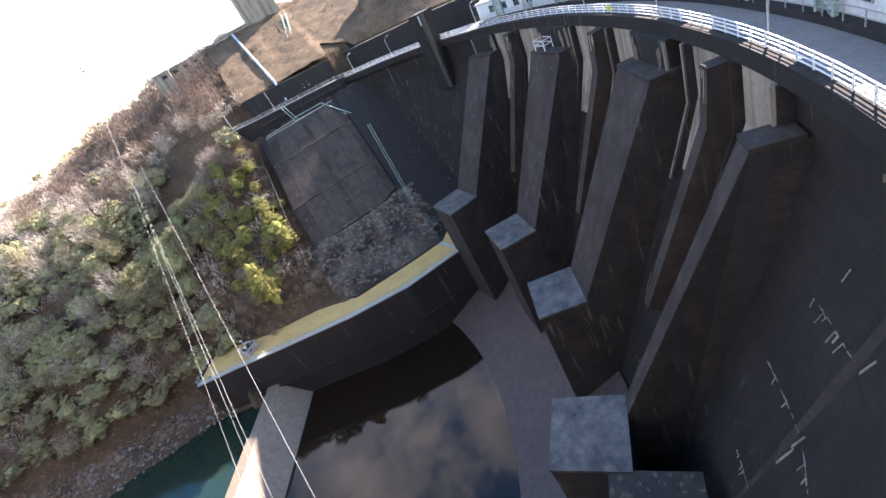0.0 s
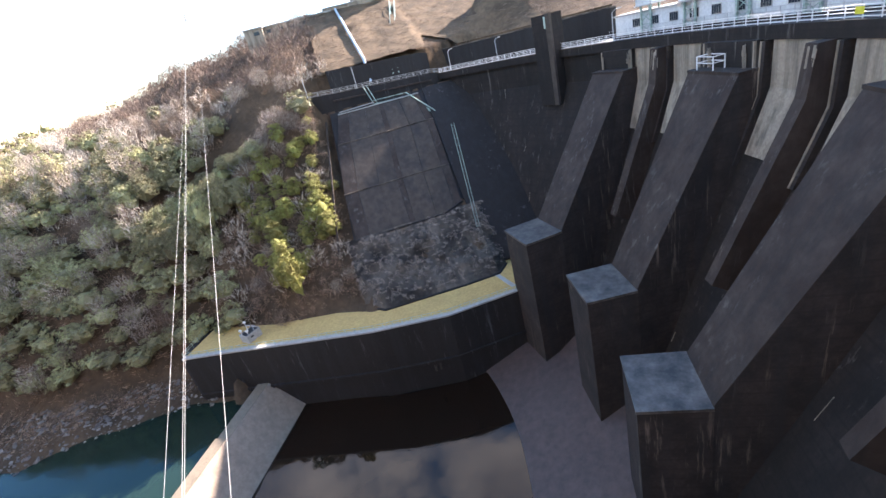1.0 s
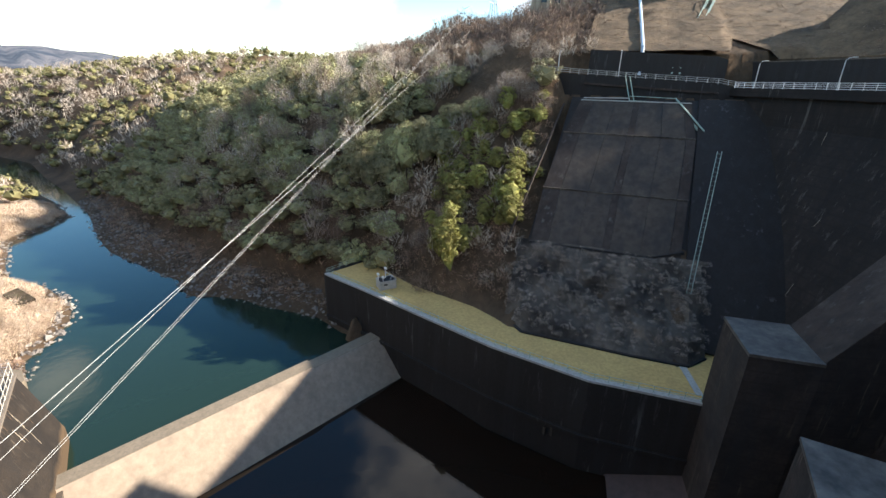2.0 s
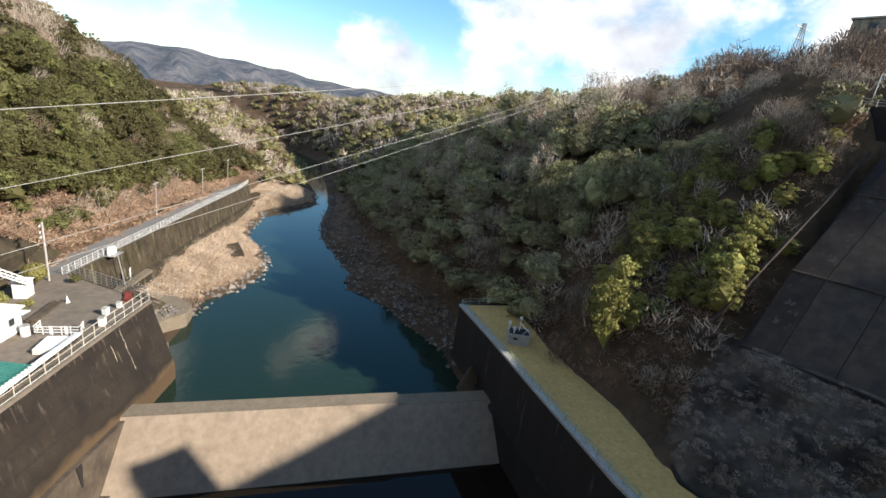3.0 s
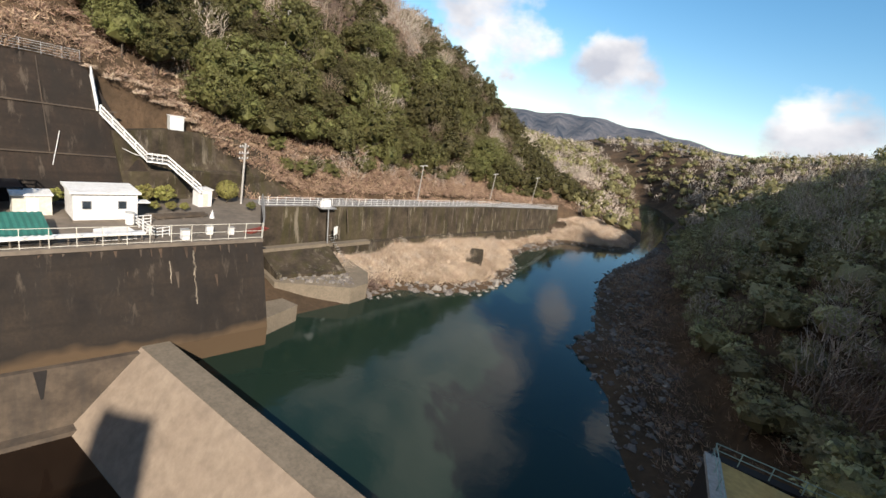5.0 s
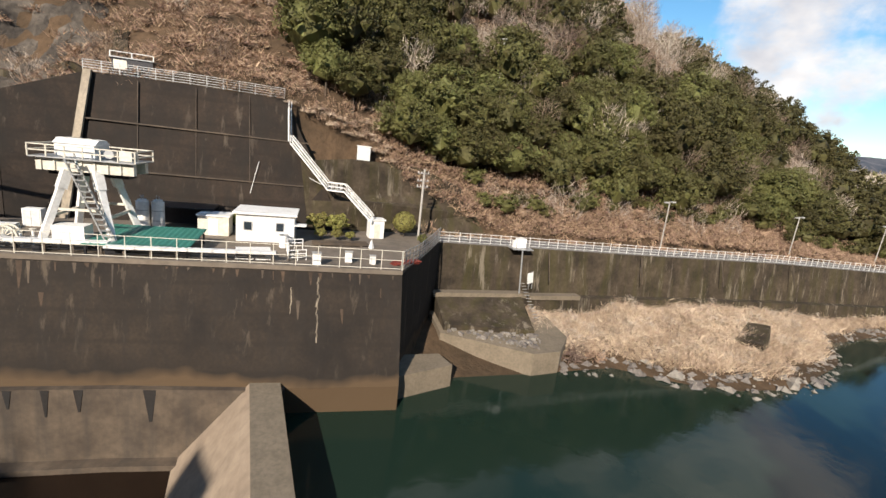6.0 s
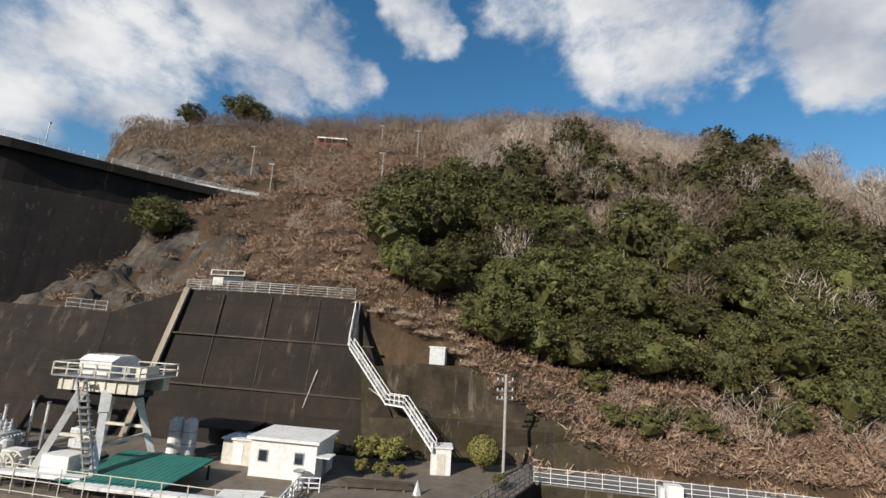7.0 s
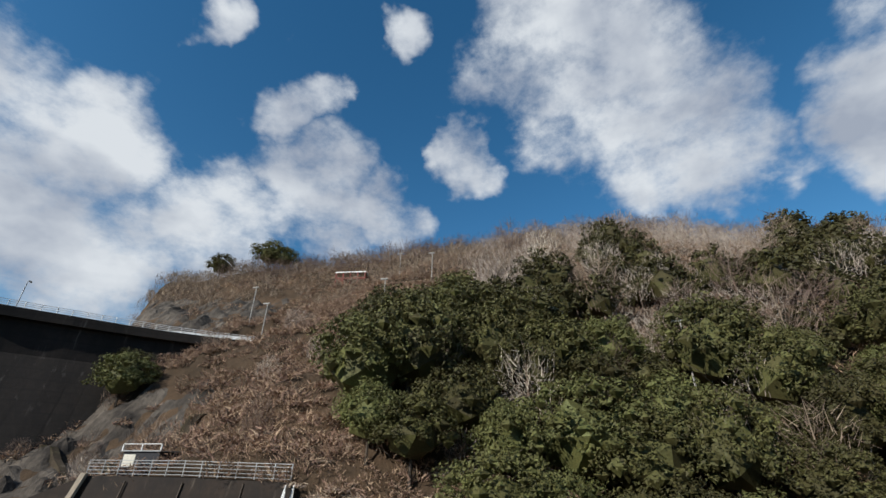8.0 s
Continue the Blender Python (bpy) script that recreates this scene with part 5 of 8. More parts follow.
# gantry crane
gc = thing("gantry_crane", "cream-white gantry crane with splayed legs and a covered hoist", "crane", at=pose(-34.8, -22.5, YZ, 0, 0, -2))
for y in (-2.7, 2.7):
    part("sill_beam", Shape().box(-3.4, y - 0.3, 0.3, 3.4, y + 0.3, 0.85), M_CREAM, gc)
    for x in (-3.0, 3.0):
        part("leg", Shape().bar((x, y, 0.8), (x * 0.5, y * 0.42, 7.0), 0.5).bar((x * 0.62, y * 0.56, 5.4), (x * 0.5, y * 0.42, 7.0), 0.7), M_WHITE, gc)
        part("wheel_truck", Shape().box(x - 0.7, y - 0.4, 0, x + 0.7, y + 0.4, 0.5), M_DARKSTEEL, gc)
    part("tie", Shape().bar((-2.4, y * 0.8, 3.0), (2.4, y * 0.8, 3.0), 0.22), M_CREAM, gc)
for x in (-2.2, 2.2):
    part("portal_tie", Shape().bar((x, -1.9, 3.6), (x, 1.9, 3.6), 0.22), M_CREAM, gc)
    part("girder", Shape().box(x * 0.62 - 0.35, -3.3, 6.9, x * 0.62 + 0.35, 4.1, 8.0), M_CREAM, gc)
for i in range(7):
    y = -2.9 + i
    part("stiffener", Shape().box(1.71, y - 0.06, 6.95, 1.83, y + 0.06, 7.9), M_CREAM, gc)
part("trolley_rail", Shape().box(-0.9, -2.8, 6.5, 0.9, 3.4, 6.9), M_DARKSTEEL, gc)
part("walkway", Shape().box(-2.2, -3.6, 8.0, 2.2, 4.4, 8.1), M_GREY, gc)
hood = part("hood", Shape().box(-1.4, -2.0, 8.1, 1.4, 1.0, 9.3).add([(-1.5, -2.1, 9.3), (1.5, -2.1, 9.3), (1.5, 1.1, 9.3), (-1.5, 1.1, 9.3), (-0.7, -2.1, 9.75), (0.7, -2.1, 9.75), (0.7, 1.1, 9.75), (-0.7, 1.1, 9.75)], [(4, 5, 6, 7), (0, 4, 7, 3), (1, 2, 6, 5), (0, 1, 5, 4), (3, 7, 6, 2), (3, 2, 1, 0)]), M_WHITE, gc, "white hoist hood with a chamfered roof")
for y in (-1.6, -0.9, -0.2, 0.5):
    part("roof_rib", Shape().box(-0.72, y - 0.05, 9.74, 0.72, y + 0.05, 9.8), M_CREAM, hood)
part("motor", Shape().bar((-0.6, 1.8, 8.6), (0.7, 1.8, 8.6), 0.8, None, 12), M_GREY, gc)
part("winch_box", Shape().box(-1.0, 2.5, 8.1, 0.4, 3.5, 8.9), M_CREAM, gc)
for z in (8.6, 9.1):
    part("handrail", Shape().bar((-2.15, -3.6, z), (2.15, -3.6, z), 0.1).bar((2.15, -3.6, z), (2.15, 4.4, z), 0.1).bar((-2.15, -3.6, z), (-2.15, 4.4, z), 0.1).bar((-2.15, 4.4, z), (2.15, 4.4, z), 0.1), M_CREAM, gc)
for i in range(7):
    y = -3.6 + i * 8 / 6
    for x in (-2.15, 2.15):
        part("rail_post", Shape().bar((x, y, 8.05), (x, y, 9.12), 0.1), M_CREAM, gc)
st_a, st_b = Vector((3.3, 2.9, 0.4)), Vector((2.5, -0.4, 8.0))
part("stair", Shape().bar(st_a + Vector((0, -0.4, 0)), st_b + Vector((0, -0.4, 0)), 0.12).bar(st_a + Vector((0, 0.4, 0)), st_b + Vector((0, 0.4, 0)), 0.12), M_GREY, gc, "steep steel access ladder")
for i in range(16):
    c_ = st_a.lerp(st_b, (i + 0.5) / 16)
    part("tread", Shape().box(c_.x - 0.25, c_.y - 0.4, c_.z - 0.03, c_.x + 0.25, c_.y + 0.4, c_.z + 0.03), M_GREY, gc)
part("panel_box", Shape().box(1.6, -1.8, 0.9, 3.2, 0.6, 2.3), M_WHITE, gc)

# cable reel, tanks and pipework beside the crane
reel = thing("cable_reel", "cream spoked cable reel at the foot of the crane", "cable reel", at=pose(-32.4, -28.0, YZ))
for x in (-0.35, 0.35):
    for k in range(12):
        a0, a1 = k * math.pi / 6, (k + 1) * math.pi / 6
        part("rim", Shape().bar((x, 0.95 * math.cos(a0), 1.05 + 0.95 * math.sin(a0)), (x, 0.95 * math.cos(a1), 1.05 + 0.95 * math.sin(a1)), 0.14), M_CREAM, reel)
        part("spoke", Shape().bar((x, 0, 1.05), (x, 0.9 * math.cos(a0), 1.05 + 0.9 * math.sin(a0)), 0.07), M_CREAM, reel)
part("hub", Shape().bar((-0.45, 0, 1.05), (0.45, 0, 1.05), 0.5, None, 12), M_GREY, reel)
part("cradle", Shape().box(-0.5, -0.7, 0, 0.5, 0.7, 0.12), M_DARKSTEEL, reel)
tank = thing("upright_tank", "tall white upright tank with a domed top in the yard", "tank", group="upright tanks", at=pose(-41.6, -20.6, YZ))
part("shell", Shape().bar((0, 0, 0.3), (0, 0, 3.3), 1.25, None, 14).bar((0, 0, 3.3), (0, 0, 3.5), 0.9, None, 14), M_WHITE, tank)
part("base", Shape().box(-0.75, -0.75, 0, 0.75, 0.75, 0.3), M_YARD, tank)
for z in (1.2, 2.3):
    part("band", Shape().bar((0, 0, z), (0, 0, z + 0.08), 1.31, None, 14), M_GREY, tank)
for k in (-0.3, 0.3):
    part("vent", Shape().bar((k, 0, 3.45), (k, 0, 4.0), 0.1, None, 8), M_GREY, tank)
copy_thing(tank, pose(-41.6, -19.1, YZ, 0, 0, 40))
for x, y, k in ((-33.4, -30.6, 20), (-35.2, -31.6, 65)):
    copy_thing(tank, pose(x, y, YZ, 0, 0, k) @ Matrix.Diagonal((0.75, 0.75, 0.6, 1)))
pw = thing("pipework", "cluster of white valves and pipes on the yard", "pipework", at=pose(-32.6, -25.3, YZ))
part("manifold", Shape().bar((0, -2.2, 0.7), (0, 2.2, 0.7), 0.35, None, 10), M_WHITE, pw)
for i in range(5):
    y = -1.8 + 0.9 * i
    part("riser", Shape().bar((0, y, 0.0), (0, y, 1.3 + 0.25 * (i % 2)), 0.2, None, 8), M_WHITE, pw)
    part("flange", Shape().bar((0, y, 0.95), (0, y, 1.08), 0.42, None, 10), M_GREY, pw)
    part("hand_wheel", Shape().bar((0, y, 1.42 + 0.25 * (i % 2)), (0, y, 1.48 + 0.25 * (i % 2)), 0.5, None, 10), M_CREAM, pw)

# teal sheet over a pit, stacked sheets
cov = thing("pit_roof", "low teal corrugated sheet roof over a pit", "roof", at=pose(-33.6, -17.6, YZ, 0, 0, -2))
sh = Shape()
n_c = 34
for i in range(n_c + 1):
    y = -4.2 + 8.4 * i / n_c
    z = 1.05 + (0.05 if i % 2 else 0.0)
    sh.v += [(-3.2, y, z + 0.5), (3.2, y, z), (-3.2, y, z + 0.38), (3.2, y, z - 0.12)]
for i in range(n_c):
    a_ = 4 * i
    sh.f += [(a_ + 1, a_ + 5, a_ + 4, a_), (a_ + 2, a_ + 6, a_ + 7, a_ + 3), (a_ + 1, a_ + 3, a_ + 7, a_ + 5), (a_, a_ + 4, a_ + 6, a_ + 2)]
part("sheeting", sh, M_TEAL, cov)
for x in (-2.9, 2.9):
    for y in (-4.0, 4.0):
        part("post", Shape().bar((x, y, 0), (x, y, 1.1), 0.16), M_DARKSTEEL, cov)
pile = thing("sheet_pile", "loose stack of pale sheets on the yard", "stack", at=pose(-31.9, -8.2, YZ, 0, 0, 8))
for i in range(5):
    part("sheet", Shape().box(-1.1, -1.6, 0.16 * i, 1.1, 1.6, 0.16 * i + 0.11, pose(0, 0, 0, 0, 0, (i * 37) % 9 - 4)), M_WHITE, pile)
rs = random.Random(11)


def transformer(at, label):
    o = thing("transformer", label, "transformer", group="switchyard transformers", at=at)
    part("tank", Shape().box(-0.9, -0.7, 0.25, 0.9, 0.7, 2.2), M_PALE, o)
    for i in range(6):
        part("fin", Shape().box(-0.8 + i * 0.3, 0.7, 0.5, -0.72 + i * 0.3, 1.05, 2.0), M_PALE, o)
    part("base", Shape().box(-1.1, -0.9, 0, 1.1, 0.9, 0.25), M_YARD, o)
    for x in (-0.5, 0, 0.5):
        b = part("bushing", Shape().bar((x, 0, 2.2), (x, 0, 3.2), 0.14, None, 8), M_WHITE, o)
        part("shed_ring", Shape().bar((x, 0, 2.5), (x, 0, 2.6), 0.34, None, 8).bar((x, 0, 2.85), (x, 0, 2.95), 0.3, None, 8), M_WHITE, b)
    return o


tr = transformer(pose(-36.5, -33.5, YZ), "grey-white transformer with porcelain bushings in the yard")
for x, y, r in ((-38.6, -36.6, 10), (-36.0, -37.5, 0), (-38.8, -40.4, 5), (-36.2, -42.0, 0)):
    copy_thing(tr, pose(x, y, YZ, 0, 0, r))
cab = thing("cabinet", "grey-white electrical cabinet in the yard", "cabinet", group="yard cabinets", at=pose(-33.8, -34.5, YZ))
part("body", Shape().box(-0.5, -0.8, 0.1, 0.5, 0.8, 1.9), M_WHITE, cab)
part("door", Shape().box(0.5, -0.7, 0.2, 0.54, -0.03, 1.8).box(0.5, 0.03, 0.2, 0.54, 0.7, 1.8), M_PALE, cab)
part("base", Shape().box(-0.55, -0.85, 0, 0.55, 0.85, 0.1), M_YARD, cab)
for x, y in ((-33.6, -38.2), (-33.8, -41.0), (-34.0, -44.5), (-41.2, -30.2), (-33.5, -28.6)):
    copy_thing(cab, pose(x, y, YZ, 0, 0, rs.uniform(-4, 4)))
for k_, (x, y) in enumerate(((-38.0, -46), (-35.5, -46), (-38.0, -51), (-35.5, -51), (-35.0, -34.8), (-35.0, -36.0), (-35.0, -37.2), (-37.4, -34.8), (-37.4, -36.0), (-37.4, -37.2), (-39.8, -33.0), (-39.8, -34.6), (-33.8, -32.4))):
    o = thing("insulator_post", "white porcelain insulator on a steel stand", "insulator", group="switchyard insulators", at=pose(x, y, YZ))
    part("stand", Shape().bar((0, 0, 0), (0, 0, 2.4), 0.22), M_GREY, o)
    part("porcelain", Shape().bar((0, 0, 2.4), (0, 0, 4.2), 0.24, None, 8), M_WHITE, o)
    part("cap", Shape().bar((0, 0, 4.2), (0, 0, 4.35), 0.36, None, 8), M_GREY, o)
gan = thing("line_gantry", "slender steel line gantry in the switchyard", "gantry")
for y in (-38, -46):
    part("column", Shape().bar((-35, y, YZ), (-35, y, YZ + 10.5), 0.35), M_GREY, gan)
part("beam", Shape().bar((-35, -38, YZ + 10), (-35, -46, YZ + 10), 0.4), M_GREY, gan)
part("beam_low", Shape().bar((-35, -38, YZ + 6.5), (-35, -46, YZ + 6.5), 0.25), M_GREY, gan)
enc = thing("pit_railing", "white steel railing with two solid panels round a yard pit", "railing")
for a_, b_ in (((-35.7, -5.3), (-30.8, -4.8)), ((-30.8, -4.8), (-31.3, -3.2)), ((-35.7, -5.3), (-36.0, -3.6))):
    a_, b_ = Vector((*a_, YZ)), Vector((*b_, YZ))
    for h in (0.35, 0.7, 1.1):
        part("rail", Shape().bar(a_ + Vector((0, 0, h)), b_ + Vector((0, 0, h)), 0.08), M_WHITE, enc)
    n_ = max(1, round((b_ - a_).length / 0.9))
    for i in range(n_ + 1):
        part("post", Shape().bar(a_.lerp(b_, i / n_), a_.lerp(b_, i / n_) + Vector((0, 0, 1.15)), 0.08), M_WHITE, enc)
for x_, y_ in ((-33.9, -5.05), (-32.3, -4.9)):
    part("panel", Shape().box(x_ - 0.17, y_ - 0.05, YZ + 0.05, x_ + 0.17, y_ + 0.05, YZ + 1.15), M_WHITE, enc)
drum = thing("white_drum", "white upright drum beside the pit railing", "drum", at=pose(-36.4, -5.6, YZ))
part("shell", Shape().bar((0, 0, 0), (0, 0, 1.35), 0.95, None, 14), M_WHITE, drum)
part("rim", Shape().bar((0, 0, 1.35), (0, 0, 1.42), 1.0, None, 14), M_GREY, drum)
bench = thing("timber_rack", "long dark rack of stained timbers lying on the yard", "rack", at=pose(-38.2, 0.6, YZ, 0, 0, 6))
for i in range(4):
    part("timber", Shape().box(-0.5 + i * 0.26, -3.2 + 0.1 * (i % 2), 0.14, -0.28 + i * 0.26, 3.2 - 0.2 * (i % 3), 0.52 - 0.05 * (i % 2)), M_LTIDE, bench)
for y_ in (-2.4, 0, 2.4):
    part("bearer", Shape().box(-0.6, y_ - 0.1, 0, 0.6, y_ + 0.1, 0.14), M_YARD, bench)
for x_, y_, k_ in ((-30.9, 1.0, 1.0), (-30.4, 3.4, 0.85), (-29.6, -2.2, 1.1)):
    o = thing("marker_box", "small white box beside the yard fence", "box", group="fence boxes", at=pose(x_, y_, YZ, 0, 0, x_ * 9) @ Matrix.Diagonal((k_, k_, k_, 1)))
    part("body", Shape().box(-0.35, -0.3, 0.1, 0.35, 0.3, 1.1), M_WHITE, o)
    part("lid", Shape().box(-0.4, -0.35, 1.1, 0.4, 0.35, 1.18), M_PATH, o)
    part("foot", Shape().box(-0.3, -0.25, 0, 0.3, 0.25, 0.1), M_YARD, o)
tarp = thing("rusty_plates", "rusty red plates piled by the yard fence", "plates", at=pose(-31.2, 7.0, YZ, 0, 0, 24))
for i in range(4):
    part("plate", Shape().box(-0.5, -1.6, 0.09 * i, 0.5, 1.6, 0.09 * i + 0.07, pose(0.08 * i, 0.1 * (i % 2), 0, 0, 0, 5 * (i % 3) - 4)), M_RED, tarp)
mark = thing("cone_marker", "white conical marker on the yard", "marker", at=pose(-37.6, 4.2, YZ))
part("cone", Shape().add([(0.35 * math.cos(i), 0.35 * math.sin(i), 0) for i in (0, 1.57, 3.14, 4.71)] + [(0, 0, 1.2)], [(0, 1, 4), (1, 2, 4), (2, 3, 4), (3, 0, 4), (3, 2, 1, 0)]), M_WHITE, mark)
pit = thing("dark_store", "dark open lean-to store against the hillside wall", "store", at=pose(-44.2, -17.0, YZ))
part("roof", Shape().box(-2.4, -3.2, 2.5, 1.6, 3.2, 2.65), M_DARKSTEEL, pit)
part("back", Shape().box(-2.4, -3.2, 0, -2.2, 3.2, 2.5), M_DARKSTEEL, pit)
for y in (-3.1, 3.1):
    part("post", Shape().bar((1.5, y, 0), (1.5, y, 2.5), 0.14), M_DARKSTEEL, pit)

# hillside walls
hw = thing("hillside_wall", "high brown stained retaining wall in three lifts behind the yard", "retaining wall", "structure")


def lifts(p_top, p_bot, levels, parent, mat):
    """A battered wall cut into lifts that step out a little."""
    for i, (f0, f1) in enumerate(zip(levels[:-1], levels[1:])):
        a_ = [Vector(t).lerp(Vector(b), f0) for t, b in zip(p_top, p_bot)]
        b_ = [Vector(t).lerp(Vector(b), f1) for t, b in zip(p_top, p_bot)]
        step = Vector((0.14 * i, 0, 0))
        q = [v + step for v in a_ + b_[::-1]]
        part("lift", loft(q, [v + Vector((-2.5, 0, -0.2)) for v in q]), mat, parent)


lifts([(-51.4, -29, 30), (-51.2, -18, 30), (-51.0, -6.6, 29.8)], [(-46.8, -30, 12.9), (-46.8, -16, 12.9), (-46.8, 1.8, 12.9)], (0, 0.32, 0.66, 1.0), hw, M_HWALL)
lifts([(-49.0, -36.6, 26.6), (-51.6, -29.1, 30)], [(-44.6, -34.4, 12.9), (-46.9, -30.1, 12.9)], (0, 0.5, 1.0), hw, M_HWALL)
lifts([(-48.4, -52, 27.0), (-49.05, -36.7, 26.6)], [(-43.6, -54, 12.9), (-44.65, -34.5, 12.9)], (0, 0.45, 1.0), hw, M_HWALL)
dr = []
for f in (0, 0.34, 0.67, 1.0):
    dr.append(Vector((-51.3, -28.6, 30.1)).lerp(Vector((-46.2, -29.8, 13.0)), f) + Vector((0.25, 0, 0.1)))
sh = Shape()
for p, q in zip(dr[:-1], dr[1:]):
    sh.bar(p, q, 0.9, 0.25)
part("drain", sh, M_CHUTE, hw, "pale concrete drain channel down the wall")
for y0, z0, y1, z1 in ((-9.5, 21.5, -10.4, 17.5), (-3.6, 20.2, -1.8, 19.4), (-1.8, 19.4, -1.2, 19.3)):
    x = -51.2 + (30 - z0) * 0.258 + 0.5
    part("white_pipe", Shape().bar((x, y0, z0), (x + 0.9, y1, z1), 0.07, None, 6), M_WHITE, hw, "white drain pipe on the wall")
on_wall = lambda y_, z_: (-51.2 + (30 - z_) * 0.258 + 0.12, y_, z_)
for pts_ in (((-6.4, 17.6), (-6.7, 16.4), (-7.4, 15.3), (-7.3, 14.2)), ((-9.6, 15.0), (-10.3, 13.8), (-10.6, 13.0)), ((-3.6, 17.0), (-3.5, 16.2), (-2.9, 16.0), (-2.6, 15.4), (-1.2, 15.2)), ((-4.6, 17.6), (-2.6, 17.4), (-2.4, 16.8)), ((-16.5, 15.6), (-16.4, 13.0))):
    sh = Shape()
    for p, q in zip(pts_[:-1], pts_[1:]):
        sh.bar(on_wall(*p), on_wall(*q), 0.11, None, 6)
    part("white_pipe", sh, M_WHITE, hw, "white drain pipe on the wall")
for y_ in (-23.5, -17.2, -11.0):
    part("joint", Shape().bar(on_wall(y_, 29.6), on_wall(y_ + 0.7, 13.2), 0.07, 0.2), M_LTIDE, hw, "pale vertical joint in the wall")
for z_ in (24.4, 18.8):
    part("ledge", Shape().bar((-51.0 + (30 - z_) * 0.258, -29.2, z_ + 0.25), (-51.0 + (30 - z_) * 0.258, -3.5, z_), 0.34, 0.16), M_LTIDE, hw, "narrow pale ledge between wall lifts")
railing("wall_fence", [(-51.9, -29.4, 30.1), (-51.6, -18, 30.1), (-51.4, -6.8, 29.9)], "grey steel fence along the wall head", 1.3, 1.9, (0.1, 0.4, 0.7, 1.0, 1.25), M_GREY, 0.07)
railing("wall_fence", [(-49.6, -43.6, 26.9), (-49.9, -38.2, 26.7)], "grey steel fence on the lower wall head", 1.2, 1.9, (0.1, 0.6, 1.15), M_GREY, 0.07)

lw2 = thing("mossy_wall", "lower mossy retaining wall beside the hillside stair", "retaining wall", "structure")
lifts([(-48.2, -4.4, 22.2), (-49.2, 2.4, 23.0), (-52.0, 12.6, 22.6), (-53.0, 20, 20.0)], [(-46.7, -3.0, 12.9), (-46.2, 5.5, 12.9), (-48.6, 14.0, 12.9), (-50.0, 24, 12.9)], (0, 0.55, 1.0), lw2, M_MOSSWALL)
wb = thing("meter_box", "pale blue-white meter box on a ledge of the hillside", "box", at=pose(-50.6, 4.0, 22.9, 0, 0, -5))
part("box", Shape().box(-0.7, -0.9, 0, 0.7, 0.9, 1.9), M_PALE, wb)
part("lid", Shape().box(-0.8, -1.0, 1.9, 0.8, 1.0, 2.0), M_WHITE, wb)
ws = thing("hillside_stair", "white steel stair down the hillside wall in two flights", "stair")
flights = [((-50.6, -6.0, 28.6), (-48.6, -5.8, 24.5)), ((-48.4, -5.6, 24.3), (-47.2, -0.8, 18.9)), ((-47.2, -0.8, 18.8), (-46.2, 1.4, 18.8)), ((-46.2, 1.4, 18.8), (-43.6, 4.9, 15.4))]
for a_, b_ in flights:
    a_, b_ = Vector(a_), Vector(b_)
    for off in (-0.45, 0.45):
        o_ = Vector((0.9, -0.3, 0)) * off + Vector((0.5, 0, 0))
        part("stringer", Shape().bar(a_ + o_, b_ + o_, 0.16), M_WHITE, ws)
        for h in (0.5, 1.0):
            part("handrail", Shape().bar(a_ + o_ + Vector((0, 0, h)), b_ + o_ + Vector((0, 0, h)), 0.08), M_WHITE, ws)
        for i in range(5):
            c_ = a_.lerp(b_, i / 4) + o_
            part("rail_post", Shape().bar(c_, c_ + Vector((0, 0, 1.0)), 0.07), M_WHITE, ws)
    n_s = 12
    for i in range(n_s):
        c_ = a_.lerp(b_, (i + 0.5) / n_s) + Vector((0.5, 0, 0))
        part("tread", Shape().box(c_.x - 0.4, c_.y - 0.14, c_.z - 0.03, c_.x + 0.4, c_.y + 0.14, c_.z + 0.03), M_GREY, ws)
vh = thing("vent_house", "small dark vent house with white railings on the wall head", "hut", at=pose(-54.4, -24.6, 30.4, 0, 0, 0) @ Matrix.Diagonal((1, 1, 0.68, 1)))
part("wall", Shape().box(-1.5, -2.2, -3, 1.5, 2.2, 2.6), M_DARKSTEEL, vh)
part("panel", Shape().box(1.5, -2.0, 0.6, 1.55, -0.6, 2.2), M_CREAM, vh)
part("roof", Shape().box(-1.7, -2.4, 2.6, 1.7, 2.4, 2.75), M_GREY, vh)
part("rail", Shape().bar((1.6, -2.3, 3.6), (1.6, 2.3, 3.6), 0.1).bar((1.6, -2.3, 2.7), (1.6, -2.3, 3.6), 0.1).bar((1.6, 2.3, 2.7), (1.6, 2.3, 3.6), 0.1).bar((1.6, 0, 2.7), (1.6, 0, 3.6), 0.1), M_WHITE, vh)
ms = thing("hillside_steps", "mossy concrete steps up the hillside", "steps")
for i in range(22):
    t = i / 21
    x, y = -55.5 - 9.5 * t, -27.5 - 2.0 * t
    z = float(ground(np.array([x]), np.array([y]))[0])
    part("step", Shape().box(x - 0.35, y - 0.9, z - 0.6, x + 0.35, y + 0.9, z + 0.35), M_MOSSWALL, ms)
wt = [(-56 - 1.0 * i, -30 - 2.6 * i) for i in range(13)]
sh = Shape()
zz = [float(ground(np.array([x]), np.array([y]))[0]) + 0.3 for x, y in wt]
for (p, z), (q, z2) in zip(zip(wt[:-1], zz[:-1]), zip(wt[1:], zz[1:])):
    sh.bar((*p, z), (*q, z2), 0.8, 0.9)
tagged(part("hillside_gutter", sh, M_MOSSWALL), "dark mossy gutter across the hillside", "gutter", kind="structure")

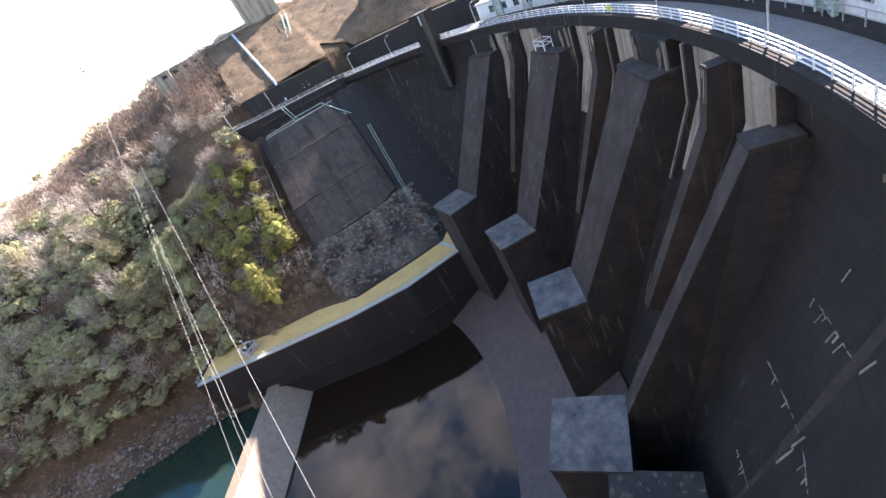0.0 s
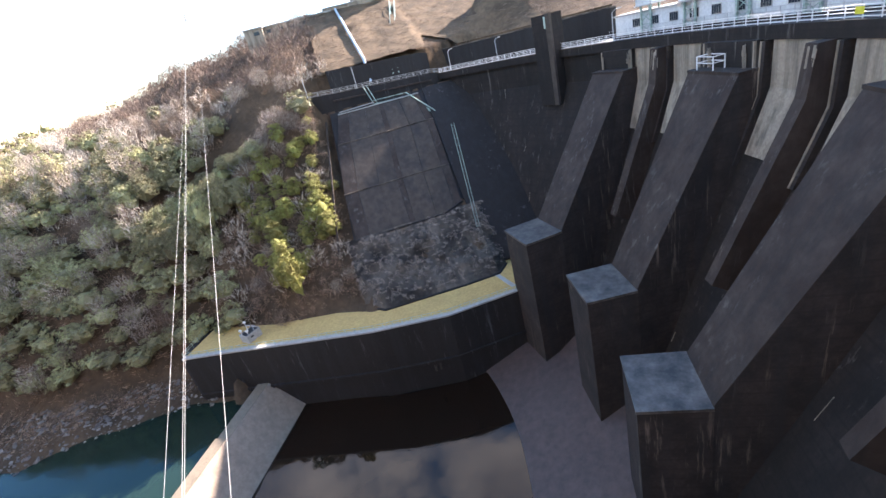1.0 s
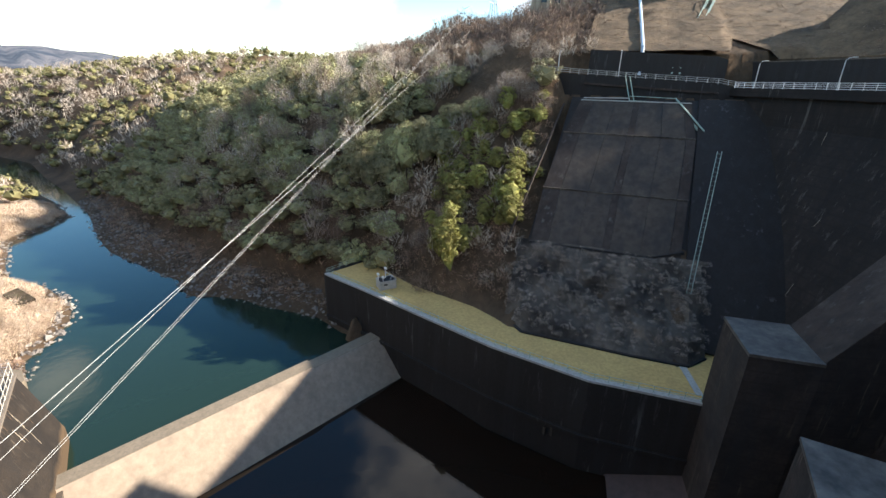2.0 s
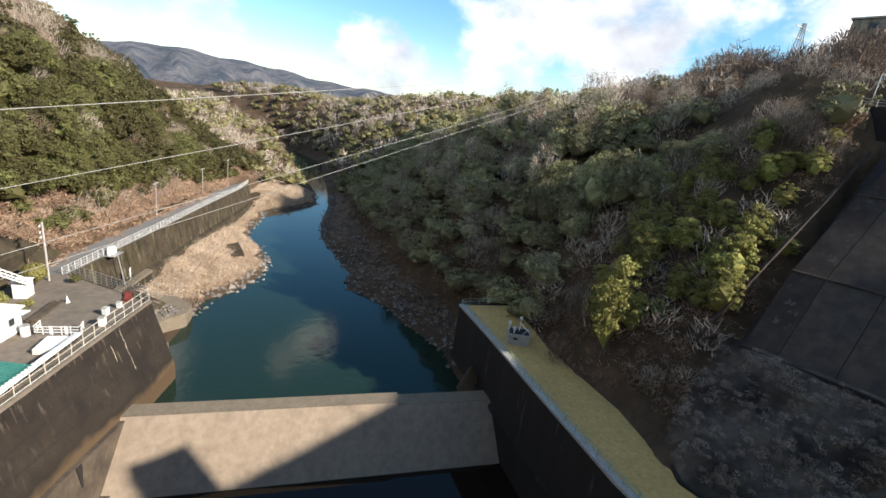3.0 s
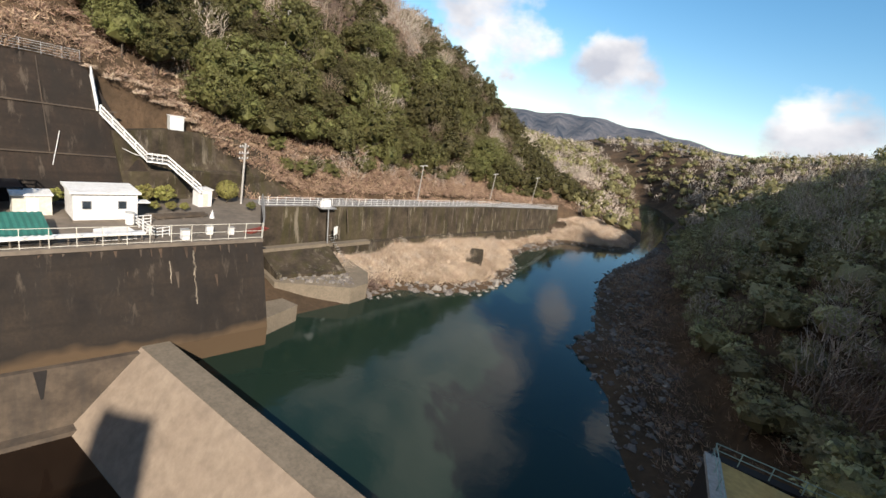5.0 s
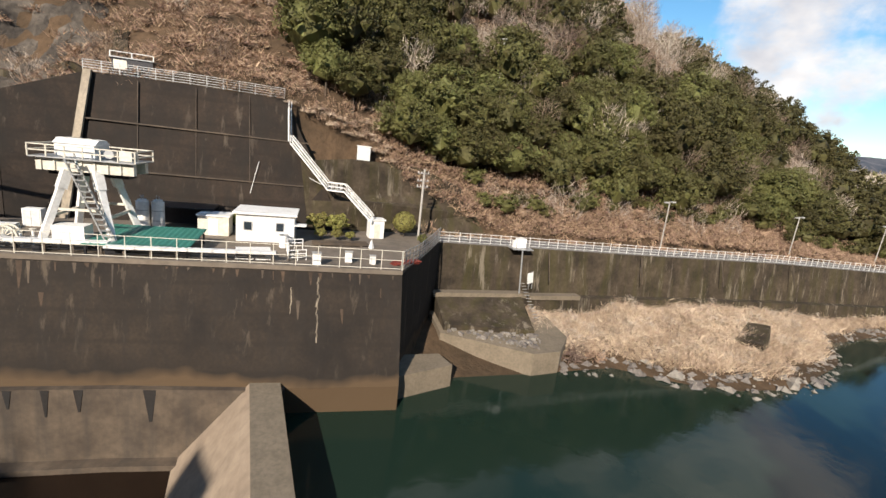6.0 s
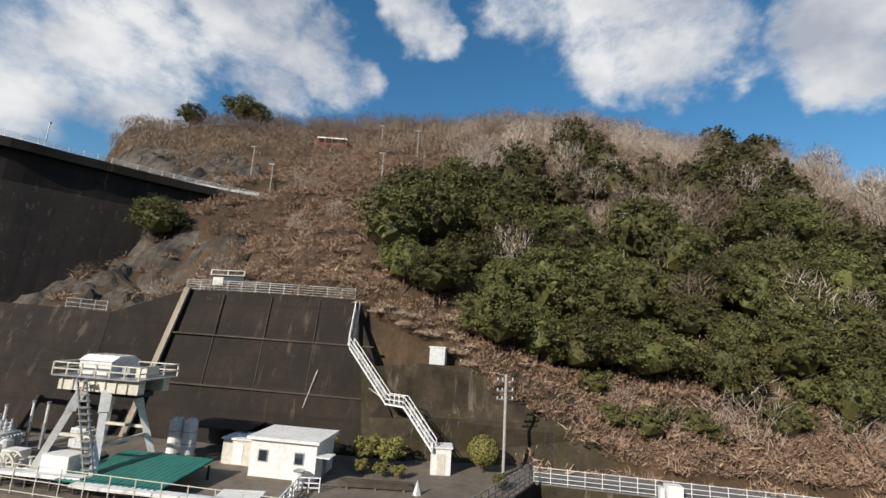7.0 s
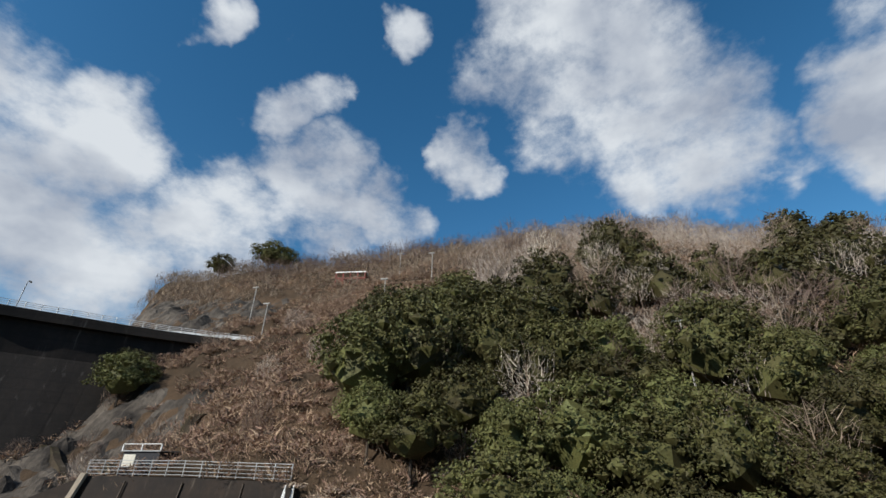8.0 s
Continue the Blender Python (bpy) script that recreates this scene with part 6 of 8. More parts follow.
# road along the left bank
LR = [(-44.3, 14.5), (-44.2, 28), (-44.0, 48), (-44.0, 79), (-44.6, 112), (-48.5, 138)]
LZ = [12.9, 12.7, 12.4, 12.0, 10.8, 8.8]
lr = thing("left_bank_road", "narrow bank road on a mossy concrete wall", "road", "structure")
n = len(LR)
part("wall", Shape().add([(x, y, z) for (x, y), z in zip(LR, LZ)] + [(x + 1.6, y, -1.0) for x, y in LR] + [(x - 0.8, y, z) for (x, y), z in zip(LR, LZ)], [(i, i + 1, i + n + 1, i + n) for i in range(n - 1)] + [(i + 1, i, i + 2 * n, i + 2 * n + 1) for i in range(n - 1)]), M_MOSSWALL, lr)
part("bench", Shape().add([(x + 2.2, y, z - 6.9) for (x, y), z in zip(LR, LZ)] + [(x + 2.8, y, -1.0) for x, y in LR] + [(x + 0.2, y, z - 6.8) for (x, y), z in zip(LR, LZ)], [(i, i + 1, i + n + 1, i + n) for i in range(n - 1)] + [(i + 1, i, i + 2 * n, i + 2 * n + 1) for i in range(n - 1)]), M_MOSSWALL, lr, "mossy lower bench of the wall")
part("deck", Shape().add([(x - 0.1, y, z + 0.12) for (x, y), z in zip(LR, LZ)] + [(x - 5.6, y, z + 0.12) for (x, y), z in zip(LR, LZ)] + [(x - 0.1, y, z - 0.3) for (x, y), z in zip(LR, LZ)], [(i + 1, i, i + n, i + n + 1) for i in range(n - 1)] + [(i, i + 1, i + 2 * n + 1, i + 2 * n) for i in range(n - 1)]), M_ROAD, lr, "pale grey road surface")
railing("road_fence", [(x - 0.2, y, z + 0.12) for (x, y), z in zip(LR, LZ)], "white mesh fence along the bank road", 1.5, 1.6, (0.15, 0.55, 0.95, 1.4), M_WHITE, 0.06)
part("foot_block", Shape().prism([(-26.0, 5.6), (-28.2, 12.8), (-31, 12.0), (-31, 5.6)], -3, 2.6), M_WEIRTOP, lw, "stained concrete block at the wall foot")
part("revetment", Shape().prism([(-36.1, 13.6), (-29.5, 23.6), (-30.0, 27.6), (-34.0, 31.0), (-42, 31), (-42, 13.6)], -3, [2.9, 2.9, 2.9, 2.9, 3.6, 3.6]), M_WEIRTOP, lw, "low stained concrete revetment at the water")
part("apron_slab", Shape().add([(-36.6, 14.2, 3.8), (-34.2, 26, 3.8), (-42.4, 27.5, 6.1), (-42.4, 14.2, 6.1), (-36.6, 14.2, 2), (-34.2, 26, 2), (-42.4, 27.5, 2), (-42.4, 14.2, 2)], [(0, 1, 2, 3), (0, 4, 5, 1), (3, 2, 6, 7), (0, 3, 7, 4), (1, 5, 6, 2)]), M_MOSSWALL, lr, "sloping mossy slab below the road")
for y0_, y1_, z_ in ((13.8, 28.2, 6.2), (28.8, 37.5, 5.9)):
    part("ledge", Shape().box(-43.0, y0_, z_ - 0.5, -41.6, y1_, z_ + 0.15), M_WEIRTOP, lr, "narrow pale ledge at the wall foot")
rubble = thing("rubble", "broken grey stones and dead sticks on the revetment top", "rubble", kind="stuff")
rr_ = random.Random(41)
sh = Shape()
for i in range(150):
    t, u_ = rr_.random(), rr_.random()
    x_, y_ = -36.0 + 6.0 * t - u_ * (1.0 + 3.2 * t), 14.2 + 10.5 * t + u_ * 2.2
    k_ = 0.10 + 0.28 * rr_.random() ** 2
    sh.box(-k_, -k_ * 0.8, -0.1, k_, k_ * 0.8, k_, pose(x_, y_, 3.0 + 0.1 * u_, rr_.uniform(-20, 20), rr_.uniform(-20, 20), rr_.uniform(0, 180)))
part("stones", sh, M_STONES, rubble)
gp = thing("gauge_station", "white river gauge box on the road fence with a down pipe", "gauge", at=pose(-43.6, 27.0, 12.7))
part("box", Shape().box(-0.5, -0.7, 0.2, 0.4, 0.7, 1.5).box(-0.2, -1.3, 0.2, 0.3, -0.9, 1.2), M_WHITE, gp)
part("platform", Shape().box(-0.9, -1.6, 0.0, 1.2, 1.6, 0.14), M_GREY, gp)
part("pipe", Shape().bar((0.9, 0, 0), (2.0, 0, -7.6), 0.22, None, 8), M_GREY, gp)
sg = thing("notice_board", "white notice board below the bank road", "sign", at=pose(-41.4, 28.4, 7.2, 0, 0, 20))
part("panel", Shape().box(-0.05, -0.55, 0.9, 0.05, 0.55, 2.5, pose(0, 0, 0, 8, 0, 0)), M_WHITE, sg)
for y in (-0.35, 0.35):
    part("post", Shape().bar((0, y, 0), (0, y, 1.0), 0.09), M_GREY, sg)


bd = thing("boulder", "large dark square boulder lying on the reed spit", "rock", at=pose(-31.5, 62, 2.6, 14, -10, 25))
bs_ = Shape().box(-1.6, -2.6, -1.4, 1.6, 2.6, 1.6)
bs_.v = [(x * (1 + 0.16 * math.sin(7 * y)), y * (1 + 0.12 * math.sin(5 * z)), z * (1 + 0.2 * math.sin(4 * x + y))) for x, y, z in bs_.v]
part("rock", bs_, M_MOSSWALL, bd)
wl_ = thing("wall_ladder", "narrow steel ladder on the sloping slab below the road", "ladder")
for i in range(12):
    t = i / 11
    part("rung", Shape().bar((-41.2 + 5.2 * t, 26.6, 8.1 - 3.2 * t), (-41.2 + 5.2 * t, 27.3, 8.1 - 3.2 * t), 0.07), M_GREY, wl_)
for i in range(4):
    part("stanchion", Shape().bar((-42.3 + 0.2 * i, 32 + i * 17, 8.0), (-43.6 + 0.1 * i, 32 + i * 17, 12.2), 0.12), M_LTIDE, lr, "pale drain pipe on the road wall")


def utility_pole(at, h, arms, label):
    o = thing("utility_pole", label, "pole", group="utility poles", at=at)
    part("pole", Shape().bar((0, 0, -1.0), (0, 0, h), 0.30, None, 10), M_WOOD, o)
    for z in arms:
        c = part("cross_arm", Shape().bar((-0.2, -0.9, z), (-0.2, 0.9, z), 0.12), M_GREY, o)
        for y in (-0.8, -0.3, 0.3, 0.8):
            part("insulator", Shape().bar((-0.2, y, z), (-0.2, y, z + 0.28), 0.13, None, 6), M_WHITE, c)
    return o


utility_pole(pose(-44.6, 11.6, 13.0, 0, 0, 20), 9.8, (9.2, 8.2, 7.4), "grey concrete utility pole with cross arms by the yard gate")
lp = thing("flood_lamp", "grey lamp pole with a flat twin lamp beside the road", "lamp post", group="roadside lamps", at=pose(-49.4, 58, 12.0, 0, 0, 0))
part("pole", Shape().bar((0, 0, -0.5), (0.3, -0.4, 9.2), 0.22, None, 8), M_WOOD, lp)
part("arm", Shape().bar((0.3, -1.0, 9.0), (0.3, 0.4, 9.2), 0.1), M_GREY, lp)
part("lamp_head", Shape().box(0.1, -1.5, 8.85, 0.5, -0.7, 9.1), M_PATH, lp)
part("lamp_head", Shape().box(0.1, 0.1, 9.0, 0.5, 0.8, 9.25), M_PATH, lp)
for x, y in ((-50.5, 92), (-52, 122)):
    copy_thing(lp, pose(x, y, float(ground(np.array([x]), np.array([y]))[0]) , 0, 0, 0))
for x, y, h in ((-68.5, 30.4, 10.5), (-86, -14, 7.0), (-104, -10, 8.0), (-85, -38, 7.5), (-92, -47, 8.5), (-120, -24, 8)):
    z = float(ground(np.array([x]), np.array([y]))[0])
    o = thing("hill_pole", "slim pale lamp pole on the hillside", "pole", group="hillside poles", at=pose(x, y, z))
    part("pole", Shape().bar((0, 0, -0.8), (0, 0, h), 0.2, None, 8), M_WOOD, o)
    part("lamp_head", Shape().box(-0.2, -0.9, h - 0.1, 0.2, 0.5, h + 0.12), M_PATH, o)
for x, y, L in ((-75, 36, 3.0),):
    z = float(ground(np.array([x]), np.array([y]))[0])
    o = thing("culvert_slab", "pale concrete culvert slab on the wooded hillside", "culvert", at=pose(x, y, z + 0.8))
    part("slab", Shape().box(-0.6, -L / 2, 0, 0.8, L / 2, 0.5), M_WHITE, o)
    part("side", Shape().box(-0.6, -L / 2, -1.5, 0.2, -L / 2 + 0.3, 0).box(-0.6, L / 2 - 0.3, -1.5, 0.2, L / 2, 0), M_DARKSTEEL, o)
z = float(ground(np.array([-125]), np.array([-40]))[0])
rr = thing("rock_shed", "long rusty red shed with a white roof on the hillside", "shed", at=pose(-125, -41, max(z, 76.0), 0, 0, 8))
part("roof", Shape().box(-1.6, -4.6, 2.4, 1.6, 4.6, 2.75), M_WHITE, rr)
for i in range(5):
    for x_ in (1.4, -1.35):
        part("post", Shape().bar((x_, -4.4 + i * 2.2, -2), (x_, -4.4 + i * 2.2, 2.4), 0.3), M_RED, rr)
part("back", Shape().box(-1.6, -4.6, -2, -1.4, 4.6, 2.4), M_RED, rr)
part("beam", Shape().box(1.3, -4.6, 0.4, 1.6, 4.6, 0.8), M_RED, rr)
cg = thing("guard_wall", "white guard rail where the crest road meets the hill", "guard rail", "structure")
for i in range(9):
    p_, q_ = Vector(polar(97.2, -143.4 - i * 1.25, 53.0)), Vector(polar(97.2, -144.55 - i * 1.25, 53.0))
    part("rail_block", Shape().bar(p_ + Vector((0, 0, 0.75)), q_ + Vector((0, 0, 0.75)), 0.3, 0.75), M_WHITE, cg)
    part("rail_post", Shape().bar(p_ + Vector((0, 0, -0.6)), p_ + Vector((0, 0, 1.2)), 0.22), M_PATH, cg)

# ---------------------------------------------------------------- vegetation


ICO = np.array([(-1, 1.618, 0), (1, 1.618, 0), (-1, -1.618, 0), (1, -1.618, 0), (0, -1, 1.618), (0, 1, 1.618), (0, -1, -1.618), (0, 1, -1.618), (1.618, 0, -1), (1.618, 0, 1), (-1.618, 0, -1), (-1.618, 0, 1)]) / 1.902
ICO_F = np.array([(0, 11, 5), (0, 5, 1), (0, 1, 7), (0, 7, 10), (0, 10, 11), (1, 5, 9), (5, 11, 4), (11, 10, 2), (10, 7, 6), (7, 1, 8), (3, 9, 4), (3, 4, 2), (3, 2, 6), (3, 6, 8), (3, 8, 9), (4, 9, 5), (2, 4, 11), (6, 2, 10), (8, 6, 7), (9, 8, 1)])


OCTA = np.array([(1, 0, 0), (0, 1, 0), (-1, 0, 0), (0, -1, 0), (0, 0, 1), (0, 0, -1)], float)
OCTA_F = np.array([(0, 1, 4), (1, 2, 4), (2, 3, 4), (3, 0, 4), (1, 0, 5), (2, 1, 5), (3, 2, 5), (0, 3, 5)])


def leaf_cloud(n_clumps, per, spread, height, leaf, seed, flat=0.8, core=0.5):
    """A domed crown: many small tufts over an uneven dome, leaves on the shell of each, dense dark foliage inside. Returns vertices, three a leaf."""
    r = np.random.RandomState(seed)
    out = []
    lobes = r.uniform(0, 6.28, 3)
    half = height * 0.40
    for c in range(n_clumps):
        a = c * 2.39996 + r.uniform(-0.25, 0.25)
        up = 1.0 - 1.45 * (c + 0.5) / n_clumps
        flare = math.sqrt(max(0.05, 1 - up * up))
        uneven = 1 + 0.16 * math.sin(2 * a + lobes[0]) + 0.10 * math.sin(3 * a + lobes[1]) + 0.08 * math.sin(5 * up + lobes[2])
        wid = spread * 0.76 * flare * uneven * r.uniform(0.86, 1.1)
        mid = np.array([wid * math.cos(a), wid * math.sin(a), height * 0.56 + half * 0.86 * up * r.uniform(0.9, 1.12)])
        cr = spread * (0.14 + 0.22 * r.uniform(0, 1) ** 1.4)
        n_l = max(3, int(per * (cr / (0.26 * spread)) ** 1.6))
        d = r.normal(size=(n_l, 3))
        d /= np.linalg.norm(d, axis=1)[:, None]
        d[:, 2] = np.where(d[:, 2] < -0.25, -d[:, 2], d[:, 2])
        p = mid + d * cr * r.uniform(0.72, 1.12, size=(n_l, 1)) * np.array([1, 1, flat])
        nrm = d + r.normal(size=(n_l, 3)) * 0.8 + np.array([0, 0, 0.35])
        nrm /= np.linalg.norm(nrm, axis=1)[:, None]
        t = np.cross(nrm, r.normal(size=(n_l, 3)))
        t /= np.linalg.norm(t, axis=1)[:, None] + 1e-9
        b = np.cross(nrm, t)
        s = leaf * r.uniform(0.6, 1.3, size=(n_l, 1))
        out.append(np.stack([p - t * s, p + b * s * 0.8, p + t * s * 0.9 - b * s * 0.35], 1))
        out.append((mid + OCTA * cr * core * r.uniform(0.8, 1.2, size=(6, 1)) * np.array([1, 1, flat]))[OCTA_F])
    out.append((np.array([0, 0, height * 0.52]) + ICO * np.array([spread * 0.62, spread * 0.62, half * 0.72]) * r.uniform(0.85, 1.1, size=(12, 1)))[ICO_F])
    return np.concatenate(out).reshape(-1, 3)


def sliver_cloud(n, spread, height, length, width, seed, lean=0.6, base=0.15):
    """Thin upward twigs that fan out from a stem. Returns vertices, three a twig."""
    r = np.random.RandomState(seed)
    a = r.uniform(0, 6.28, n)
    q = np.sqrt(r.uniform(0, 1, n)) * spread
    z = height * (base + (1 - base) * r.uniform(0, 1, n) * (1 - 0.35 * (q / spread) ** 2))
    p = np.stack([q * np.cos(a), q * np.sin(a), z], 1)
    d = np.stack([np.cos(a) * lean, np.sin(a) * lean, np.ones(n)], 1) + r.normal(size=(n, 3)) * 0.45
    d /= np.linalg.norm(d, axis=1)[:, None]
    side = np.cross(d, r.normal(size=(n, 3)))
    side /= np.linalg.norm(side, axis=1)[:, None] + 1e-9
    L = length * r.uniform(0.5, 1.3, size=(n, 1))
    w = width * r.uniform(0.6, 1.4, size=(n, 1))
    p0 = p - d * L * 0.5
    p1 = p + d * L * 0.5
    return np.stack([p0 - side * w, p0 + side * w, p1], 1).reshape(-1, 3)


def quads(v, name, mat):
    n = len(v) // 3
    me = bpy.data.meshes.new(name)
    me.vertices.add(len(v))
    me.vertices.foreach_set("co", np.ascontiguousarray(v, dtype=np.float32).ravel())
    me.loops.add(3 * n)
    me.loops.foreach_set("vertex_index", np.arange(3 * n, dtype=np.int32))
    me.polygons.add(n)
    me.polygons.foreach_set("loop_start", np.arange(0, 3 * n, 3, dtype=np.int32))
    me.polygons.foreach_set("loop_total", np.full(n, 3, dtype=np.int32))
    me.update(calc_edges=True)
    me.materials.append(mat)
    return me


def scattered(clouds, spots, name, mat, label, category):
    """One joined object from copies of the clouds at rows of x, y, z, turn, size, height factor."""
    r = np.random.RandomState(len(spots))
    out = []
    for row in spots:
        c = clouds[r.randint(len(clouds))]
        ca, sa = math.cos(row[3]), math.sin(row[3])
        v = c * np.array([row[4], row[4], row[4] * row[5]])
        out.append(np.stack([v[:, 0] * ca - v[:, 1] * sa + row[0], v[:, 0] * sa + v[:, 1] * ca + row[1], v[:, 2] + row[2]], 1))
    if not out:
        return None
    return tagged(new(name, quads(np.concatenate(out), name, mat)), label, category, kind="stuff")


def scatter(n, x0, x1, y0, y1, keep, seed, gap=0.0):
    r = np.random.RandomState(seed)
    x, y = r.uniform(x0, x1, n), r.uniform(y0, y1, n)
    z = ground(x, y)
    ok = keep(x, y, z)
    x, y, z = x[ok], y[ok], z[ok]
    if gap:
        cell, used, pick = gap, {}, []
        for i in range(len(x)):
            k_ = (int(x[i] // cell), int(y[i] // cell))
            if any((x[i] - x[j]) ** 2 + (y[i] - y[j]) ** 2 < gap * gap for dx in (-1, 0, 1) for dy in (-1, 0, 1) for j in used.get((k_[0] + dx, k_[1] + dy), ())):
                continue
            used.setdefault(k_, []).append(i)
            pick.append(i)
        x, y, z = x[pick], y[pick], z[pick]
    return x, y, z, r


def sw_of(x, y):
    return x * 0.857 + y * 0.514, x * 0.514 - y * 0.857


# where the ground was sunk to let sunlight through to the spur
def sun_hollow(x, y):
    return (x > 39) & (x < 66) & (y > 7) & (y < 33)


def clear_right(x, y):
    """Ground of the right bank on which nothing has been built."""
    s_, w_ = sw_of(x, y)
    built = ((w_ > 40.0) & (s_ < 70)) | ((s_ > 58) & (s_ < 71.5) & (w_ > 6)) | ((s_ > 70) & (w_ > 47)) | ((s_ < 28) & (w_ > 0) & (y < 17))
    return ~built


# crowns
EVER = [leaf_cloud(46, 112, 3.3, 6.6, 0.118, 100 + i) for i in range(6)]
SLIM = [leaf_cloud(34, 100, 2.0, 10.0, 0.135, 150 + i, 1.15) for i in range(5)]
EVER_LOW = [leaf_cloud(20, 34, 3.2, 6.2, 0.25, 200 + i, core=0.55) for i in range(5)]
BARE_MID = [sliver_cloud(110, 3.0, 5.6, 1.9, 0.075, 430 + i) for i in range(4)]
EVER_FAR = [leaf_cloud(6, 3, 3.4, 5.2, 0.7, 250 + i) for i in range(4)]
BARE = [sliver_cloud(420, 2.8, 6.6, 1.5, 0.032, 300 + i) for i in range(4)]
BARE_LOW = [sliver_cloud(230, 3.0, 6.6, 1.7, 0.03, 400 + i) for i in range(4)]
BARE_FAR = [sliver_cloud(60, 3.4, 6.0, 2.0, 0.13, 450 + i) for i in range(4)]
BRUSH = [sliver_cloud(110, 2.6, 5.0, 1.5, 0.095, 450 + i, 0.8, 0.05) for i in range(4)]
def dome_cloud(n, radius, height, length, width, seed):
    """A heap of arching twigs over a dome. Returns vertices, three a twig."""
    r = np.random.RandomState(seed)
    d = r.normal(size=(n, 3))
    d[:, 2] = np.abs(d[:, 2]) * 0.8
    d /= np.linalg.norm(d, axis=1)[:, None]
    a = np.arctan2(d[:, 1], d[:, 0])
    q = (1 + 0.18 * np.sin(3 * a + seed) + 0.10 * np.sin(5 * a + 2 * seed))[:, None] * r.uniform(0.55, 1.05, size=(n, 1))
    p = d * q * np.array([radius, radius, height])
    w = d + r.normal(size=(n, 3)) * 0.55
    w /= np.linalg.norm(w, axis=1)[:, None]
    side = np.cross(w, r.normal(size=(n, 3)))
    side /= np.linalg.norm(side, axis=1)[:, None] + 1e-9
    L = length * r.uniform(0.5, 1.4, size=(n, 1))
    k = width * r.uniform(0.6, 1.5, size=(n, 1))
    return np.stack([p - w * L * 0.5 - side * k, p - w * L * 0.5 + side * k, p + w * L * 0.5], 1).reshape(-1, 3)


DOME = [dome_cloud(170, 1.5, 1.15, 0.8, 0.055, 700 + i) for i in range(5)]
SCRUB = [sliver_cloud(28, 1.3, 1.1, 0.85, 0.04, 500 + i, 1.1, 0.0) for i in range(5)]
REEDS = [sliver_cloud(44, 1.0, 0.75, 0.75, 0.02, 600 + i, 0.7, 0.2) for i in range(4)]


def limb_shape(seed, h, spread, n=6, thick=0.32):
    r = random.Random(seed)
    sh_ = Shape()

    def taper(a, b, w0, w1):
        a, b = Vector(a), Vector(b)
        q = (b - a).to_track_quat("Z", "Y").to_matrix()
        ring_ = [q @ Vector((math.cos(t), math.sin(t), 0)) for t in (0, 1.257, 2.513, 3.77, 5.027)]
        sh_.add([a + v * w0 / 2 for v in ring_] + [b + v * w1 / 2 for v in ring_], [(i, (i + 1) % 5, 5 + (i + 1) % 5, 5 + i) for i in range(5)])

    top = Vector((r.uniform(-0.4, 0.4), r.uniform(-0.4, 0.4), h))
    mid = Vector((r.uniform(-0.25, 0.25), r.uniform(-0.25, 0.25), h * 0.5))
    taper((0, 0, -0.8), mid, thick, thick * 0.7)
    taper(mid, top, thick * 0.7, thick * 0.15)
    for i in range(n):
        t = 0.3 + 0.6 * i / n
        p = mid * (t * 2) if t < 0.5 else mid.lerp(top, t * 2 - 1)
        a = r.uniform(0, 6.28)
        q = p + Vector((math.cos(a) * spread * (1.1 - t), math.sin(a) * spread * (1.1 - t), h * 0.22 * r.uniform(0.5, 1.4)))
        taper(p, q, thick * 0.45 * (1.1 - t), thick * 0.08)
        for j in range(2):
            a2 = a + r.uniform(-0.9, 0.9)
            e = q.lerp(p, 0.4 * j) + Vector((math.cos(a2) * spread * 0.4, math.sin(a2) * spread * 0.4, h * 0.10))
            taper(q.lerp(p, 0.4 * j + 0.1), e, thick * 0.16, thick * 0.05)
    return sh_


TRUNK = limb_shape(3, 5.2, 2.2).mesh("trunk", M_BARK)
BARE_TRUNKS = [limb_shape(20 + i, 6.4, 2.6, 9, 0.2).mesh("trunk", M_TWIG) for i in range(3)]
crown_g = [quads(c, "crown", M_LEAF) for c in EVER]
crown_r = [quads(c, "crown", M_LEAF_LIT) for c in EVER_LOW]
crown_s = [quads(c, "crown", M_LEAF) for c in EVER_LOW]
crown_slim = [quads(c, "crown", M_LEAF_Y) for c in SLIM]
crown_spur = [quads(c, "crown", M_LEAF_LIT) for c in EVER]
SLIM_TRUNK = limb_shape(5, 8.2, 1.3).mesh("trunk", M_BARK)
crown_b = [quads(c, "crown", M_TWIG) for c in BARE]
crown_p = [quads(c, "crown", M_TWIG_G) for c in BARE]


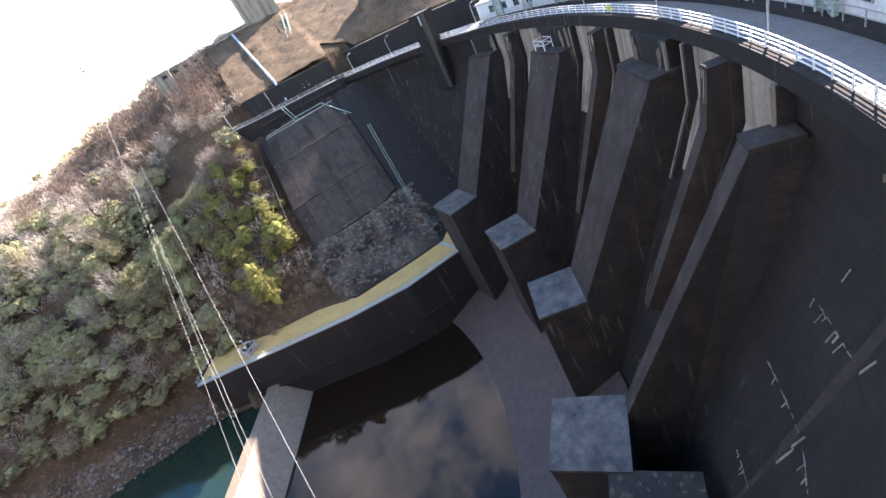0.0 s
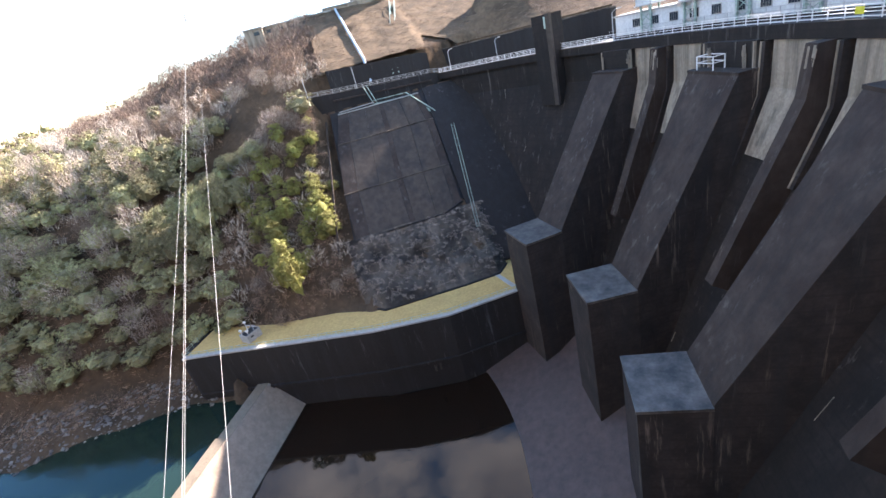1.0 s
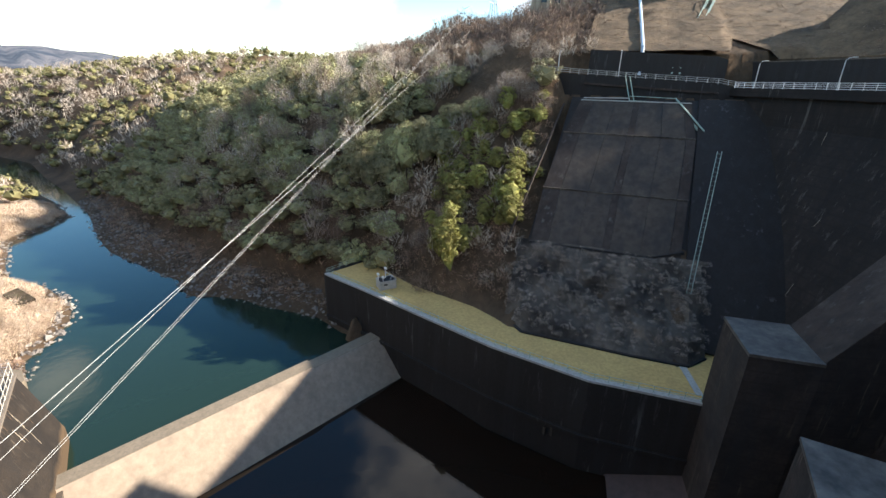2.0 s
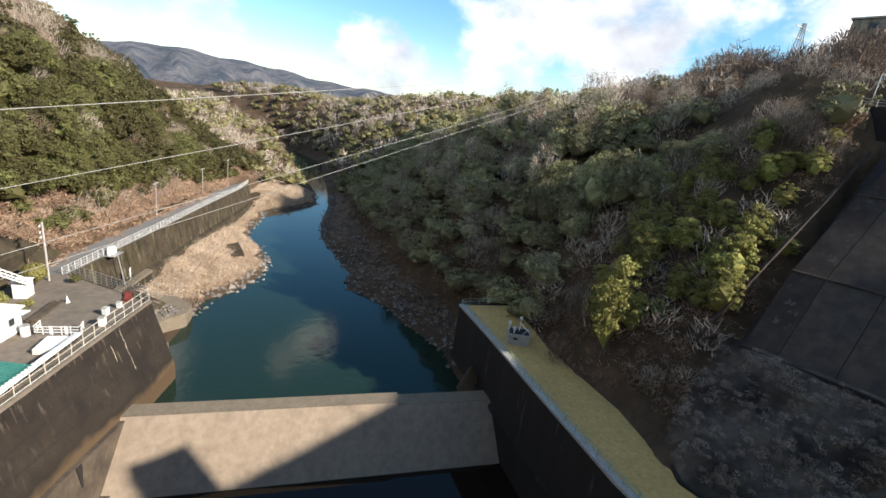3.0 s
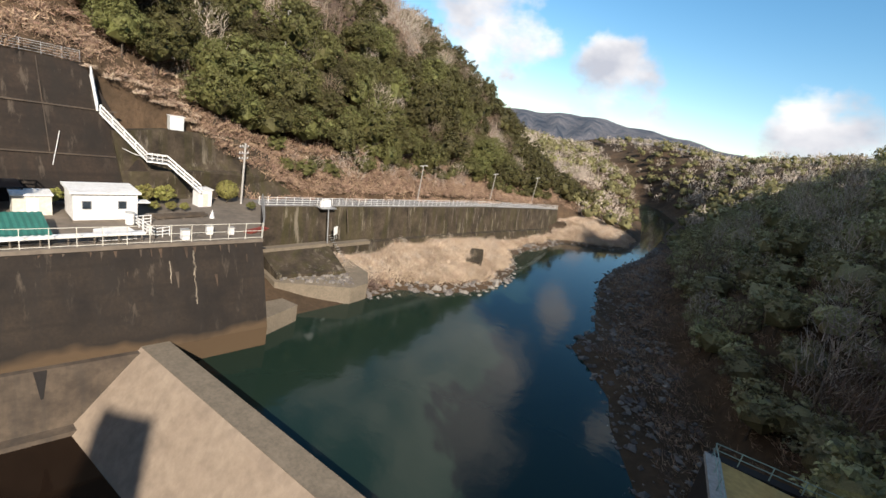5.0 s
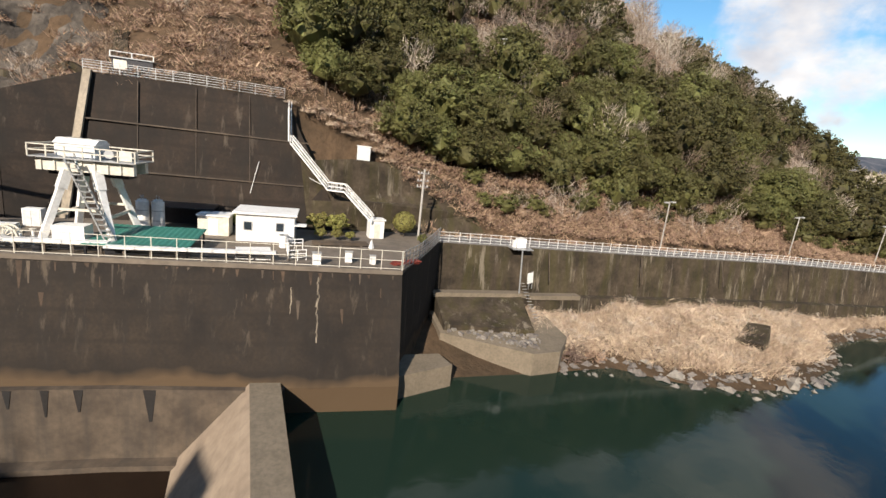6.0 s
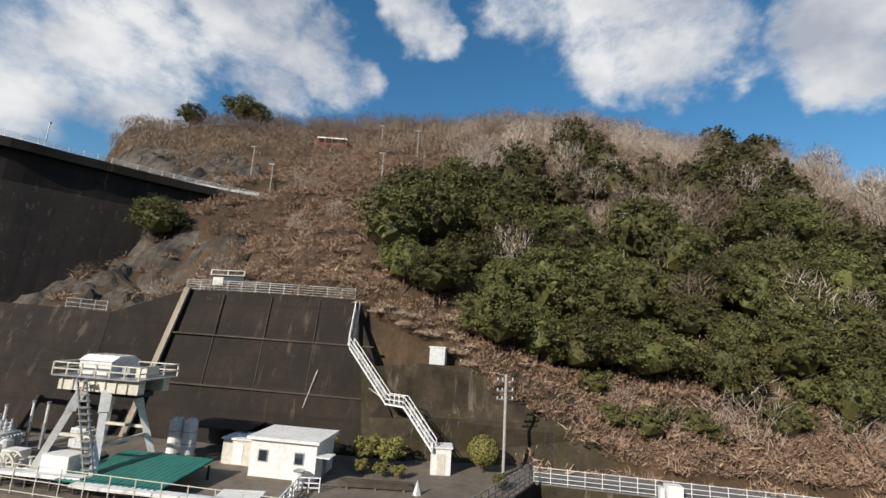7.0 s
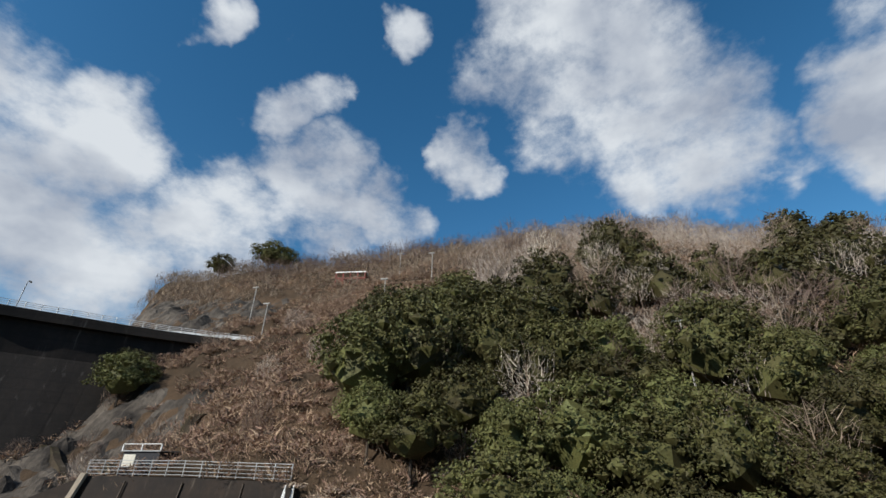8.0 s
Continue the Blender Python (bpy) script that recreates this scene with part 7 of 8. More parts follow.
def tree(kind_, x, y, z, turn, size, tall, i):
    if kind_ == "green":
        o = thing("evergreen_tree", "dense dark evergreen broadleaf tree on the valley side", "tree", group="evergreen trees")
        trunk, crown = TRUNK, crown_g[i % len(crown_g)]
    elif kind_ == "grey":
        o = thing("evergreen_tree", "tall grey-green evergreen tree on the shaded valley side, leaves brightened", "tree", group="grey-green trees")
        trunk, crown = TRUNK, crown_r[i % len(crown_r)]
    elif kind_ == "spur":
        o = thing("evergreen_tree", "tall grey-green evergreen tree on the spur, leaves brightened as if sunlit", "tree", group="spur trees")
        trunk, crown = TRUNK, crown_spur[i % len(crown_spur)]
    elif kind_ == "slim":
        o = thing("evergreen_tree", "slim yellow-green broadleaf tree on the slope above the berm", "tree", group="slim yellow-green trees")
        trunk, crown = SLIM_TRUNK, crown_slim[i % len(crown_slim)]
    elif kind_ == "shrub":
        o = thing("evergreen_shrub", "low dark evergreen shrub on the valley side", "shrub", group="evergreen shrubs")
        trunk, crown = TRUNK, crown_s[i % len(crown_s)]
    else:
        o = thing("bare_tree", "leafless grey-brown winter tree on the valley side", "tree", group="bare trees")
        trunk, crown = BARE_TRUNKS[i % 3], (crown_b if i % 2 else crown_p)[i % 4]
    o.matrix_basis = Matrix.Translation((x, y, z - 0.3)) @ Matrix.Rotation(turn, 4, "Z") @ Matrix.Diagonal((size, size, size * tall, 1))
    for nm, me in (("trunk", trunk), ("crown", crown)):
        c = new(nm, me)
        c.parent = o
    return o


def plant(kind_, xs, ys, zs, r, lo, hi, tall=(0.85, 1.2)):
    for i in range(len(xs)):
        tree(kind_, xs[i], ys[i], zs[i], r.uniform(0, 6.28), r.uniform(lo, hi), r.uniform(*tall), r.randint(60))


def rows_of(x, y, z, r, lo, hi, tall=(0.85, 1.2), sink=0.3):
    n_ = len(x)
    return np.stack([x, y, z - sink, r.uniform(0, 6.28, n_), r.uniform(lo, hi, n_), r.uniform(*tall, n_)], 1)


def patch(x, y, size, seed):
    return wobble(x, y, size, seed)


def left_ever(x, y, z):
    u_ = -(x + 50)
    edge = -5 + 0.10 * u_
    gully = np.abs(y - np.interp(u_, [0, 3, 9, 14, 20], [0, 4, 9, 11, 12])) > np.interp(u_, [0, 4, 12, 18, 22], [3.4, 3.0, 2.0, 1.2, -1])
    return gully & (u_ > 2) & (y > edge) & (y < 185) & (z < 92 - 0.10 * np.maximum(y, 0)) & (patch(x, y, 26, 31) > -0.62 + np.clip((z - 42) / 32, 0, 1) * 1.3 + np.clip((y - 95) / 90, 0, 1) * 0.35) & ~((u_ < 5) & (y > 14))


# left bank: the nearest evergreens as trees, the rest as woods
x, y, z, r = scatter(9000, -150, -52, -8, 190, left_ever, 41, 3.9)
near = (x > -74) & (y < 110)
idx = np.where(near)[0][:230]
plant("green", x[idx], y[idx], z[idx], r, 1.0, 2.0, (0.85, 1.25))
rest = np.ones(len(x), bool)
rest[idx] = False
scattered(EVER_LOW, rows_of(x[rest], y[rest], z[rest], r, 0.9, 1.6), "woods_left", M_LEAF, "evergreen woods covering the left hillside", "woods")
x, y, z, r = scatter(2600, -175, -52, -8, 260, lambda x, y, z: (x < -53) & (ground(x, y) > 15) & ~left_ever(x, y, z) & (y > -2), 42, 3.2)
scattered(BARE_LOW, rows_of(x, y, z, r, 0.6, 1.15), "bare_woods_left", M_TWIG_G, "leafless grey woods between the evergreens", "woods")
x, y, z, r = scatter(2600, -190, -100, -130, 20, lambda x, y, z: (z > 74) | (patch(x, y, 30, 35) > 0.25), 43, 3.4)
scattered(BARE_MID, rows_of(x, y, z, r, 0.6, 1.0), "bare_woods_ridge", M_TWIG, "leafless brown woods along the ridge", "woods")
x, y, z, r = scatter(1500, -175, -104, -90, 125, lambda x, y, z: z > np.interp(y, [-90, 0, 60, 125], [84, 88, 82, 62]), 143, 3.2)
scattered(BARE_LOW, rows_of(x, y, z, r, 0.9, 1.35, (0.8, 1.1)), "bare_woods_skyline", M_TWIG, "leafless brown trees standing along the ridge", "woods")
for x_, y_, s_ in ((-131, -95, 1.6), (-139, -82, 2.0), (-141, -77, 1.6), (-70.5, -50.5, 1.5), (-72.5, -52.5, 1.1)):
    tree("green", x_, y_, float(ground(np.array([x_]), np.array([y_]))[0]), x_, s_, 0.95, int(-x_))
x, y, z, r = scatter(60, -100, -56, -60, -8, lambda x, y, z: np.hypot(x, y) < 92, 44, 6.0)
idx = np.arange(len(x))[:14]
plant("bare", x[idx], y[idx], z[idx], r, 0.5, 0.85)
x, y, z, r = scatter(10000, -150, -51, -110, 200, lambda x, y, z: (z > 13.5) & (x < -51.5) & (np.hypot(x, y) < 150) & ~((x > -75) & (y < -38) & (y > -68)) & ~((x > -120) & (x < -90) & (y < -52)) | ((y > 10) & (x < -50.5) & (x > -58)), 45)
scattered(SCRUB, rows_of(x, y, z, r, 0.7, 1.7, (0.6, 1.1), 0.1), "scrub_left", M_SCRUB, "russet dry scrub on the left hillside", "scrub")
x, y, z, r = scatter(14000, -48, -20, 26, 175, lambda x, y, z: (z > 0.7) & (x < left_shore(y) - 1.2) & (x > np.where(y < 140, -42.5, -60)), 46)
scattered(REEDS, rows_of(x, y, z, r, 0.9, 1.9, (0.7, 1.2), 0.1), "reeds", M_REED, "pale dry reeds on the river spit", "reeds")
x, y, z, r = scatter(1500, -48, -20, 28, 175, lambda x, y, z: (z > 1.2) & (x < left_shore(y) - 2.5) & (x > -42.0), 47, 1.15)
scattered(BRUSH, rows_of(x, y, z, r, 0.24, 0.58, (0.6, 1.0)), "spit_bushes", M_TWIG_G, "pale leafless bushes among the reeds", "bushes")
x, y, z, r = scatter(520, -44, -30, 30, 140, lambda x, y, z: (z > 1.5) & (x < left_shore(y) - 5) & (x > -42.2), 56, 1.8)
scattered(BRUSH, rows_of(x, y, z, r, 0.35, 0.7, (0.5, 0.85)), "spit_thicket", M_REED, "pale dry thickets against the road wall", "thicket")

x, y, z, r = scatter(1500, -72, -50.5, -6, 18, lambda x, y, z: (z > 22) & ~left_ever(x, y, z), 152, 1.3)
scattered(DOME, rows_of(x, y, z, r, 0.5, 1.0, (0.5, 0.9), 0.15), "gully_grass", M_REED, "pale dry grass heaps in the hillside gully", "grass")
for x_, y_, k_ in ((-31.8, 30.5, 1.1), (-33.2, 32.5, 1.3), (-31.6, 34.0, 1.0), (-35.0, 30.4, 1.1), (-34.6, 35.2, 0.9)):
    z_ = max(float(ground(np.array([x_]), np.array([y_]))[0]), 1.0)
    o = tagged(new("shore_bush", quads(DOME[int(-y_) % 5] * k_, "shore_bush", M_TWIG if k_ > 1.05 else M_SCRUB)), "russet leafless bush on the shore beside the revetment", "bush", "shore bushes")
    o.location = (x_, y_, z_ - 0.1)
# bare trees standing among the evergreens, and the brushy strip above the bank road
x, y, z, r = scatter(400, -105, -58, 2, 120, lambda x, y, z: z < 84, 48, 6.5)
idx = np.arange(len(x))[:120]
plant("bare", x[idx], y[idx], z[idx] + 2.5, r, 0.9, 1.5)
x, y, z, r = scatter(4200, -61, -50.6, 8, 150, lambda x, y, z: z > 11, 49, 0.9)
scattered(BRUSH, rows_of(x, y, z, r, 0.34, 0.72, (0.5, 0.8)), "roadside_brush", M_SCRUB, "russet leafless brush above the bank road", "brush")
bare_rock = lambda x, y: (((x > -75) & (x < -48) & (y < -36) & (y > -68)) | ((x > -120) & (x < -90) & (y < -52) & (y > -112))) & (wobble(x, y, 6, 91) < 0.45)
x, y, z, r = scatter(3000, -112, -53, -66, -3, lambda x, y, z: (z > 22) & (np.hypot(x, y) < 122) & ~bare_rock(x, y) & (patch(x, y, 13, 78) > -0.3), 150, 1.7)
scattered(DOME, rows_of(x, y, z, r, 0.6, 1.5, (0.6, 1.1), 0.15), "hillside_thicket", M_SCRUB, "heaped pinkish-brown bramble thickets on the open hillside", "thicket")
x, y, z, r = scatter(1600, -57, -49.0, 9, 140, lambda x, y, z: z > 11, 151, 1.5)
scattered(DOME, rows_of(x, y, z, r, 0.7, 1.5, (0.8, 1.4), 0.1), "roadside_thicket", M_SCRUB, "pinkish-brown bramble hanging over the road wall", "thicket")
x, y, z, r = scatter(3600, -125, -53, -78, -2, lambda x, y, z: (z > 24) & (np.hypot(x, y) < 130) & ~bare_rock(x, y) & (patch(x, y, 14, 77) > -0.1), 50, 1.7)
scattered(BRUSH, rows_of(x, y, z, r, 0.36, 0.85, (0.4, 0.7)), "hillside_brush", M_SCRUB, "pale russet brush on the open hillside", "brush")

for i in range(44):
    x_, y_ = -52.5 - r.uniform(0, 4.5), 16 + i * 2.9 + r.uniform(-1, 1)
    tree("shrub", x_, y_, float(ground(np.array([x_]), np.array([y_]))[0]), i, r.uniform(0.45, 0.85), r.uniform(0.8, 1.2), i)

x, y, z, r = scatter(900, -60, -49.5, -14, 15, lambda x, y, z: z > 15, 63, 1.1)
scattered(BRUSH, rows_of(x, y, z, r, 0.26, 0.5, (0.5, 0.8)), "wall_head_brush", M_SCRUB, "russet leafless brush above the wall heads", "brush")
# dark mossy rock slope between the wall heads and the dam
px, py = np.meshgrid(np.linspace(-74, -48.2, 44), np.linspace(-66, -30.5, 52))
pz = ground(px, py) + 0.35 + wobble(px, py, 7, 71) * 0.55 + wobble(px, py, 3, 72) * 0.3
edge_ = np.minimum(np.minimum(px + 74, -48.2 - px) / 3.0, np.minimum(py + 66, -30.5 - py) / 3.0)
pz -= np.clip(1 - edge_ - 0.6 * wobble(px, py, 9, 73), 0, 1) * 1.6
nx_ = px.shape[1]
k_ = (np.arange(px.shape[0] - 1)[:, None] * nx_ + np.arange(nx_ - 1)[None, :]).ravel()
tagged(new("hillside_rock", meshed("hillside_rock", np.stack([px, py, pz], -1).reshape(-1, 3).tolist(), np.stack([k_, k_ + 1, k_ + nx_ + 1, k_ + nx_], 1).tolist(), M_ROCKY)), "dark mossy rock slope beside the dam wing", "rock slope", kind="structure")

px, py = np.meshgrid(np.linspace(-118, -88, 52), np.linspace(-110, -50, 70))
pz = ground(px, py) + 0.2 + wobble(px, py, 9, 81) * 0.9 + wobble(px, py, 4, 82) * 0.5
edge_ = np.minimum(np.minimum(px + 118, -88 - px) / 4.0, np.minimum(py + 110, -50 - py) / 4.0)
pz -= np.clip(1 - edge_ - 0.9 * wobble(px, py, 12, 83), 0, 1) * 2.4
nx_ = px.shape[1]
k_ = (np.arange(px.shape[0] - 1)[:, None] * nx_ + np.arange(nx_ - 1)[None, :]).ravel()
tagged(new("rock_cliff", meshed("rock_cliff", np.stack([px, py, pz], -1).reshape(-1, 3).tolist(), np.stack([k_, k_ + 1, k_ + nx_ + 1, k_ + nx_], 1).tolist(), M_ROCKY)), "bare grey-brown rock cliff above the crest road", "cliff", kind="structure")

# right bank


def right_ever(x, y, z):
    rr_ = x - right_hill(y)
    s_, w_ = sw_of(x, y)
    return clear_right(x, y) & ~sun_hollow(x, y) & ~((w_ > 11) & (w_ < 41) & (s_ < 57)) & (rr_ > 8) & (y > -30) & (x > 33 - np.clip(y - 18, 0, 60)) & (z < 58) & (z > 3) & (patch(x, y, 24, 51) > -0.85 + np.clip((z - 30) / 24, 0, 1) * 1.05)


x, y, z, r = scatter(12000, -20, 110, -30, 170, right_ever, 52, 3.7)
near = (y < 75) & (x < 84)
idx = np.where(near)[0][:150]
plant("grey", x[idx], y[idx], z[idx], r, 0.8, 1.35, (0.8, 1.15))
rest = np.ones(len(x), bool)
rest[idx] = False
scattered(EVER_LOW, rows_of(x[rest], y[rest], z[rest], r, 0.85, 1.3, (0.8, 1.15)), "woods_right", M_LEAF_LIT, "evergreen woods on the right valley side", "woods")
x, y, z, r = scatter(7500, -20, 150, -30, 240, lambda x, y, z: clear_right(x, y) & (x - right_hill(y) > 8) & (z > 6) & ~right_ever(x, y, z), 53, 3.0)
nearb = np.where((y < 60) & (x < 80) & ~sun_hollow(x, y))[0][:50]
plant("bare", x[nearb], y[nearb], z[nearb], r, 0.55, 0.95)
rest = np.ones(len(x), bool)
rest[nearb] = False
warm = (z > 60) & (y < 110)
scattered(BARE_MID, rows_of(x[rest & warm], y[rest & warm], z[rest & warm], r, 0.6, 1.1), "bare_woods_upper", M_TWIG, "leafless brown woods above the bank road", "woods")
scattered(BARE_MID, rows_of(x[rest & ~warm], y[rest & ~warm], z[rest & ~warm], r, 0.6, 1.1), "bare_woods_right", M_TWIG_G, "leafless grey woods on the right valley side", "woods")
x, y, z, r = scatter(8500, -22, 80, -25, 170, lambda x, y, z: clear_right(x, y) & (x - right_shore(y) > 3.5) & (z > 1.2) & (z < 50), 54)
scattered(SCRUB, rows_of(x, y, z, r, 0.6, 1.4, (0.6, 1.1), 0.1), "scrub_right", M_SCRUB, "russet dry scrub under the trees", "scrub")

# slim yellow-green trees on the slope above the berm, and the spur of big evergreens beyond the gully
r = np.random.RandomState(91)
SLIM_SPOTS = ((39.2, -7.4, 1.5, 1.2), (41.5, -5.4, 1.5, 0.93), (51.5, -12.5, 1.42, 0.67), (53.5, -10.5, 1.5, 0.74), (56, -9, 1.35, 0.74), (58.5, -7, 1.2, 0.67), (52.5, -1.5, 1.27, 0.59), (49.5, 1.5, 1.35, 0.59), (47, -0.5, 1.5, 0.63),
              (49.2, 4.9, 1.42, 0.59), (59, 5, 1.2, 0.52), (57, 2, 0.9, 0.52), (64.5, -3, 1.05, 0.44), (62.5, -6, 0.98, 0.52), (61, -1, 0.9, 0.52), (69, -4, 0.75, 0.41), (55, -5, 0.9, 0.44), (60.5, -10.5, 0.9, 0.44),
              (39.8, -4.2, 1.2, 1.0), (53.0, -7.0, 0.9, 0.6), (48.5, -7.5, 0.8, 0.6), (56.5, -1.5, 0.9, 0.6), (43, -7.6, 1.0, 0.8))
for i, (x_, y_, k_, h_) in enumerate(SLIM_SPOTS):
    tree("slim", x_, y_, float(ground(np.array([x_]), np.array([y_]))[0]) - 1.6 * k_ * h_, i * 1.7, k_, h_, i)
SPUR_SPOTS = ((41.2, 26, 1.3, 1.4), (43.6, 21.6, 1.25, 1.6), (40.2, 20.4, 1.0, 1.2), (46.4, 17.2, 1.25, 1.85), (42.6, 15.8, 0.95, 1.3), (49.2, 14.0, 1.2, 1.75), (52.4, 11.4, 1.0, 1.4), (45.5, 31, 1.2, 1.2), (41, 32, 1.3, 1.2), (50, 37, 1.3, 1.2), (56, 36, 1.2, 1.1))
for i, (x_, y_, k_, h_) in enumerate(SPUR_SPOTS):
    tree("spur", x_, y_, float(ground(np.array([x_]), np.array([y_]))[0]), i * 2.3, k_, h_, i)
for i in range(24):
    x_, y_ = 47 + 4.6 * (i % 4) + r.uniform(-1.2, 1.2), 8.5 + 4.4 * (i // 4) + r.uniform(-1.2, 1.2)
    if x_ + 0.9 * (y_ - 16) > 51:
        tree("spur", x_, y_, float(ground(np.array([x_]), np.array([y_]))[0]), i * 1.3, r.uniform(0.95, 1.15), r.uniform(0.75, 0.95), i)
spots = []
while len(spots) < 34:
    s_, w_ = r.uniform(30, 57), r.uniform(10, 39)
    if all((s_ - a) ** 2 + (w_ - b) ** 2 > 9 for a, b in spots):
        spots.append((s_, w_))
for i, (s_, w_) in enumerate(spots):
    x_, y_, _ = sw(s_, w_)
    k_, h_ = r.uniform(0.7, 1.15), r.uniform(0.5, 0.75)
    if s_ > 34 and w_ > 16:
        tree("slim", x_, y_, float(ground(np.array([x_]), np.array([y_]))[0]) - 1.8 * k_ * h_, s_, k_, h_, i)
x, y, z, r = scatter(3000, 20, 80, -35, 25, lambda x, y, z: (sw_of(x, y)[0] > 27) & (sw_of(x, y)[0] < 59.5) & (sw_of(x, y)[1] > 12) & (sw_of(x, y)[1] < 41.2), 57, 1.5)
scattered(BRUSH, rows_of(x, y, z, r, 0.25, 0.5), "russet_brush", M_SCRUB, "russet leafless brush beside the slope facing", "brush")

for i in range(16):
    x_, y_, _ = sw(57.8 + r.uniform(-1.5, 1.2), 22 + i)
    tree("bare", x_, y_, float(ground(np.array([x_]), np.array([y_]))[0]), i, r.uniform(0.75, 1.05), 0.95, i)
for i in range(34):
    x_, y_ = r.uniform(14, 66), r.uniform(24, 92)
    z_ = float(ground(np.array([x_]), np.array([y_]))[0])
    if 8 < z_ < 52 and not sun_hollow(x_, y_):
        tree("grey", x_, y_, z_, i, r.uniform(1.0, 1.5), r.uniform(0.9, 1.25), i)
x, y, z, r = scatter(1700, 40, 150, -30, 90, lambda x, y, z: (sw_of(x, y)[0] > 73) & (sw_of(x, y)[1] < 46) & (z > 54), 58, 1.9)
scattered(BRUSH, rows_of(x, y, z, r, 0.3, 0.6, (0.6, 0.9)), "upper_brush", M_SCRUB, "russet brush on the hill above the bank road", "brush")
x, y, z, r = scatter(2400, -40, 45, 12, 170, lambda x, y, z: (x - right_shore(y) > 3.0) & (x - right_hill(y) < 12) & (z > 0.9), 59, 1.4)
scattered(BRUSH, rows_of(x, y, z, r, 0.2, 0.42, (0.6, 0.9)), "shore_brush", M_TWIG, "dark leafless brush along the shaded shore", "brush")

r = np.random.RandomState(92)
spots = [ROCK_SPOTS[k_] for k_ in r.randint(0, len(ROCK_SPOTS), 800)]
spots = np.array([p for p in spots if 12.8 < p[2] < 24.2])
scattered(BRUSH, rows_of(spots[:, 0], spots[:, 1], spots[:, 2], r, 0.10, 0.26, (0.5, 0.8), 0.05), "rock_brush", M_TWIG_G, "dry leafless brush on the rock slope", "brush")

for y_, k_ in ((-8.5, 0.30), (-10.0, 0.24), (-7.0, 0.2)):
    p_ = pose(0, 0, 0, 0, 0, -99.6) @ Vector((84 + y_ * 0.1, y_, 21.3))
    tagged(new("ledge_brush", quads(BARE[0] * k_, "ledge_brush", M_SCRUB)), "dry russet brush growing on the pier ledge", "brush").location = p_

bx_, by_, bz_, r = scatter(500, -5, 80, 0, 110, right_ever, 64, 6.0)
idx = np.arange(len(bx_))[:75]
plant("bare", bx_[idx], by_[idx], bz_[idx] + 2.8, r, 0.85, 1.35, (1.0, 1.4))
r = np.random.RandomState(93)
spots = np.array([GRASS_SPOTS[k_] for k_ in r.randint(0, len(GRASS_SPOTS), 1500)]) + r.uniform(-0.8, 0.8, (1500, 3)) * np.array([1, 1, 0])
scattered(SCRUB, rows_of(spots[:, 0], spots[:, 1], spots[:, 2], r, 0.35, 0.8, (0.4, 0.8), 0.15), "grass_tufts", M_TWIG, "brown winter tufts on the grass slope", "tufts")
# far woods round the bend
far_keep = lambda x, y, z: (z > 1.5) & ((x < left_shore(y) - 4) | (x > right_shore(y) + 4))
x, y, z, r = scatter(7500, -320, 260, 165, 520, far_keep, 61, 5.2)
g_ = r.uniform(0, 1, len(x)) < 0.55
scattered(EVER_FAR, rows_of(x[g_], y[g_], z[g_], r, 1.0, 1.6), "far_woods", M_LEAF_F, "mixed evergreen woods far down the valley", "woods")
scattered(BARE_FAR, rows_of(x[~g_], y[~g_], z[~g_], r, 0.9, 1.5), "far_bare_woods", M_TWIG_G, "pale leafless woods far down the valley", "woods")

# shore stones
x, y, z, r = scatter(16000, -50, 40, 12, 175, lambda x, y, z: (z > -0.6) & (z < 3.4) & ((x > right_shore(y) - 2) & (x < right_hill(y) + 8) | (x < left_shore(y) + 2) & (x > left_shore(y) - 3) & (y > 28)), 62)
verts, faces = [], []
octa = np.array([(1, 0, 0), (0, 1, 0), (-1, 0, 0), (0, -1, 0), (0, 0, 1), (0, 0, -1)], float)
of = [(0, 1, 4), (1, 2, 4), (2, 3, 4), (3, 0, 4), (1, 0, 5), (2, 1, 5), (3, 2, 5), (0, 3, 5)]
for i in range(min(len(x), 4200)):
    s_ = (0.18 + 0.7 * r.uniform(0, 1) ** 3) * (1.45 if x[i] < -18 and y[i] < 75 else 1.0)
    v = octa * s_ * r.uniform(0.6, 1.3, size=(6, 1)) * np.array([1, 0.85, 0.6]) + r.normal(size=(6, 3)) * s_ * 0.12
    a = r.uniform(0, 6.28)
    v = np.stack([v[:, 0] * math.cos(a) - v[:, 1] * math.sin(a), v[:, 0] * math.sin(a) + v[:, 1] * math.cos(a), v[:, 2]], 1) + np.array([x[i], y[i], z[i] + 0.1])
    k_ = len(verts)
    verts += v.tolist()
    faces += [tuple(q + k_ for q in f) for f in of]
tagged(new("shore_stones", meshed("shore_stones", verts, faces, M_STONES)), "grey stones along the water's edge", "stones", kind="stuff")

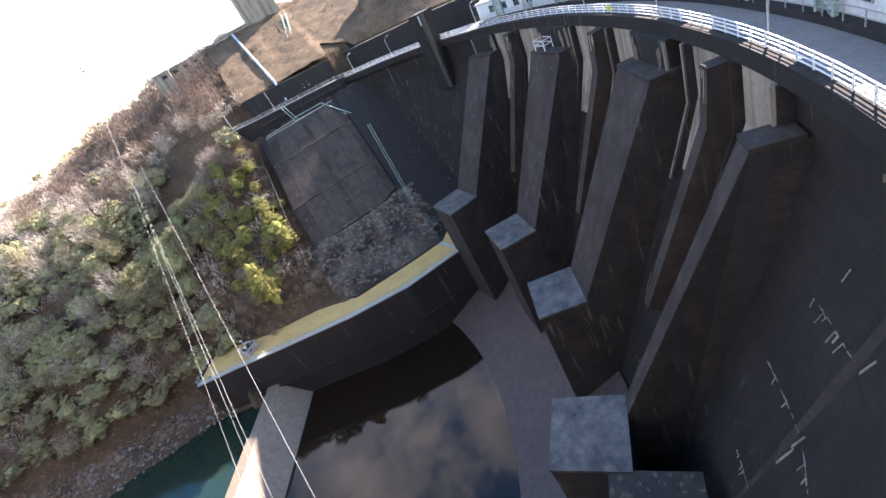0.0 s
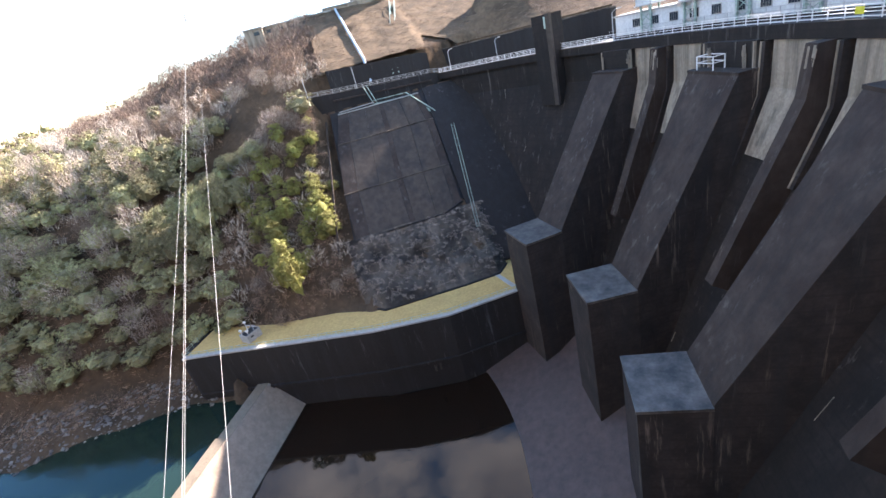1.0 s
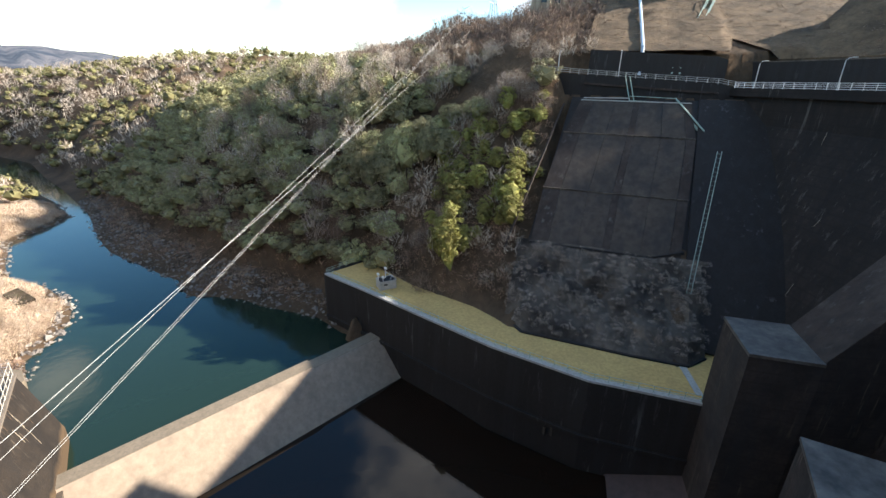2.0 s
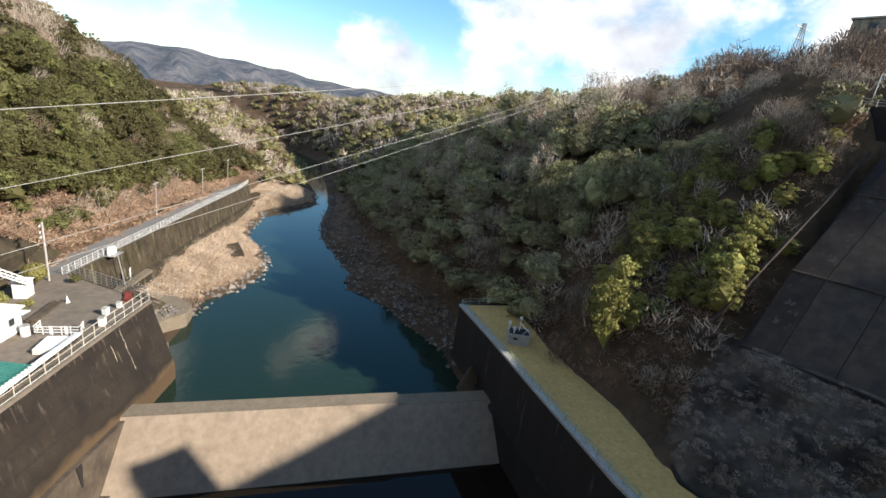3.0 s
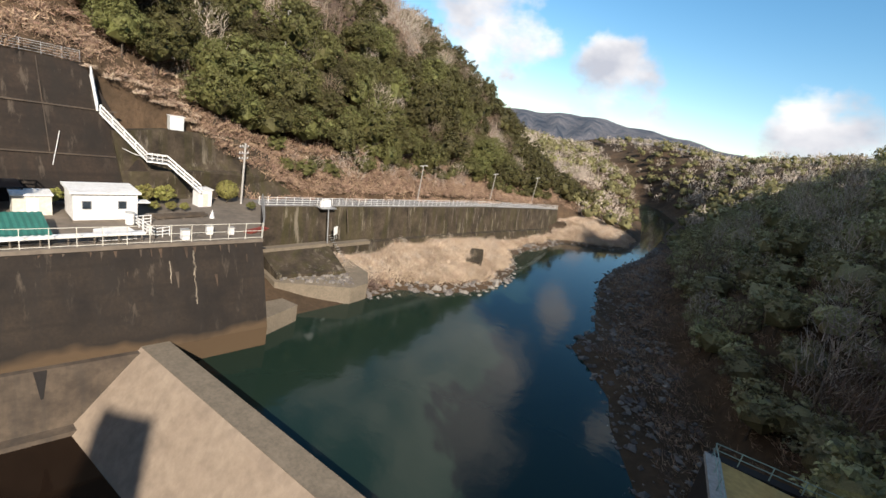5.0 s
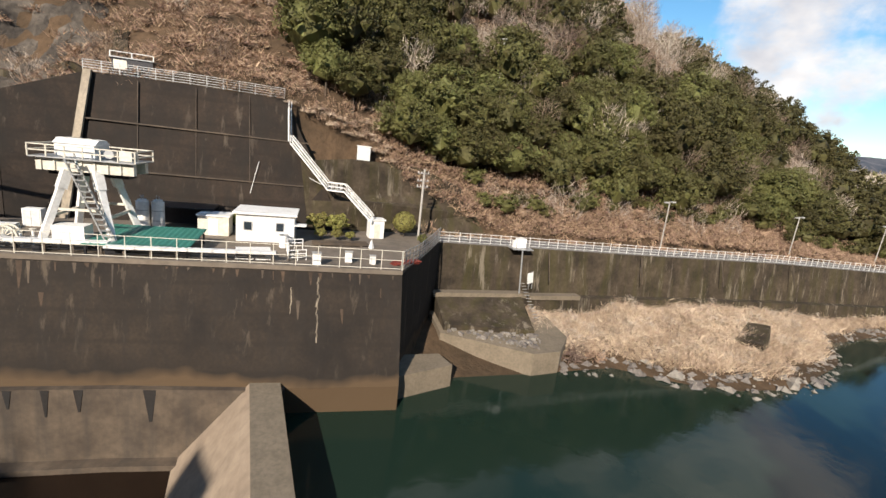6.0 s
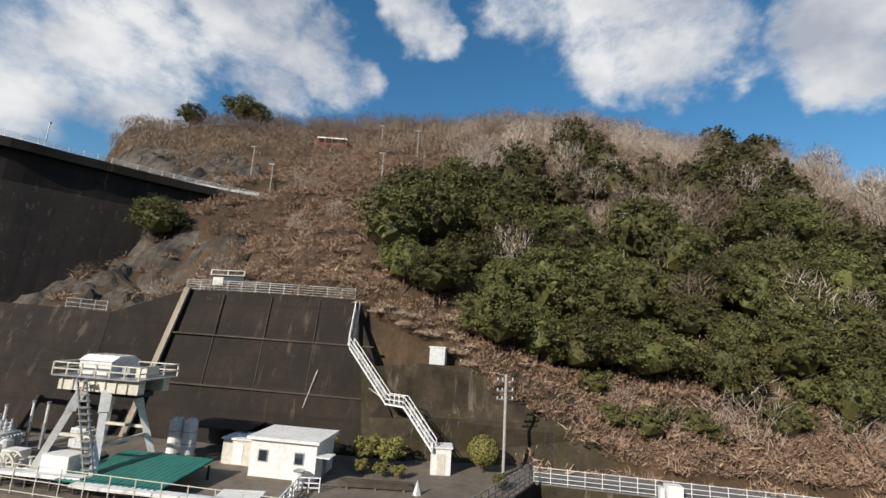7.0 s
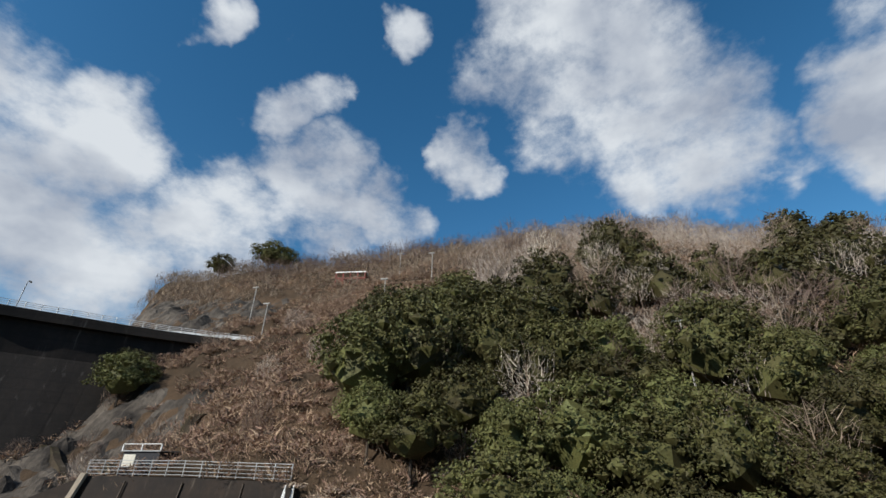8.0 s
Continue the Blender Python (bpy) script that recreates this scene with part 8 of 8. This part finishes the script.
# garden bushes in the yard
bush_c = leaf_cloud(14, 60, 1.0, 1.5, 0.10, 900)
bush_m = [quads(bush_c, "leaves", M_LEAF_Y), quads(bush_c, "leaves", M_LEAF)]
stem = limb_shape(77, 1.3, 0.8, 5, 0.12).mesh("stem", M_BARK)
for x_, y_, s_, k_ in ((-44.2, -1.8, 1.6, 1), (-44.0, 0.6, 1.6, 1), (-44.4, -6.0, 1.3, 1), (-44.4, -8.6, 1.3, 1), (-44.4, -11, 1.2, 1), (-41.2, -1.6, 0.8, 1), (-41.0, 0.4, 0.8, 1), (-41.0, 2.0, 0.7, 1), (-40.6, 11.2, 0.8, 0)):
    o = thing("garden_bush", "clipped dark green bush beside the control hut", "bush", group="garden bushes", at=pose(x_, y_, YZ) @ Matrix.Diagonal((s_, s_, s_ * 1.15, 1)))
    for nm, me in (("stem", stem), ("leaves", bush_m[1 - k_])):
        c = new(nm, me)
        c.parent = o
ball = thing("topiary_bush", "bright green ball-clipped bush in the yard corner", "bush", at=pose(-45.2, 9.6, YZ))
r = np.random.RandomState(31)
d = r.normal(size=(1500, 3))
d /= np.linalg.norm(d, axis=1)[:, None]
p = d * 1.55 * r.uniform(0.93, 1.03, size=(1500, 1)) * np.array([1, 1, 0.9]) + np.array([0, 0, 2.1])
t = np.cross(d, r.normal(size=(1500, 3)))
t /= np.linalg.norm(t, axis=1)[:, None]
b = np.cross(d + 0.5 * r.normal(size=(1500, 3)), t)
b /= np.linalg.norm(b, axis=1)[:, None]
c = new("leaves", quads(np.stack([p - t * 0.15, p + b * 0.16, p + t * 0.15], 1).reshape(-1, 3), "leaves", M_LEAF_Y))
c.parent = ball
part("trunk", Shape().bar((0, 0, 0), (0, 0, 1.6), 0.2, None, 6), M_BARK, ball)

# mountains at the head of the view, with distance haze in their colour
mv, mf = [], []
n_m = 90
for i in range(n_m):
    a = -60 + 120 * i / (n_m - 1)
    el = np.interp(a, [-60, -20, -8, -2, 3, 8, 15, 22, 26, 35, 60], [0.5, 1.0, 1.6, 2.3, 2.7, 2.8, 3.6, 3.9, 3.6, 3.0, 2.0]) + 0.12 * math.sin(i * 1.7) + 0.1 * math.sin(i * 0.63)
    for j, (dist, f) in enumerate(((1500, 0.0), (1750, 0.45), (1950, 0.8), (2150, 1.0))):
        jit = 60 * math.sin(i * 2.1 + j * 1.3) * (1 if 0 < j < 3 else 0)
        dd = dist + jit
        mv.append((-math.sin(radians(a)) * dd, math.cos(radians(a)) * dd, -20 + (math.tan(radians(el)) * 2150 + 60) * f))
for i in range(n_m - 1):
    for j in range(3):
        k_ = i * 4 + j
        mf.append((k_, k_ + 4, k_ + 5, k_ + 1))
tagged(new("backdrop", meshed("backdrop", mv, mf, M_FAR, True)), "distant wooded mountain range, tinted blue-grey for haze", "mountains", kind="structure")
